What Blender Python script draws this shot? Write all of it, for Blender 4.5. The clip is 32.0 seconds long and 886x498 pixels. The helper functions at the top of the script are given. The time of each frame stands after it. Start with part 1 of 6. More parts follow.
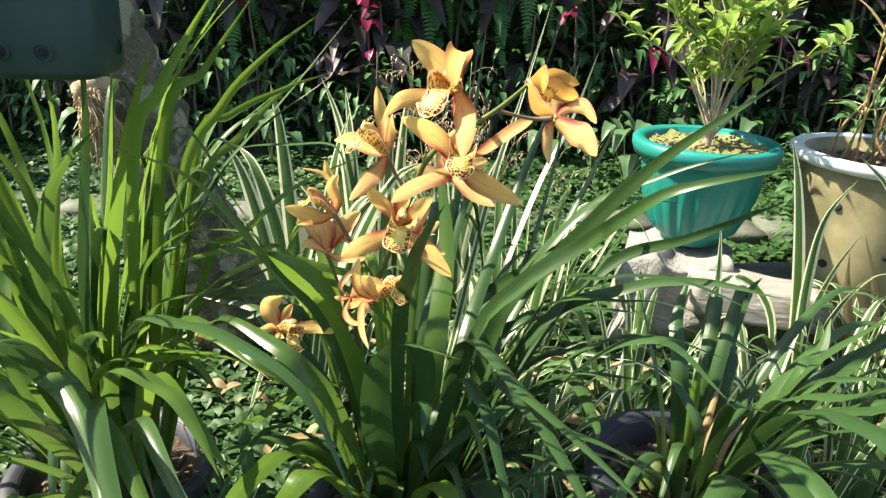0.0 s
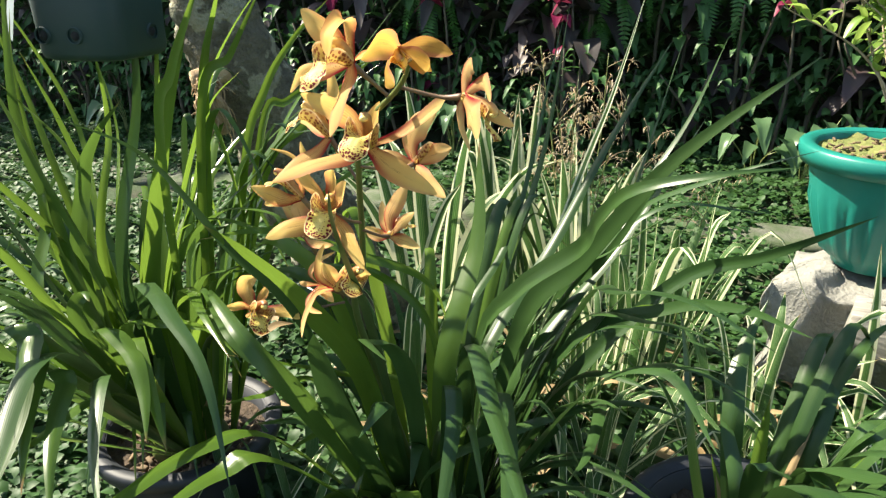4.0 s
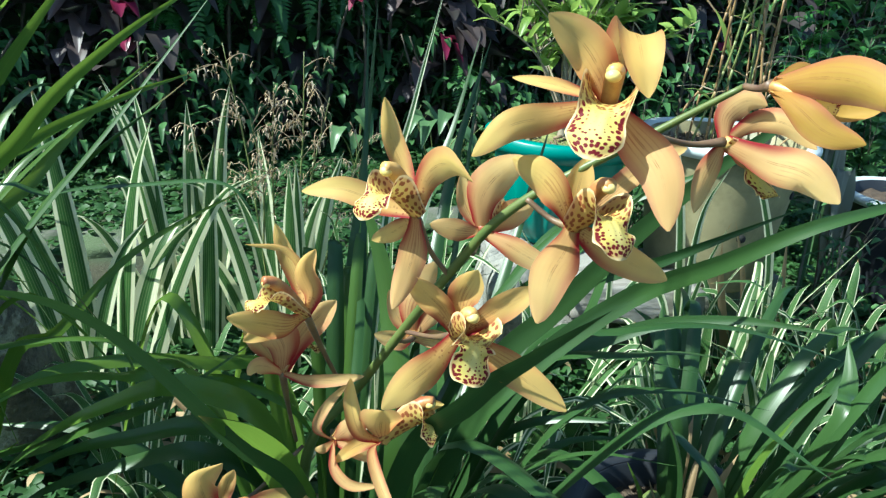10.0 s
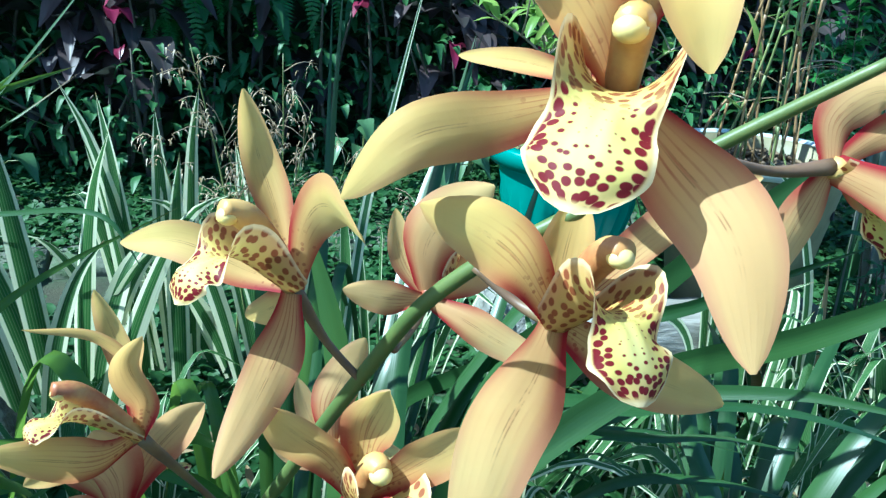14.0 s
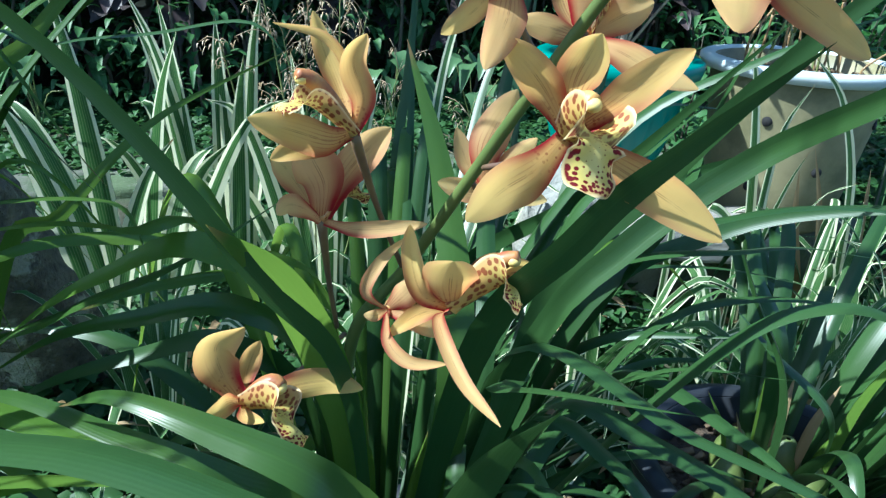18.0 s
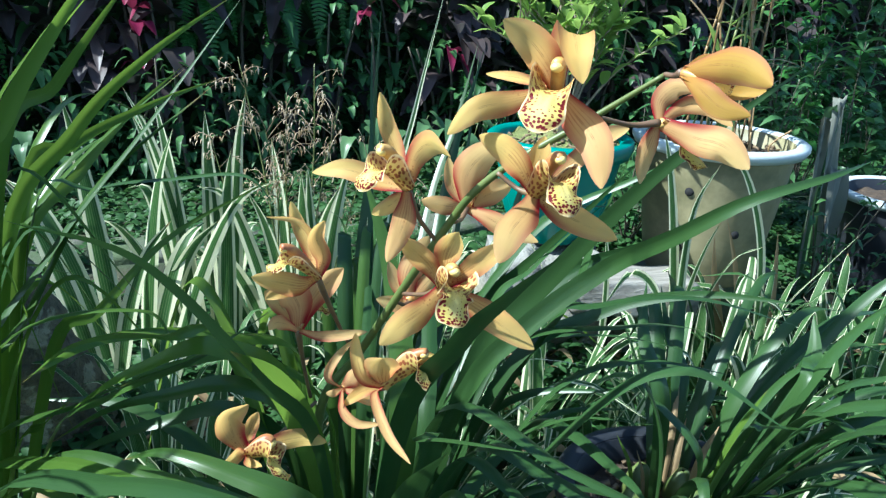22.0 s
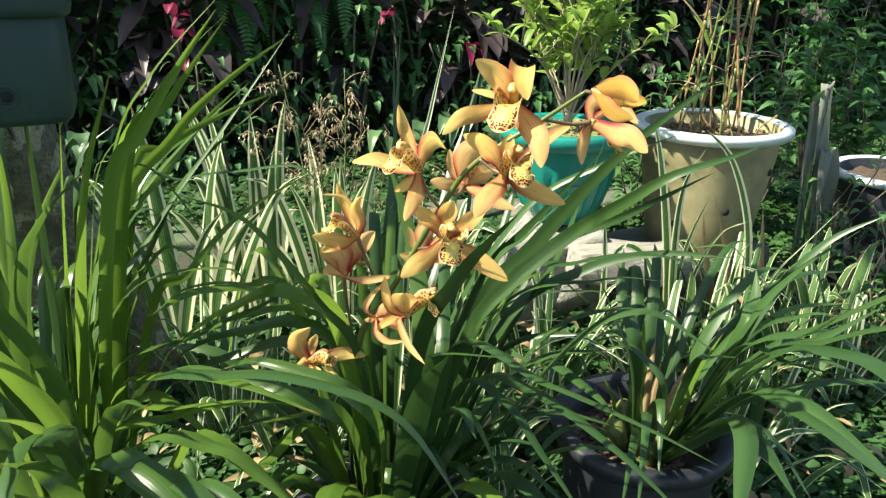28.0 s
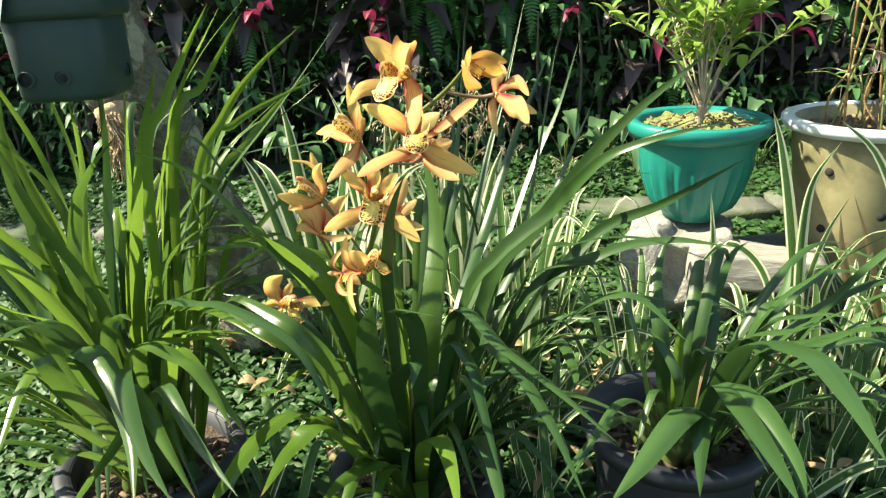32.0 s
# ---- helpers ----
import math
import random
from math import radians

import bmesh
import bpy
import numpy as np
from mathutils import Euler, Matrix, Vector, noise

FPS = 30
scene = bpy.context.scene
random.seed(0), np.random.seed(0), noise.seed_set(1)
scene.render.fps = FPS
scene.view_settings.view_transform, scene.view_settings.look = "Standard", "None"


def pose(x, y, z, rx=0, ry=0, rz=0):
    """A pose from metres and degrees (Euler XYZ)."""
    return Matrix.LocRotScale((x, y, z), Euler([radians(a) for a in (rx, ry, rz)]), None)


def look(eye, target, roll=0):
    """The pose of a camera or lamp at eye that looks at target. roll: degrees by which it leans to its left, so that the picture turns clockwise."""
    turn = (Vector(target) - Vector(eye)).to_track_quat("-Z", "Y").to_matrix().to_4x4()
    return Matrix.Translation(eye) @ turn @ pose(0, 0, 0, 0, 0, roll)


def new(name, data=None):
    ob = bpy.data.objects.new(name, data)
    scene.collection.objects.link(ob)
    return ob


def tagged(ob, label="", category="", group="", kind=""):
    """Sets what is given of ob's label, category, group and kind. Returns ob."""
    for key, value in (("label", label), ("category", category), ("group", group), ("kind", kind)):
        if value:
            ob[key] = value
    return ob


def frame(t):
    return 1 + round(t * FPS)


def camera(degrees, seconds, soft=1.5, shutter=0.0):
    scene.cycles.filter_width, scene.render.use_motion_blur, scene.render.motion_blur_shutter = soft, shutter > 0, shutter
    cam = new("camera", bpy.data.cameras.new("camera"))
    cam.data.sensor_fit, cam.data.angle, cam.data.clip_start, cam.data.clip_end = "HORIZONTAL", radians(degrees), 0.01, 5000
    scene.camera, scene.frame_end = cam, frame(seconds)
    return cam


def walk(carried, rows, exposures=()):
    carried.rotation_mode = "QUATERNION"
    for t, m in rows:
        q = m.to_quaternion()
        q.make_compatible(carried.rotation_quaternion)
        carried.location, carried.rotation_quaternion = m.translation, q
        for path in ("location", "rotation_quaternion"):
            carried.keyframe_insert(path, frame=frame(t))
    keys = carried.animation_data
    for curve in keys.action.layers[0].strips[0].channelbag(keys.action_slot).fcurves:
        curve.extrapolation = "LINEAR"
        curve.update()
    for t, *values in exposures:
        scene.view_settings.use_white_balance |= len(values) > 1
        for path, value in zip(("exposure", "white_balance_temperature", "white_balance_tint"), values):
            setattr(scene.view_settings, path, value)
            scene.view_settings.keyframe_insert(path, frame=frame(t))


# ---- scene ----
cam = camera(64.5, 32.0, soft=1.3)
METRES, EYE, TILT, LEAN, TURN = 1.5, 0.7, -22.0, -2.0, 0.0
ROWS = [
    (0.0, 0.0, 0.0, 0.0, -0.0, 0.0, -0.0),
    (0.5, 0.0304, 0.0024, 0.0043, 4.11, 0.19, -1.04),
    (1.0, 0.0586, 0.0072, 0.0045, 8.48, 0.41, -2.28),
    (1.5, 0.0881, 0.0108, 0.0011, 12.44, -0.3, -2.51),
    (2.0, 0.1113, 0.0137, -0.001, 16.28, 0.44, -2.4),
    (2.5, 0.1275, 0.0169, -0.0009, 21.04, -0.37, -3.48),
    (3.0, 0.1339, 0.0312, -0.0005, 22.55, -0.55, -4.76),
    (3.5, 0.1332, 0.0504, 0.0006, 20.45, -0.96, -4.43),
    (5.5, 0.0664, 0.0499, 0.0062, 12.46, 1.31, -5.96),
    (6.0, 0.0308, 0.0563, 0.0096, 7.93, 0.89, -5.13),
    (6.5, 0.0063, 0.0605, 0.016, 3.41, 0.65, -3.56),
    (7.0, -0.0168, 0.0661, 0.0176, -0.33, -0.42, -2.02),
    (7.5, -0.0373, 0.0782, 0.0189, -4.39, -1.13, -0.62),
    (8.0, -0.0495, 0.0942, 0.0232, -8.26, -1.27, 0.59),
    (8.5, -0.0615, 0.1134, 0.0286, -12.21, -1.29, 2.66),
    (9.0, -0.076, 0.1361, 0.0338, -16.86, -1.74, 4.49),
    (9.5, -0.0881, 0.1441, 0.0379, -18.52, -1.87, 5.53),
    (10.0, -0.0873, 0.1506, 0.0418, -19.31, -1.89, 5.82),
    (10.5, -0.0722, 0.1667, 0.045, -21.06, -1.85, 5.69),
    (11.0, -0.0575, 0.1808, 0.0506, -21.07, -1.82, 6.27),
    (11.5, -0.0476, 0.1922, 0.0532, -21.84, -1.5, 6.5),
    (12.0, -0.0418, 0.2003, 0.0556, -22.3, -1.1, 6.23),
    (12.5, -0.0372, 0.2065, 0.0574, -22.21, -0.92, 6.22),
    (13.0, -0.0339, 0.2118, 0.0583, -21.63, -0.63, 6.08),
    (13.5, -0.0368, 0.2155, 0.0564, -19.78, -0.57, 5.55),
    (14.0, -0.0397, 0.222, 0.0514, -17.95, -0.83, 5.51),
    (16.5, -0.0627, 0.2089, 0.019, -16.85, -1.89, 5.38),
    (17.0, -0.0706, 0.2055, 0.0156, -17.14, -2.41, 5.59),
    (17.5, -0.0804, 0.2096, 0.0047, -16.54, -3.68, 5.67),
    (18.0, -0.087, 0.2073, 0.0008, -16.7, -4.09, 5.44),
    (18.5, -0.0902, 0.1897, 0.0067, -16.86, -3.13, 5.8),
    (19.0, -0.0925, 0.1772, 0.0087, -17.06, -2.72, 5.88),
    (19.5, -0.0945, 0.166, 0.0114, -17.55, -2.14, 6.05),
    (20.0, -0.0952, 0.1522, 0.0155, -17.67, -1.48, 6.5),
    (20.5, -0.0973, 0.1404, 0.0175, -17.99, -1.23, 6.46),
    (21.0, -0.0962, 0.1314, 0.0229, -18.8, -0.83, 6.1),
    (21.5, -0.0962, 0.1184, 0.0252, -18.64, -0.73, 6.02),
    (22.0, -0.0941, 0.1099, 0.0271, -18.31, -0.79, 6.67),
    (22.5, -0.0919, 0.1024, 0.0273, -17.8, -0.9, 7.11),
    (23.0, -0.0893, 0.0916, 0.0273, -17.93, -0.79, 7.59),
    (23.5, -0.0873, 0.0836, 0.0281, -17.89, -0.64, 7.64),
    (24.0, -0.0894, 0.0781, 0.029, -17.12, -0.45, 7.96),
    (24.5, -0.0899, 0.0711, 0.0272, -17.0, -0.91, 7.97),
    (25.0, -0.0921, 0.0677, 0.0262, -16.83, -1.4, 7.17),
    (25.5, -0.0941, 0.0626, 0.0269, -16.61, -1.83, 7.22),
    (27.5, -0.1276, 0.0215, 0.0195, -19.34, -2.52, 8.53),
    (28.0, -0.1162, 0.0064, 0.0144, -16.03, -1.32, 7.78),
    (28.5, -0.0953, -0.0117, 0.0053, -12.94, -0.4, 6.65),
    (29.0, -0.0679, -0.0251, -0.0048, -9.9, 0.23, 6.29),
    (29.5, -0.0445, -0.0342, -0.0124, -6.12, 0.69, 6.13),
    (30.0, -0.0233, -0.0415, -0.0184, -2.2, 0.9, 5.34),
    (30.5, -0.0056, -0.042, -0.0209, 1.3, 0.67, 4.92),
    (31.0, 0.0062, -0.0421, -0.021, 2.46, 0.89, 4.53),
    (31.5, 0.0198, -0.045, -0.0214, 3.03, 0.99, 4.37),
    (32.0, 0.0336, -0.0449, -0.0229, 2.87, 0.84, 4.04),
]
walk(cam, [(t, pose(0, 0, EYE, TILT, LEAN, TURN) @ pose(METRES * x, METRES * y, METRES * z, 90 + pitch, roll, yaw)) for t, x, y, z, yaw, pitch, roll in ROWS], [(t, stops, kelvin, tint) for t, stops, kelvin, tint in ((0.0, 1.82, 6800, 11), (1.0, 1.71, 6850, 9), (3.0, 1.64, 6900, 8), (6.0, 1.56, 6700, 7), (9.0, 1.35, 5700, -1), (11.0, 1.18, 5150, -5), (13.0, 1.34, 4500, -8), (14.5, 1.34, 4550, -8), (17.0, 1.28, 4900, 0), (18.0, 1.28, 4950, 1), (19.0, 1.38, 5000, 1), (21.0, 1.30, 5050, 1), (23.0, 1.32, 5350, 5), (25.0, 1.42, 6050, 7), (28.0, 1.55, 6700, 5), (29.0, 1.63, 6750, 5), (30.0, 1.80, 6950, 3), (32.0, 1.82, 7150, 3))])

# ---- world and sun ----
SUN_FROM = Vector((-0.66, 0.08, 0.74)).normalized()
world = bpy.data.worlds.new("sky")
scene.world = world
world.use_nodes = True
wn = world.node_tree.nodes
wn.clear()
sky = wn.new("ShaderNodeTexSky")
sky.sky_type = "NISHITA"
sky.sun_disc = False
sky.sun_elevation = math.asin(SUN_FROM.z)
sky.sun_rotation = math.atan2(SUN_FROM.x, SUN_FROM.y)
bgd = wn.new("ShaderNodeBackground")
bgd.inputs["Strength"].default_value = 0.092
wout = wn.new("ShaderNodeOutputWorld")
world.node_tree.links.new(sky.outputs[0], bgd.inputs[0])
world.node_tree.links.new(bgd.outputs[0], wout.inputs[0])
sun_data = bpy.data.lights.new("sun", "SUN")
sun_data.energy = 5.0
sun_data.angle = radians(0.6)
sun_data.color = (1.0, 0.93, 0.80)
sun = new("sun", sun_data)
sun.matrix_world = look(SUN_FROM * 10, (0, 0, 0))


# ---- materials ----
class Mat:
    """A node material with a Principled BSDF and short helpers."""

    def __init__(self, name):
        self.m = bpy.data.materials.new(name)
        self.m.use_nodes = True
        self.t = self.m.node_tree
        self.b = self.t.nodes["Principled BSDF"]
        self.out = self.t.nodes["Material Output"]

    def node(self, kind, **values):
        n = self.t.nodes.new("ShaderNode" + kind)
        for k, v in values.items():
            n.inputs[k].default_value = v
        return n

    def link(self, a, b):
        self.t.links.new(a, b)

    def noise(self, scale, detail=4.0, coord=None, rough=0.6):
        n = self.node("TexNoise", Scale=scale, Detail=detail, Roughness=rough)
        self.link(coord or self.obj(), n.inputs["Vector"])
        return n.outputs["Fac"]

    def obj(self):
        return self.node("TexCoord").outputs["Object"]

    def uv(self):
        return self.node("TexCoord").outputs["UV"]

    def ramp(self, fac, *stops):
        r = self.node("ValToRGB")
        e = r.color_ramp.elements
        while len(e) < len(stops):
            e.new(0.5)
        for el, (p, c) in zip(e, stops):
            el.position = p
            el.color = (*c, 1) if len(c) == 3 else c
        self.link(fac, r.inputs[0])
        return r.outputs[0]

    def mix(self, fac, a, b, mode="MIX"):
        n = self.t.nodes.new("ShaderNodeMix")
        n.data_type = "RGBA"
        n.blend_type = mode
        for sock, v in ((n.inputs[0], fac), (n.inputs[6], a), (n.inputs[7], b)):
            if isinstance(v, (int, float)):
                sock.default_value = v
            elif isinstance(v, tuple):
                sock.default_value = (*v, 1)
            else:
                self.link(v, sock)
        return n.outputs[2]

    def math(self, op, a, b=0.0):
        n = self.t.nodes.new("ShaderNodeMath")
        n.operation = op
        for sock, v in zip(n.inputs, (a, b)):
            if isinstance(v, (int, float)):
                sock.default_value = v
            else:
                self.link(v, sock)
        return n.outputs[0]

    def bump(self, height, strength=0.3, distance=0.002):
        n = self.node("Bump", Strength=strength, Distance=distance)
        self.link(height, n.inputs["Height"])
        self.link(n.outputs[0], self.b.inputs["Normal"])
        return n.outputs[0]

    def color(self, sock):
        self.link(sock, self.b.inputs["Base Color"])

    def set(self, **values):
        for k, v in values.items():
            self.b.inputs[k.replace("_", " ")].default_value = v
        return self

    def glow_through(self, color, amount):
        """Light that comes through a thin leaf or petal."""
        tr = self.node("BsdfTranslucent")
        self.link(color, tr.inputs["Color"])
        mx = self.node("MixShader", Fac=amount)
        self.link(self.b.outputs[0], mx.inputs[1])
        self.link(tr.outputs[0], mx.inputs[2])
        self.link(mx.outputs[0], self.out.inputs["Surface"])


def random_of(k, per):
    if per == "object":
        return k.node("ObjectInfo").outputs["Random"]
    return k.node("NewGeometry").outputs["Random Per Island"]


def split_uv(k):
    s = k.node("SeparateXYZ")
    k.link(k.uv(), s.inputs[0])
    return s.outputs[0], s.outputs[1]


def leaf_material(name, dark, light, warm, per="object", rough=0.32, through_amount=0.4, ribs=9.0, tip=None):
    k = Mat(name)
    u, v = split_uv(k)
    base = k.mix(random_of(k, per), dark, light)
    base = k.mix(k.math("MULTIPLY", k.noise(24.0), 0.55), base, warm)
    mid = k.math("ABSOLUTE", k.math("SUBTRACT", u, 0.5))
    rib = k.ramp(mid, (0.0, (1, 1, 1)), (0.05, (0, 0, 0)))
    base = k.mix(k.math("MULTIPLY", rib, 0.45), base, light)
    lines = k.math("SINE", k.math("MULTIPLY", u, ribs * 6.283))
    base = k.mix(k.math("MULTIPLY", k.math("ADD", lines, 1.0), 0.02), base, light)
    if tip:
        old = k.ramp(k.math("ADD", v, k.math("MULTIPLY", k.math("SUBTRACT", k.noise(60.0), 0.5), 0.12)), (0.93, (0, 0, 0)), (0.99, (1, 1, 1)))
        base = k.mix(old, base, tip)
    k.color(base)
    k.set(Roughness=rough)
    k.b.inputs["Specular IOR Level"].default_value = 0.42
    k.bump(k.math("ADD", k.math("MULTIPLY", lines, 0.5), k.math("MULTIPLY", k.noise(90.0), 0.8)), 0.045, 0.0005)
    k.glow_through(k.mix(0.5, base, warm), through_amount)
    return k.m


# tones of one leaf: the dark and pale coats carry shade and sunlight
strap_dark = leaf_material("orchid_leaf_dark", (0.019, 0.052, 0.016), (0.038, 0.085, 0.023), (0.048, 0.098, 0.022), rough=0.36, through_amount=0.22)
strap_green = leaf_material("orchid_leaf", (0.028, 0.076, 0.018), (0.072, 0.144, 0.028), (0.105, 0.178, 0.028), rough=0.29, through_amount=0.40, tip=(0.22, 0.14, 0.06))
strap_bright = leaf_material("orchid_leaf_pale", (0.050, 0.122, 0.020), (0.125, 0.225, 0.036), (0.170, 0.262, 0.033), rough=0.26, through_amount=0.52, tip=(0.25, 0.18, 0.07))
bush_leaf = leaf_material("bush_leaf", (0.13, 0.25, 0.05), (0.30, 0.44, 0.10), (0.33, 0.45, 0.10), per="island", through_amount=0.5)
cover_leaf = leaf_material("ground_cover_leaf", (0.016, 0.058, 0.018), (0.044, 0.118, 0.030), (0.062, 0.134, 0.030), per="island", through_amount=0.35, rough=0.55)
dark_leaf = leaf_material("shade_leaf", (0.028, 0.088, 0.028), (0.080, 0.185, 0.056), (0.080, 0.178, 0.050), per="island", rough=0.5, through_amount=0.3)
plum_leaf = leaf_material("plum_leaf", (0.026, 0.016, 0.021), (0.095, 0.052, 0.062), (0.05, 0.075, 0.05), per="island", through_amount=0.2, rough=0.45)
pink_leaf = leaf_material("pink_leaf", (0.15, 0.010, 0.045), (0.30, 0.022, 0.090), (0.16, 0.03, 0.05), per="island", through_amount=0.35)
fern_leaf = leaf_material("fern_leaf", (0.035, 0.12, 0.03), (0.07, 0.22, 0.045), (0.10, 0.26, 0.05), per="island", through_amount=0.4)
pale_leaf = leaf_material("pale_leaf", (0.065, 0.135, 0.06), (0.12, 0.215, 0.09), (0.11, 0.20, 0.08), per="object", through_amount=0.35)
seed_mat = leaf_material("seed_head", (0.32, 0.22, 0.12), (0.78, 0.70, 0.55), (0.50, 0.36, 0.18), per="island", rough=0.7, through_amount=0.35)
dry_leaf = leaf_material("dry_leaf", (0.22, 0.15, 0.08), (0.42, 0.32, 0.18), (0.36, 0.24, 0.10), per="island", rough=0.7, through_amount=0.3)
grey_leaf = leaf_material("grey_dry_leaf", (0.13, 0.14, 0.11), (0.32, 0.33, 0.29), (0.22, 0.23, 0.17), per="island", rough=0.7, through_amount=0.3)


def striped_material(name, hem):
    """hem: how far from the midrib the cream border begins, 0 to 0.5."""
    k = Mat(name)
    u, v = split_uv(k)
    mid = k.math("ABSOLUTE", k.math("SUBTRACT", u, 0.5))
    shifted = k.math("ADD", mid, k.math("MULTIPLY", k.math("SUBTRACT", random_of(k, "object"), 0.5), 0.14))
    edge = k.ramp(shifted, (hem, (0, 0, 0)), (hem + 0.04, (1, 1, 1)))
    streak = k.ramp(k.math("SINE", k.math("MULTIPLY", u, 56.0)), (0.55, (0, 0, 0)), (0.9, (1, 1, 1)))
    green = k.mix(k.noise(30.0), (0.030, 0.095, 0.025), (0.078, 0.175, 0.042))
    green = k.mix(k.math("MULTIPLY", streak, 0.22), green, (0.48, 0.55, 0.28))
    cream = k.mix(k.noise(18.0), (0.72, 0.73, 0.44), (0.84, 0.84, 0.62))
    col = k.mix(edge, green, cream)
    brown = k.ramp(k.math("ADD", v, k.math("MULTIPLY", k.math("SUBTRACT", k.noise(40.0), 0.5), 0.25)), (0.95, (0, 0, 0)), (1.0, (1, 1, 1)))
    col = k.mix(brown, col, (0.36, 0.24, 0.10))
    k.color(col)
    k.set(Roughness=0.5)
    k.b.inputs["Specular IOR Level"].default_value = 0.35
    k.bump(k.math("SINE", k.math("MULTIPLY", u, 56.0)), 0.25, 0.0006)
    k.glow_through(col, 0.42)
    return k.m


def tepal_material(name, pale, deep, flush, flecks=0.0, root_share=0.9, rim_share=0.3, vein_share=0.14):
    k = Mat(name)
    u, v = split_uv(k)
    col = k.mix(k.noise(45.0), pale, deep)
    col = k.mix(k.math("MULTIPLY", random_of(k, "object"), 0.28), col, flush)
    mid = k.math("ABSOLUTE", k.math("SUBTRACT", u, 0.5))
    wander = k.math("MULTIPLY", k.math("SUBTRACT", k.noise(70.0), 0.5), 0.22)
    veins = k.math("SINE", k.math("MULTIPLY", k.math("ADD", u, k.math("MULTIPLY", wander, 0.22)), 54.0))
    patch = k.ramp(k.noise(38.0, 3.0), (0.38, (0.15, 0.15, 0.15)), (0.66, (1, 1, 1)))
    vein = k.math("MULTIPLY", k.ramp(veins, (0.1, (0, 0, 0)), (1.0, (1, 1, 1))), patch)
    # a pink-red root that runs out along the veins
    root = k.ramp(k.math("ADD", v, wander), (0.20, (1, 1, 1)), (0.36, (0.75, 0.75, 0.75)), (0.54, (0.28, 0.28, 0.28)), (0.80, (0, 0, 0)))
    long_root = k.ramp(k.math("ADD", v, wander), (0.15, (1, 1, 1)), (0.85, (0.15, 0.15, 0.15)))
    col = k.mix(k.math("MULTIPLY", k.math("MULTIPLY", vein, long_root), vein_share), col, (0.50, 0.17, 0.10))
    line = k.ramp(k.math("ABSOLUTE", k.math("SUBTRACT", k.math("ADD", mid, k.math("MULTIPLY", wander, 0.05)), 0.022)), (0.0, (1, 1, 1)), (0.014, (0, 0, 0)))
    reach = k.ramp(v, (0.25, (0, 0, 0)), (0.38, (1, 1, 1)), (0.62, (1, 1, 1)), (0.78, (0, 0, 0)))
    broken = k.ramp(k.noise(180.0), (0.40, (0, 0, 0)), (0.55, (1, 1, 1)))
    col = k.mix(k.math("MULTIPLY", k.math("MULTIPLY", k.math("MULTIPLY", line, reach), broken), 0.6), col, (0.24, 0.09, 0.04))
    speck = k.node("TexVoronoi", Scale=520.0, Randomness=0.9)
    k.link(k.obj(), speck.inputs["Vector"])
    fleck = k.math("MULTIPLY", k.ramp(speck.outputs["Distance"], (0.22, (1, 1, 1)), (0.32, (0, 0, 0))), k.ramp(v, (0.18, (1, 1, 1)), (0.34, (0, 0, 0))))
    col = k.mix(k.math("MULTIPLY", fleck, flecks), col, (0.20, 0.02, 0.015))
    # a rosy border, wider on one side, and a red root that runs up along both borders
    lean_u = k.math("ADD", k.math("SUBTRACT", u, 0.5), k.math("MULTIPLY", k.math("SUBTRACT", random_of(k, "object"), 0.5), 0.22))
    border = k.math("ADD", k.math("ABSOLUTE", lean_u), k.math("MULTIPLY", wander, 0.6))
    rim = k.ramp(border, (0.30, (0, 0, 0)), (0.50, (1, 1, 1)))
    col = k.mix(k.math("MULTIPLY", rim, rim_share), col, (0.56, 0.20, 0.14))
    cloud = k.ramp(k.noise(30.0, 3.0), (0.48, (0, 0, 0)), (0.70, (1, 1, 1)))
    col = k.mix(k.math("MULTIPLY", cloud, 0.22), col, flush)
    streak = k.math("MAXIMUM", k.math("MULTIPLY", vein, 0.9), k.ramp(border, (0.18, (0.30, 0.30, 0.30)), (0.46, (1, 1, 1))))
    col = k.mix(k.math("MULTIPLY", k.math("MULTIPLY", root, streak), root_share), col, (0.36, 0.022, 0.030))
    k.color(col)
    k.set(Roughness=0.58)
    k.b.inputs["Specular IOR Level"].default_value = 0.22
    k.bump(k.math("ADD", k.math("MULTIPLY", vein, 0.25), k.noise(160.0)), 0.18, 0.0006)
    k.glow_through(col, 0.58)
    return k.m


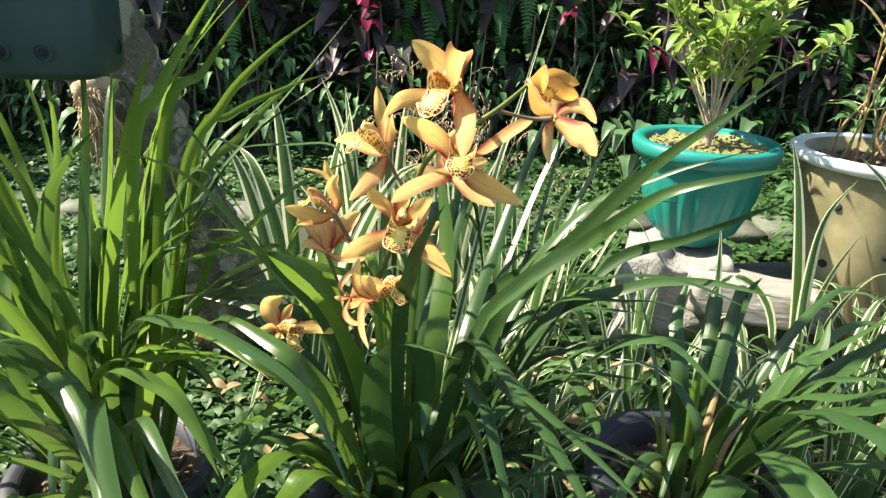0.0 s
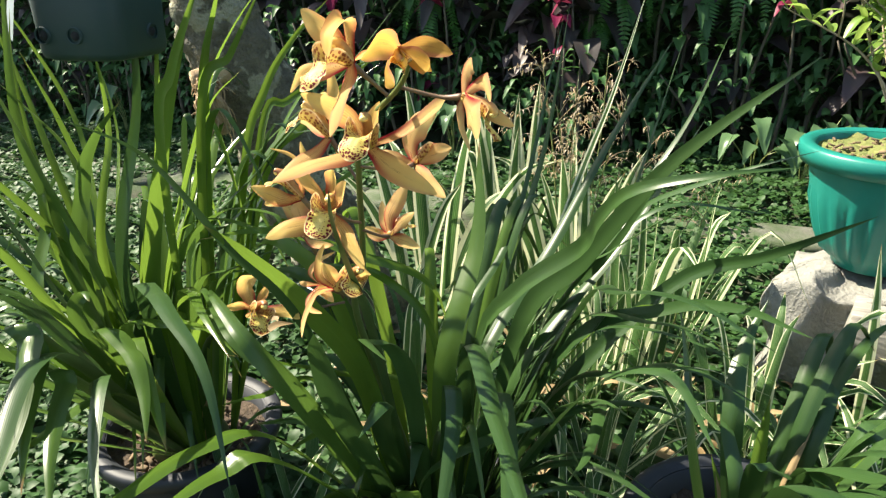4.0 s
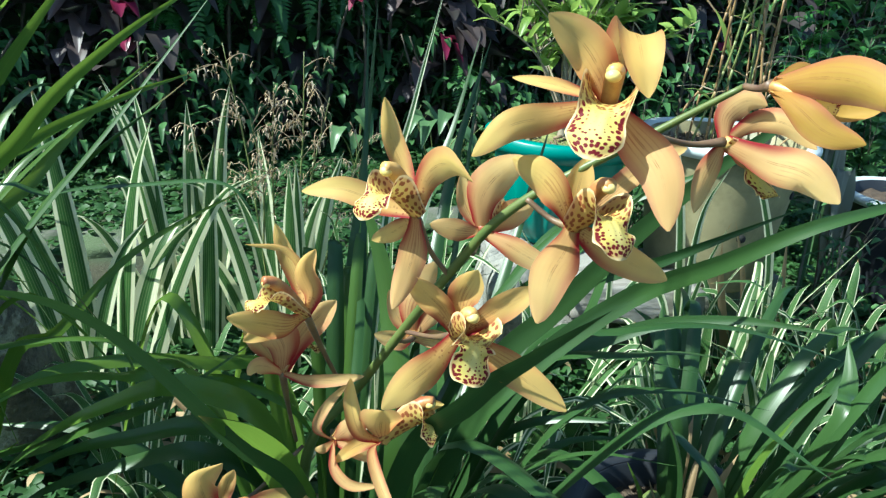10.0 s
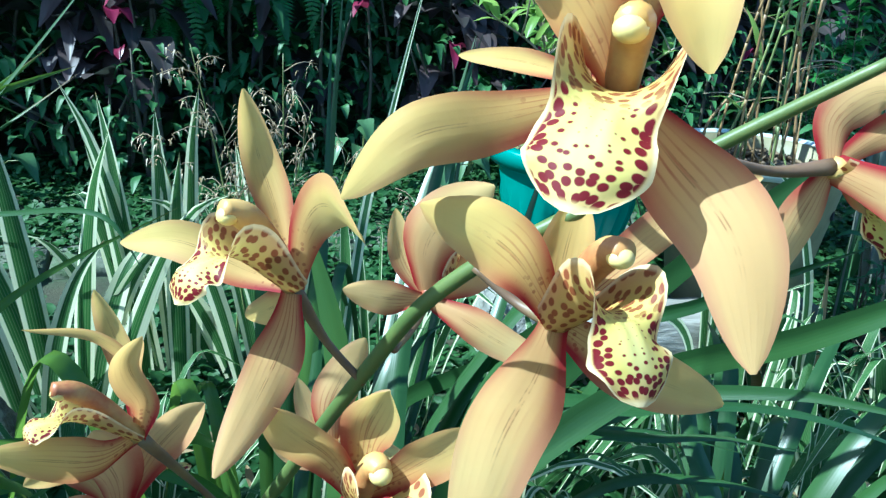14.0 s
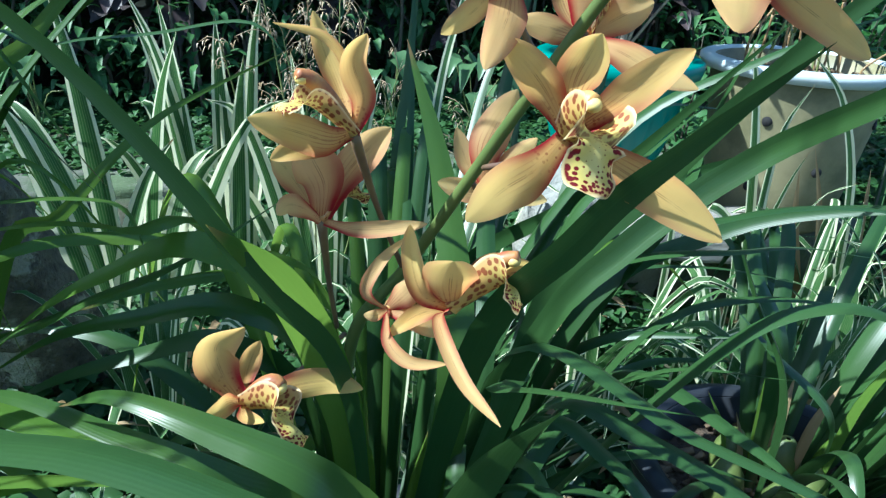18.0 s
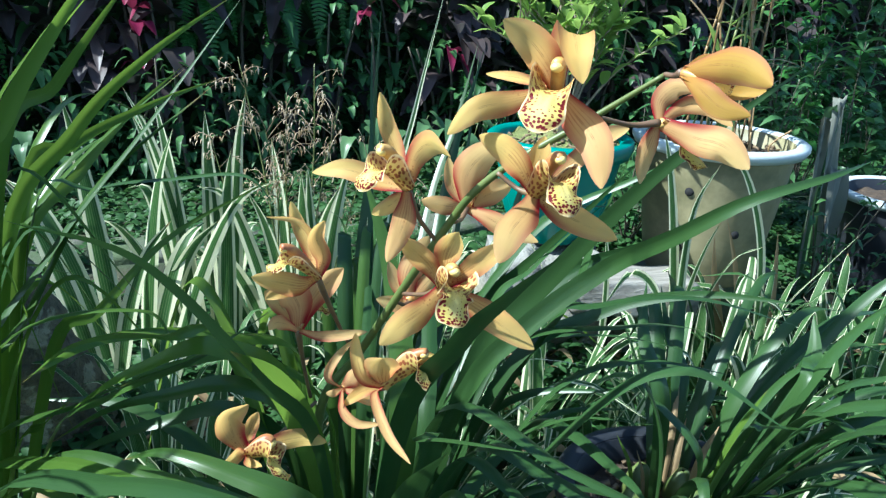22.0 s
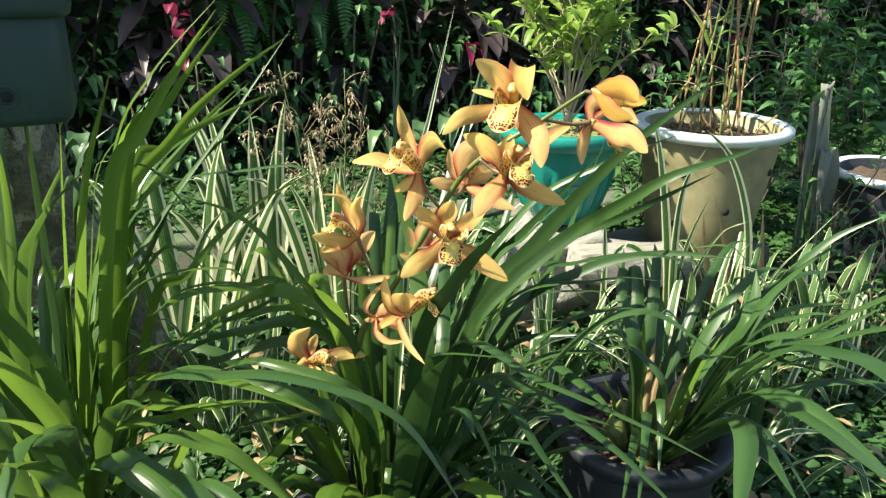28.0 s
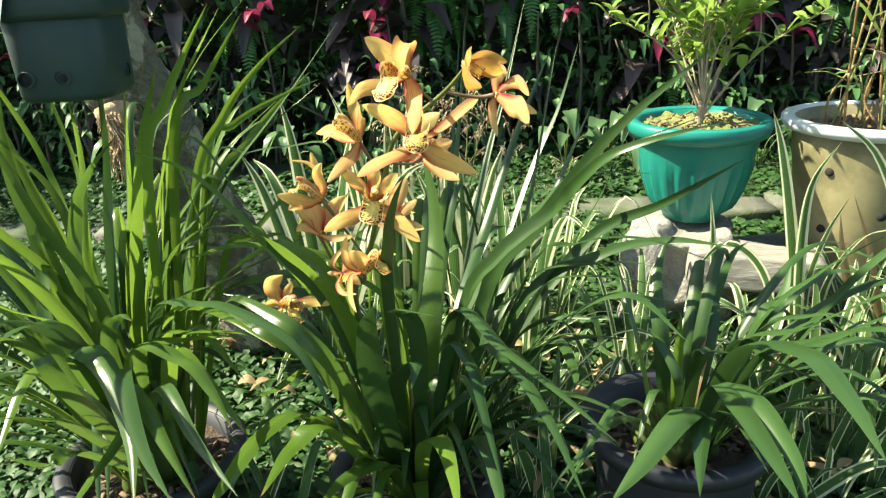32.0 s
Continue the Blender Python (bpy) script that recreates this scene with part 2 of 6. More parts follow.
def lip_material():
    k = Mat("spotted_lip")
    u, v = split_uv(k)
    mid = k.math("ABSOLUTE", k.math("SUBTRACT", u, 0.5))
    rim = k.math("MAXIMUM", mid, k.math("SUBTRACT", v, 0.5))
    base = k.mix(k.noise(90.0), (0.62, 0.49, 0.10), (0.70, 0.59, 0.18))
    heart = k.ramp(k.math("ADD", mid, k.math("ABSOLUTE", k.math("SUBTRACT", v, 0.70))), (0.08, (1, 1, 1)), (0.30, (0, 0, 0)))
    base = k.mix(k.math("MULTIPLY", heart, 0.45), base, (0.74, 0.68, 0.30))
    throat = k.ramp(k.math("ADD", v, k.math("MULTIPLY", k.noise(220.0), 0.12)), (0.28, (1, 1, 1)), (0.50, (0, 0, 0)))
    base = k.mix(k.math("MULTIPLY", throat, 0.5), base, (0.46, 0.20, 0.06))
    blush = k.ramp(rim, (0.30, (0, 0, 0)), (0.44, (1, 1, 1)))
    base = k.mix(k.math("MULTIPLY", blush, 0.34), base, (0.66, 0.30, 0.20))
    place = k.node("CombineXYZ")
    k.link(k.math("ADD", u, k.math("MULTIPLY", random_of(k, "object"), 9.0)), place.inputs[0])
    k.link(k.math("MULTIPLY", v, 2.3), place.inputs[1])

    def spots(scale, reach):
        cell = k.node("TexVoronoi", Scale=scale, Randomness=0.72)
        cell.voronoi_dimensions = "2D"
        k.link(place.outputs[0], cell.inputs["Vector"])
        return k.ramp(k.math("MULTIPLY", k.math("SUBTRACT", reach, cell.outputs["Distance"]), 9.0), (0.0, (0, 0, 0)), (1.0, (1, 1, 1)))

    # large and close by the rim, small and few in the pale heart, fine in the throat
    size = k.ramp(rim, (0.14, (0.10, 0.10, 0.10)), (0.28, (0.34, 0.34, 0.34)), (0.42, (0.55, 0.55, 0.55)))
    large = k.math("MULTIPLY", spots(8.2, size), k.ramp(v, (0.34, (0, 0, 0)), (0.46, (1, 1, 1))))
    fine = k.math("MULTIPLY", spots(9.5, 0.40), k.ramp(v, (0.40, (1, 1, 1)), (0.50, (0, 0, 0))))
    hem = k.ramp(rim, (0.440, (1, 1, 1)), (0.462, (0, 0, 0)))
    col = k.mix(k.math("MULTIPLY", fine, 0.85), base, (0.20, 0.030, 0.014))
    col = k.mix(k.math("MULTIPLY", large, hem), col, (0.150, 0.008, 0.012))
    white = k.ramp(rim, (0.452, (0, 0, 0)), (0.478, (1, 1, 1)))
    col = k.mix(k.math("MULTIPLY", white, 0.75), col, (0.80, 0.64, 0.36))
    k.color(col)
    k.set(Roughness=0.55)
    k.b.inputs["Specular IOR Level"].default_value = 0.25
    k.bump(k.noise(260.0), 0.25, 0.0005)
    k.glow_through(col, 0.28)
    return k.m


def plain_material(name, a, b, scale=20.0, rough=0.5, bump=0.3, distance=0.002, fine=120.0, metal=0.0, stain=None, stain_at=(0.5, 0.7)):
    k = Mat(name)
    col = k.mix(k.ramp(k.noise(scale), (0.3, (0, 0, 0)), (0.7, (1, 1, 1))), a, b)
    if stain:
        col = k.mix(k.ramp(k.noise(scale * 0.45, 6.0), (stain_at[0], (0, 0, 0)), (stain_at[1], (1, 1, 1))), col, stain)
    col = k.mix(k.math("MULTIPLY", k.noise(fine), 0.25), col, b)
    k.color(col)
    k.set(Roughness=rough, Metallic=metal)
    k.bump(k.math("ADD", k.noise(fine), k.noise(scale)), bump, distance)
    return k.m


striped_leaf = striped_material("striped_leaf", 0.25)
striped_green = striped_material("green_striped_leaf", 0.42)
tepal = tepal_material("orchid_tepal", (0.87, 0.67, 0.22), (0.83, 0.57, 0.16), (0.79, 0.41, 0.17), 0.6, 1.0, 0.36, 0.06)
tepal_rosy = tepal_material("orchid_tepal_rosy", (0.85, 0.62, 0.25), (0.81, 0.52, 0.19), (0.75, 0.34, 0.20), 0.0, 1.0, 0.55, 0.16)
tepal_pink = tepal_material("orchid_tepal_flushed", (0.86, 0.68, 0.30), (0.82, 0.56, 0.19), (0.76, 0.38, 0.20), 0.0, 1.0, 0.38, 0.12)
tepal_hood = tepal_material("orchid_tepal_hood", (0.62, 0.43, 0.09), (0.56, 0.33, 0.06), (0.42, 0.17, 0.07), 0.0, 0.30, 0.6, 0.34)
lip_mat = lip_material()
column_mat = plain_material("orchid_column", (0.46, 0.23, 0.07), (0.58, 0.40, 0.12), 60.0, 0.45, 0.1, stain=(0.26, 0.05, 0.025), stain_at=(0.46, 0.60))
anther_mat = plain_material("orchid_anther", (0.68, 0.50, 0.12), (0.74, 0.62, 0.25), 60.0, 0.4, 0.1)
stalk_mat = plain_material("flower_stalk", (0.065, 0.105, 0.026), (0.125, 0.155, 0.040), 40.0, 0.45, 0.2, 0.001)
pedicel_mat = plain_material("flower_pedicel", (0.10, 0.05, 0.045), (0.19, 0.13, 0.055), 50.0, 0.5, 0.2, 0.001)
teal_plastic = plain_material("teal_plastic", (0.006, 0.150, 0.120), (0.012, 0.205, 0.165), 9.0, 0.36, 0.12, 0.001, stain=(0.06, 0.18, 0.13), stain_at=(0.54, 0.78))
cream_plastic = plain_material("cream_plastic", (0.20, 0.175, 0.09), (0.29, 0.26, 0.14), 16.0, 0.55, 0.4, 0.001, stain=(0.11, 0.105, 0.05), stain_at=(0.44, 0.60))
pale_plastic = plain_material("pale_rim_plastic", (0.42, 0.48, 0.47), (0.54, 0.59, 0.575), 14.0, 0.45, 0.15, 0.001, stain=(0.42, 0.40, 0.33), stain_at=(0.6, 0.8))
black_plastic = plain_material("black_plastic", (0.010, 0.012, 0.016), (0.018, 0.021, 0.027), 14.0, 0.58, 0.15, 0.001, stain=(0.04, 0.038, 0.03), stain_at=(0.62, 0.85))
green_plastic = plain_material("dark_green_plastic", (0.005, 0.024, 0.022), (0.010, 0.036, 0.032), 14.0, 0.58, 0.12, 0.001, stain=(0.07, 0.08, 0.07), stain_at=(0.62, 0.85))
soil_mat = plain_material("potting_soil", (0.035, 0.024, 0.016), (0.10, 0.07, 0.045), 45.0, 0.9, 0.9, 0.006, 220.0)
chip_mat = plain_material("bark_mulch", (0.075, 0.05, 0.028), (0.21, 0.15, 0.085), 30.0, 0.85, 0.5, 0.002)
moss_mat = plain_material("moss", (0.10, 0.14, 0.03), (0.24, 0.24, 0.08), 60.0, 0.95, 1.0, 0.004, 300.0)
earth_mat = plain_material("garden_earth", (0.022, 0.026, 0.012), (0.05, 0.048, 0.024), 9.0, 0.95, 0.8, 0.006, 150.0, stain=(0.03, 0.06, 0.02), stain_at=(0.42, 0.6))
stone_mat = plain_material("pitted_stone", (0.145, 0.143, 0.125), (0.29, 0.285, 0.255), 16.0, 0.9, 0.9, 0.006, 130.0, stain=(0.17, 0.16, 0.10), stain_at=(0.5, 0.72))
mossy_stone = plain_material("mossy_concrete", (0.075, 0.08, 0.06), (0.15, 0.15, 0.12), 16.0, 0.9, 0.8, 0.005, 130.0, stain=(0.04, 0.07, 0.02), stain_at=(0.42, 0.58))
bark_mat = plain_material("tree_bark", (0.046, 0.043, 0.029), (0.19, 0.172, 0.115), 40.0, 0.9, 1.0, 0.014, 120.0, stain=(0.34, 0.33, 0.23), stain_at=(0.53, 0.58))
cane_mat = plain_material("bamboo_cane", (0.15, 0.085, 0.035), (0.30, 0.20, 0.085), 22.0, 0.45, 0.2, 0.001)
greencane_mat = plain_material("green_cane", (0.09, 0.13, 0.04), (0.20, 0.22, 0.07), 22.0, 0.45, 0.2, 0.001)
stem_mat = plain_material("shaded_stem", (0.05, 0.045, 0.03), (0.12, 0.10, 0.07), 40.0, 0.8, 0.5, 0.001)
twig_mat = plain_material("woody_twig", (0.18, 0.14, 0.09), (0.36, 0.30, 0.21), 40.0, 0.8, 0.5, 0.001)
coir_mat = plain_material("coir_fibre", (0.30, 0.20, 0.11), (0.52, 0.38, 0.22), 60.0, 0.95, 1.0, 0.003, 300.0)
# near-black coat that stands in for the shade inside pot holes
hole_mat = plain_material("hole_shade", (0.006, 0.006, 0.006), (0.012, 0.012, 0.012), 30.0, 0.9, 0.1)
wire_mat = plain_material("wire", (0.10, 0.10, 0.10), (0.20, 0.19, 0.18), 60.0, 0.4, 0.1, metal=0.8)
grain = Mat("weathered_wood")
grain_v = grain.node("Mapping")
grain.link(grain.obj(), grain_v.inputs["Vector"])
grain_v.inputs["Scale"].default_value = (3.0, 45.0, 45.0)
grain_f = grain.noise(2.2, 8.0, grain_v.outputs[0])
grain.color(grain.mix(grain.ramp(grain.noise(6.0), (0.35, (0, 0, 0)), (0.7, (1, 1, 1))), grain.ramp(grain_f, (0.3, (0.12, 0.11, 0.09)), (0.7, (0.30, 0.285, 0.25))), grain.ramp(grain_f, (0.3, (0.22, 0.20, 0.17)), (0.7, (0.44, 0.42, 0.37)))))
grain.set(Roughness=0.85)
grain.bump(grain_f, 0.8, 0.004)
weathered_wood = grain.m


# ---- building helpers ----
def mesh_of(name, bm, material):
    me = bpy.data.meshes.new(name)
    bm.to_mesh(me)
    bm.free()
    me.materials.append(material)
    for p in me.polygons:
        p.use_smooth = True
    return me


WHERE = {}


def thing(name, at, label, category, group="", kind=""):
    ob = new(name)
    ob.empty_display_size = 0.05
    ob.location = at
    WHERE[ob] = Vector(at)
    return tagged(ob, label, category, group, kind)


def part(name, bm, material, parent, label=""):
    """One mesh object, built in world places, under a thing or a part."""
    o = WHERE[parent]
    for v in bm.verts:
        v.co -= o
    ob = new(name, mesh_of(name, bm, material))
    ob.parent = parent
    WHERE[ob] = Vector(o)
    return tagged(ob, label)


def solo(name, bm, material, at, label, category="", group="", kind=""):
    at = Vector(at)
    for v in bm.verts:
        v.co -= at
    ob = new(name, mesh_of(name, bm, material))
    ob.location = at
    WHERE[ob] = at
    return tagged(ob, label, category, group, kind)


def glide(points, n):
    """n + 1 places on a smooth curve through the points."""
    p = [Vector(q) for q in points]
    p = [p[0] * 2 - p[1]] + p + [p[-1] * 2 - p[-2]]
    m = len(p) - 3
    out = []
    for i in range(n + 1):
        x = i / n * m
        k = min(int(x), m - 1)
        t = x - k
        a, b, c, d = p[k:k + 4]
        out.append(0.5 * ((2 * b) + (c - a) * t + (2 * a - 5 * b + 4 * c - d) * t * t + (3 * b - a - 3 * c + d) * t ** 3))
    return out


def strap_width(s):
    return min(1.0, 0.60 + 1.3 * s) * (1 - max(0.0, (s - 0.30) / 0.70) ** 1.9) + 0.008


def lance_width(s):
    return min(1.0, 0.70 + 0.9 * s) * (1 - max(0.0, (s - 0.22) / 0.78) ** 1.35) + 0.006


def tepal_width(s):
    """Narrow at the root, broadest past the middle, with a rounded tip that ends in a point."""
    k = min(1.0, s / 0.50)
    return max(0.02, 0.90 * (0.42 + 0.58 * k * k * (3 - 2 * k)) * (1 - max(0.0, (s - 0.40) / 0.605) ** 2.6) ** 0.75)


def oval_width(s):
    return max(0.03, math.sin(math.pi * (0.03 + 0.95 * s ** 0.85)) ** 0.9)


def ribbon(bm, points, width, shape=strap_width, fold=0.22, n=14, cross=4, side=None, twist=0.0, cup=0.0, wave=0.0, phase=0.0):
    """A thin folded sheet along a curve, with its own map: u across, v along."""
    uvl = bm.loops.layers.uv.verify()
    c = glide(points, n)
    if side is None:
        h = c[-1] - c[0]
        side = Vector((-h.y, h.x, 0.0))
        if side.length < 1e-4:
            side = Vector((1, 0, 0))
    side = Vector(side).normalized()
    rows = []
    for i, p in enumerate(c):
        tan = (c[min(i + 1, n)] - c[max(i - 1, 0)]).normalized()
        s = i / n
        sd = (side - tan * side.dot(tan)).normalized()
        nr = sd.cross(tan)
        if twist:
            a = twist * s
            sd, nr = sd * math.cos(a) + nr * math.sin(a), nr * math.cos(a) - sd * math.sin(a)
        w = width * shape(s) * 0.5
        row = []
        for j in range(cross + 1):
            u = 2 * j / cross - 1
            lift = fold * abs(u) * w + cup * u * u * w + wave * w * math.sin(9 * s + phase + 2 * u) * abs(u)
            row.append((bm.verts.new(p + sd * (u * w) + nr * lift), (j / cross, s)))
        rows.append(row)
    for r0, r1 in zip(rows, rows[1:]):
        for j in range(cross):
            q = (r0[j], r0[j + 1], r1[j + 1], r1[j])
            f = bm.faces.new([v for v, _ in q])
            for loop, (_, uv) in zip(f.loops, q):
                loop[uvl].uv = uv
    return bm


def tube(bm, points, radii, seg=8, n=12, cap=True):
    c = glide(points, n)
    rings = []
    for i, p in enumerate(c):
        tan = (c[min(i + 1, n)] - c[max(i - 1, 0)]).normalized()
        a = tan.orthogonal().normalized() if i == 0 else (ax - tan * ax.dot(tan)).normalized()
        ax = a
        b = tan.cross(a)
        x = i / n * (len(radii) - 1)
        k = min(int(x), len(radii) - 2)
        r = radii[k] + (radii[k + 1] - radii[k]) * (x - k)
        rings.append([bm.verts.new(p + (a * math.cos(t) + b * math.sin(t)) * r) for t in [2 * math.pi * j / seg for j in range(seg)]])
    for r0, r1 in zip(rings, rings[1:]):
        for j in range(seg):
            bm.faces.new((r0[j], r0[(j + 1) % seg], r1[(j + 1) % seg], r1[j]))
    if cap:
        bm.faces.new(rings[-1])
        bm.faces.new(list(reversed(rings[0])))
    return bm


def lathe(bm, centre, profile, seg=48, ribs=0, depth=0.0, squash=None):
    """A turned form; profile rows are (radius, height, share of the ribs)."""
    cx, cy, cz = centre
    rings = []
    for r, z, *rib in profile:
        share = rib[0] if rib else 0.0
        ring = []
        for j in range(seg):
            t = 2 * math.pi * j / seg
            rr = r + share * depth * (abs(math.sin(ribs * t * 0.5)) - 0.5 if ribs else 0.0)
            ring.append(bm.verts.new((cx + rr * math.cos(t), cy + rr * math.sin(t), cz + z)))
        rings.append(ring)
    for r0, r1 in zip(rings, rings[1:]):
        for j in range(seg):
            bm.faces.new((r0[j], r0[(j + 1) % seg], r1[(j + 1) % seg], r1[j]))
    return bm, rings


def rough_box(bm, size, place, cuts=6, amount=0.01, scale=8.0, seed=0.0):
    """A block with uneven, rounded faces."""
    made = bmesh.ops.create_cube(bm, size=1.0)
    bmesh.ops.subdivide_edges(bm, edges=bm.edges[:], cuts=cuts, use_grid_fill=True)
    for v in bm.verts:
        q = v.co.copy()
        far = q.length
        q = q.lerp(q.normalized() * 0.62, 0.10)
        q = Vector((q.x * size[0], q.y * size[1], q.z * size[2]))
        v.co = q + Vector([noise.noise(q * scale + Vector((seed, k * 7.0, 3.0))) for k in range(3)]) * amount
    bm.transform(place)
    return bm


def ground_z(x, y):
    return 0.012 * noise.noise(Vector((x * 2.0, y * 2.0, 0.0))) + 0.006 * noise.noise(Vector((x * 9, y * 9, 4.0))) - 0.005



# ---- ground and far bank ----
bm = bmesh.new()
steps = [-60, -30, -15, -8, -5] + [-3.5 + 0.1 * i for i in range(71)] + [4.5, 6, 9, 15, 30, 60]
grid = [[bm.verts.new((x, y, ground_z(x, y) + (0.10 * max(0.0, y - 3.0) if y < 9 else 0.6))) for x in steps] for y in [-60, -30, -10, -4, -2] + [-1 + 0.1 * i for i in range(56)] + [5, 6, 8, 12, 30, 60]]
for r0, r1 in zip(grid, grid[1:]):
    for j in range(len(steps) - 1):
        bm.faces.new((r0[j], r0[j + 1], r1[j + 1], r1[j]))
solo("ground", bm, earth_mat, (0, 0, 0), "dark moist garden soil with moss patches", "ground", kind="structure")


# ---- pots ----
def pot(name, centre, rim_r, foot_r, height, body_mat, rim_mat, label, ribs=0, depth=0.0, rim_w=0.012, rim_h=0.022, soil_drop=0.03, soil=soil_mat, soil_label="dark potting soil", bulge=0.8, ribbed=1.0):
    """centre is the middle of the rim's top."""
    x, y, z = centre
    t = thing(name, (x, y, z - height), label, "plant pot", "garden pots")
    bm = bmesh.new()
    h = height
    inner = rim_r - 0.010
    body = [(0.001, -h), (foot_r * 0.9, -h), (foot_r, -h + 0.004)]
    for i in range(9):
        s = i / 8
        share = 1.0 if 0 < i < 8 * ribbed else 0.0
        body.append((foot_r + (rim_r - 0.008 - foot_r) * (s ** bulge), -h + 0.01 + (h - 0.01 - rim_h) * s, share))
    body += [(inner, -0.004), (inner - 0.004, -0.004), (inner - 0.006, -soil_drop - 0.02), (foot_r * 0.9, -h + 0.02)]
    lathe(bm, centre, body, 72, ribs, depth)
    part("pot_body", bm, body_mat, t)
    bm = bmesh.new()
    lathe(bm, centre, [(rim_r - 0.012, -0.003), (rim_r - 0.006, 0.001), (rim_r + rim_w * 0.6, 0.0), (rim_r + rim_w, -0.003), (rim_r + rim_w, -rim_h * 0.5), (rim_r + rim_w * 0.55, -rim_h), (rim_r - 0.006, -rim_h), (rim_r - 0.012, -rim_h * 0.6), (rim_r - 0.012, -0.003)], 72)
    part("pot_rim", bm, rim_mat, t)
    bm = bmesh.new()
    _, rings = lathe(bm, centre, [((inner - 0.005) * s, -soil_drop) for s in (0.02, 0.15, 0.3, 0.45, 0.6, 0.75, 0.88, 1.0)], 40)
    for v in bm.verts:
        v.co.z += 0.010 * noise.noise(v.co * 40.0) + 0.006 * noise.noise(v.co * 90.0)
    part("potting_soil", bm, soil, t, soil_label)
    return t


TEAL, WHITE, POT_R, POT_M, POT_L = (0.518, 1.332, 0.408), (0.824, 1.257, 0.413), (0.292, 0.641, 0.189), (-0.03, 0.69, 0.09), (-0.385, 0.70, 0.12)
teal_pot = pot("teal_plant_pot", TEAL, 0.128, 0.058, 0.205, teal_plastic, teal_plastic, "teal green fluted plastic pot standing on a stone", 22, 0.010, 0.010, 0.030, 0.012, moss_mat, "moss and bark chips on soil", 0.50, 0.75)
white_pot = pot("cream_plant_pot", WHITE, 0.150, 0.105, 0.28, cream_plastic, pale_plastic, "cream plastic pot with a pale rolled rim and holes", 0, 0.0, 0.013, 0.020, 0.035)
pot_right = pot("black_plant_pot", POT_R, 0.106, 0.08, 0.19, black_plastic, black_plastic, "black plastic pot holding strap-leaved orchid", 0, 0.0, 0.007, 0.02, 0.035)
pot_main = pot("black_plant_pot", POT_M, 0.108, 0.08, 0.13, black_plastic, black_plastic, "black plastic pot of the flowering orchid", 0, 0.0, 0.007, 0.02, 0.022)
pot("grey_plant_pot", (1.43, 1.28, 0.255), 0.150, 0.11, 0.25, black_plastic, pale_plastic, "dark grey plastic pot with a pale rim among shrubs", 0, 0.0, 0.012, 0.018, 0.03)
pot_left = pot("black_plant_pot", POT_L, 0.115, 0.085, 0.125, black_plastic, black_plastic, "black plastic pot under a tall leafy orchid", 0, 0.0, 0.007, 0.02, 0.03)

# ---- orchids ----
main_orchid = thing("flowering_orchid", (-0.03, 0.69, 0.06), "orchid with orange-yellow spotted flowers and arching green leaves", "orchid", "orchids")
left_orchid = thing("leafy_orchid", (-0.37, 0.70, 0.09), "tall orchid with bright green strap leaves and no flowers", "orchid", "orchids")
right_orchid = thing("leafy_orchid", (0.30, 0.645, 0.15), "low orchid with drooping dark green strap leaves in a black pot", "orchid", "orchids")
leaf_rng = random.Random(5)


def strap(plant, width, *points, mat=None, side=None):
    bm = bmesh.new()
    turn = leaf_rng.uniform(-0.5, 0.5)
    if plant is right_orchid or plant is left_orchid:
        width *= 0.86
    elif points[-1][0] > 0.05:
        width *= 0.95 if side else 0.74
    ribbon(bm, points, width, lance_width if mat else strap_width, fold=leaf_rng.uniform(0.12, 0.34), n=26, cross=4, side=side, twist=turn * 0.4 if side else turn, wave=0.05, phase=leaf_rng.uniform(0, 6))
    # coat shares by side put sun at left and shade at right into colour
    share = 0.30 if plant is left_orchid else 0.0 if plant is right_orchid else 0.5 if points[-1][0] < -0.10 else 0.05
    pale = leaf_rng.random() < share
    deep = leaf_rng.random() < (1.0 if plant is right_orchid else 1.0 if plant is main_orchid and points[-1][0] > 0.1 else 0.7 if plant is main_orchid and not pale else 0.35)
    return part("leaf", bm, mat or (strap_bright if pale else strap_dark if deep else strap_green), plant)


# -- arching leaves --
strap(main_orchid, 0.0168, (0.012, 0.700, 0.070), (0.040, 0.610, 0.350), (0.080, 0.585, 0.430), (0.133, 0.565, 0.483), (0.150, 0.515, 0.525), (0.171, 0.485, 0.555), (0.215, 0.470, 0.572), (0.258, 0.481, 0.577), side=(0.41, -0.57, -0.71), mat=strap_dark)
strap(main_orchid, 0.0190, (0.012, 0.673, 0.070), (0.068, 0.650, 0.357), (0.125, 0.637, 0.441), (0.190, 0.594, 0.545), (0.271, 0.554, 0.629), side=(0.71, -0.30, -0.63))
strap(main_orchid, 0.0198, (0.015, 0.687, 0.070), (0.115, 0.680, 0.311), (0.165, 0.663, 0.410), (0.208, 0.697, 0.464), (0.236, 0.689, 0.553))
strap(main_orchid, 0.0198, (0.015, 0.686, 0.070), (0.118, 0.678, 0.369), (0.163, 0.612, 0.429), (0.216, 0.563, 0.451), (0.272, 0.515, 0.443))
strap(main_orchid, 0.0198, (0.015, 0.690, 0.070), (0.104, 0.691, 0.336), (0.191, 0.610, 0.407), (0.253, 0.570, 0.413))
strap(main_orchid, 0.0198, (0.008, 0.666, 0.070), (0.132, 0.586, 0.331), (0.200, 0.547, 0.399), (0.241, 0.476, 0.384))
strap(main_orchid, 0.0234, (-0.001, 0.656, 0.070), (0.029, 0.619, 0.345), (0.084, 0.506, 0.364), (0.125, 0.417, 0.371), (0.157, 0.355, 0.367))
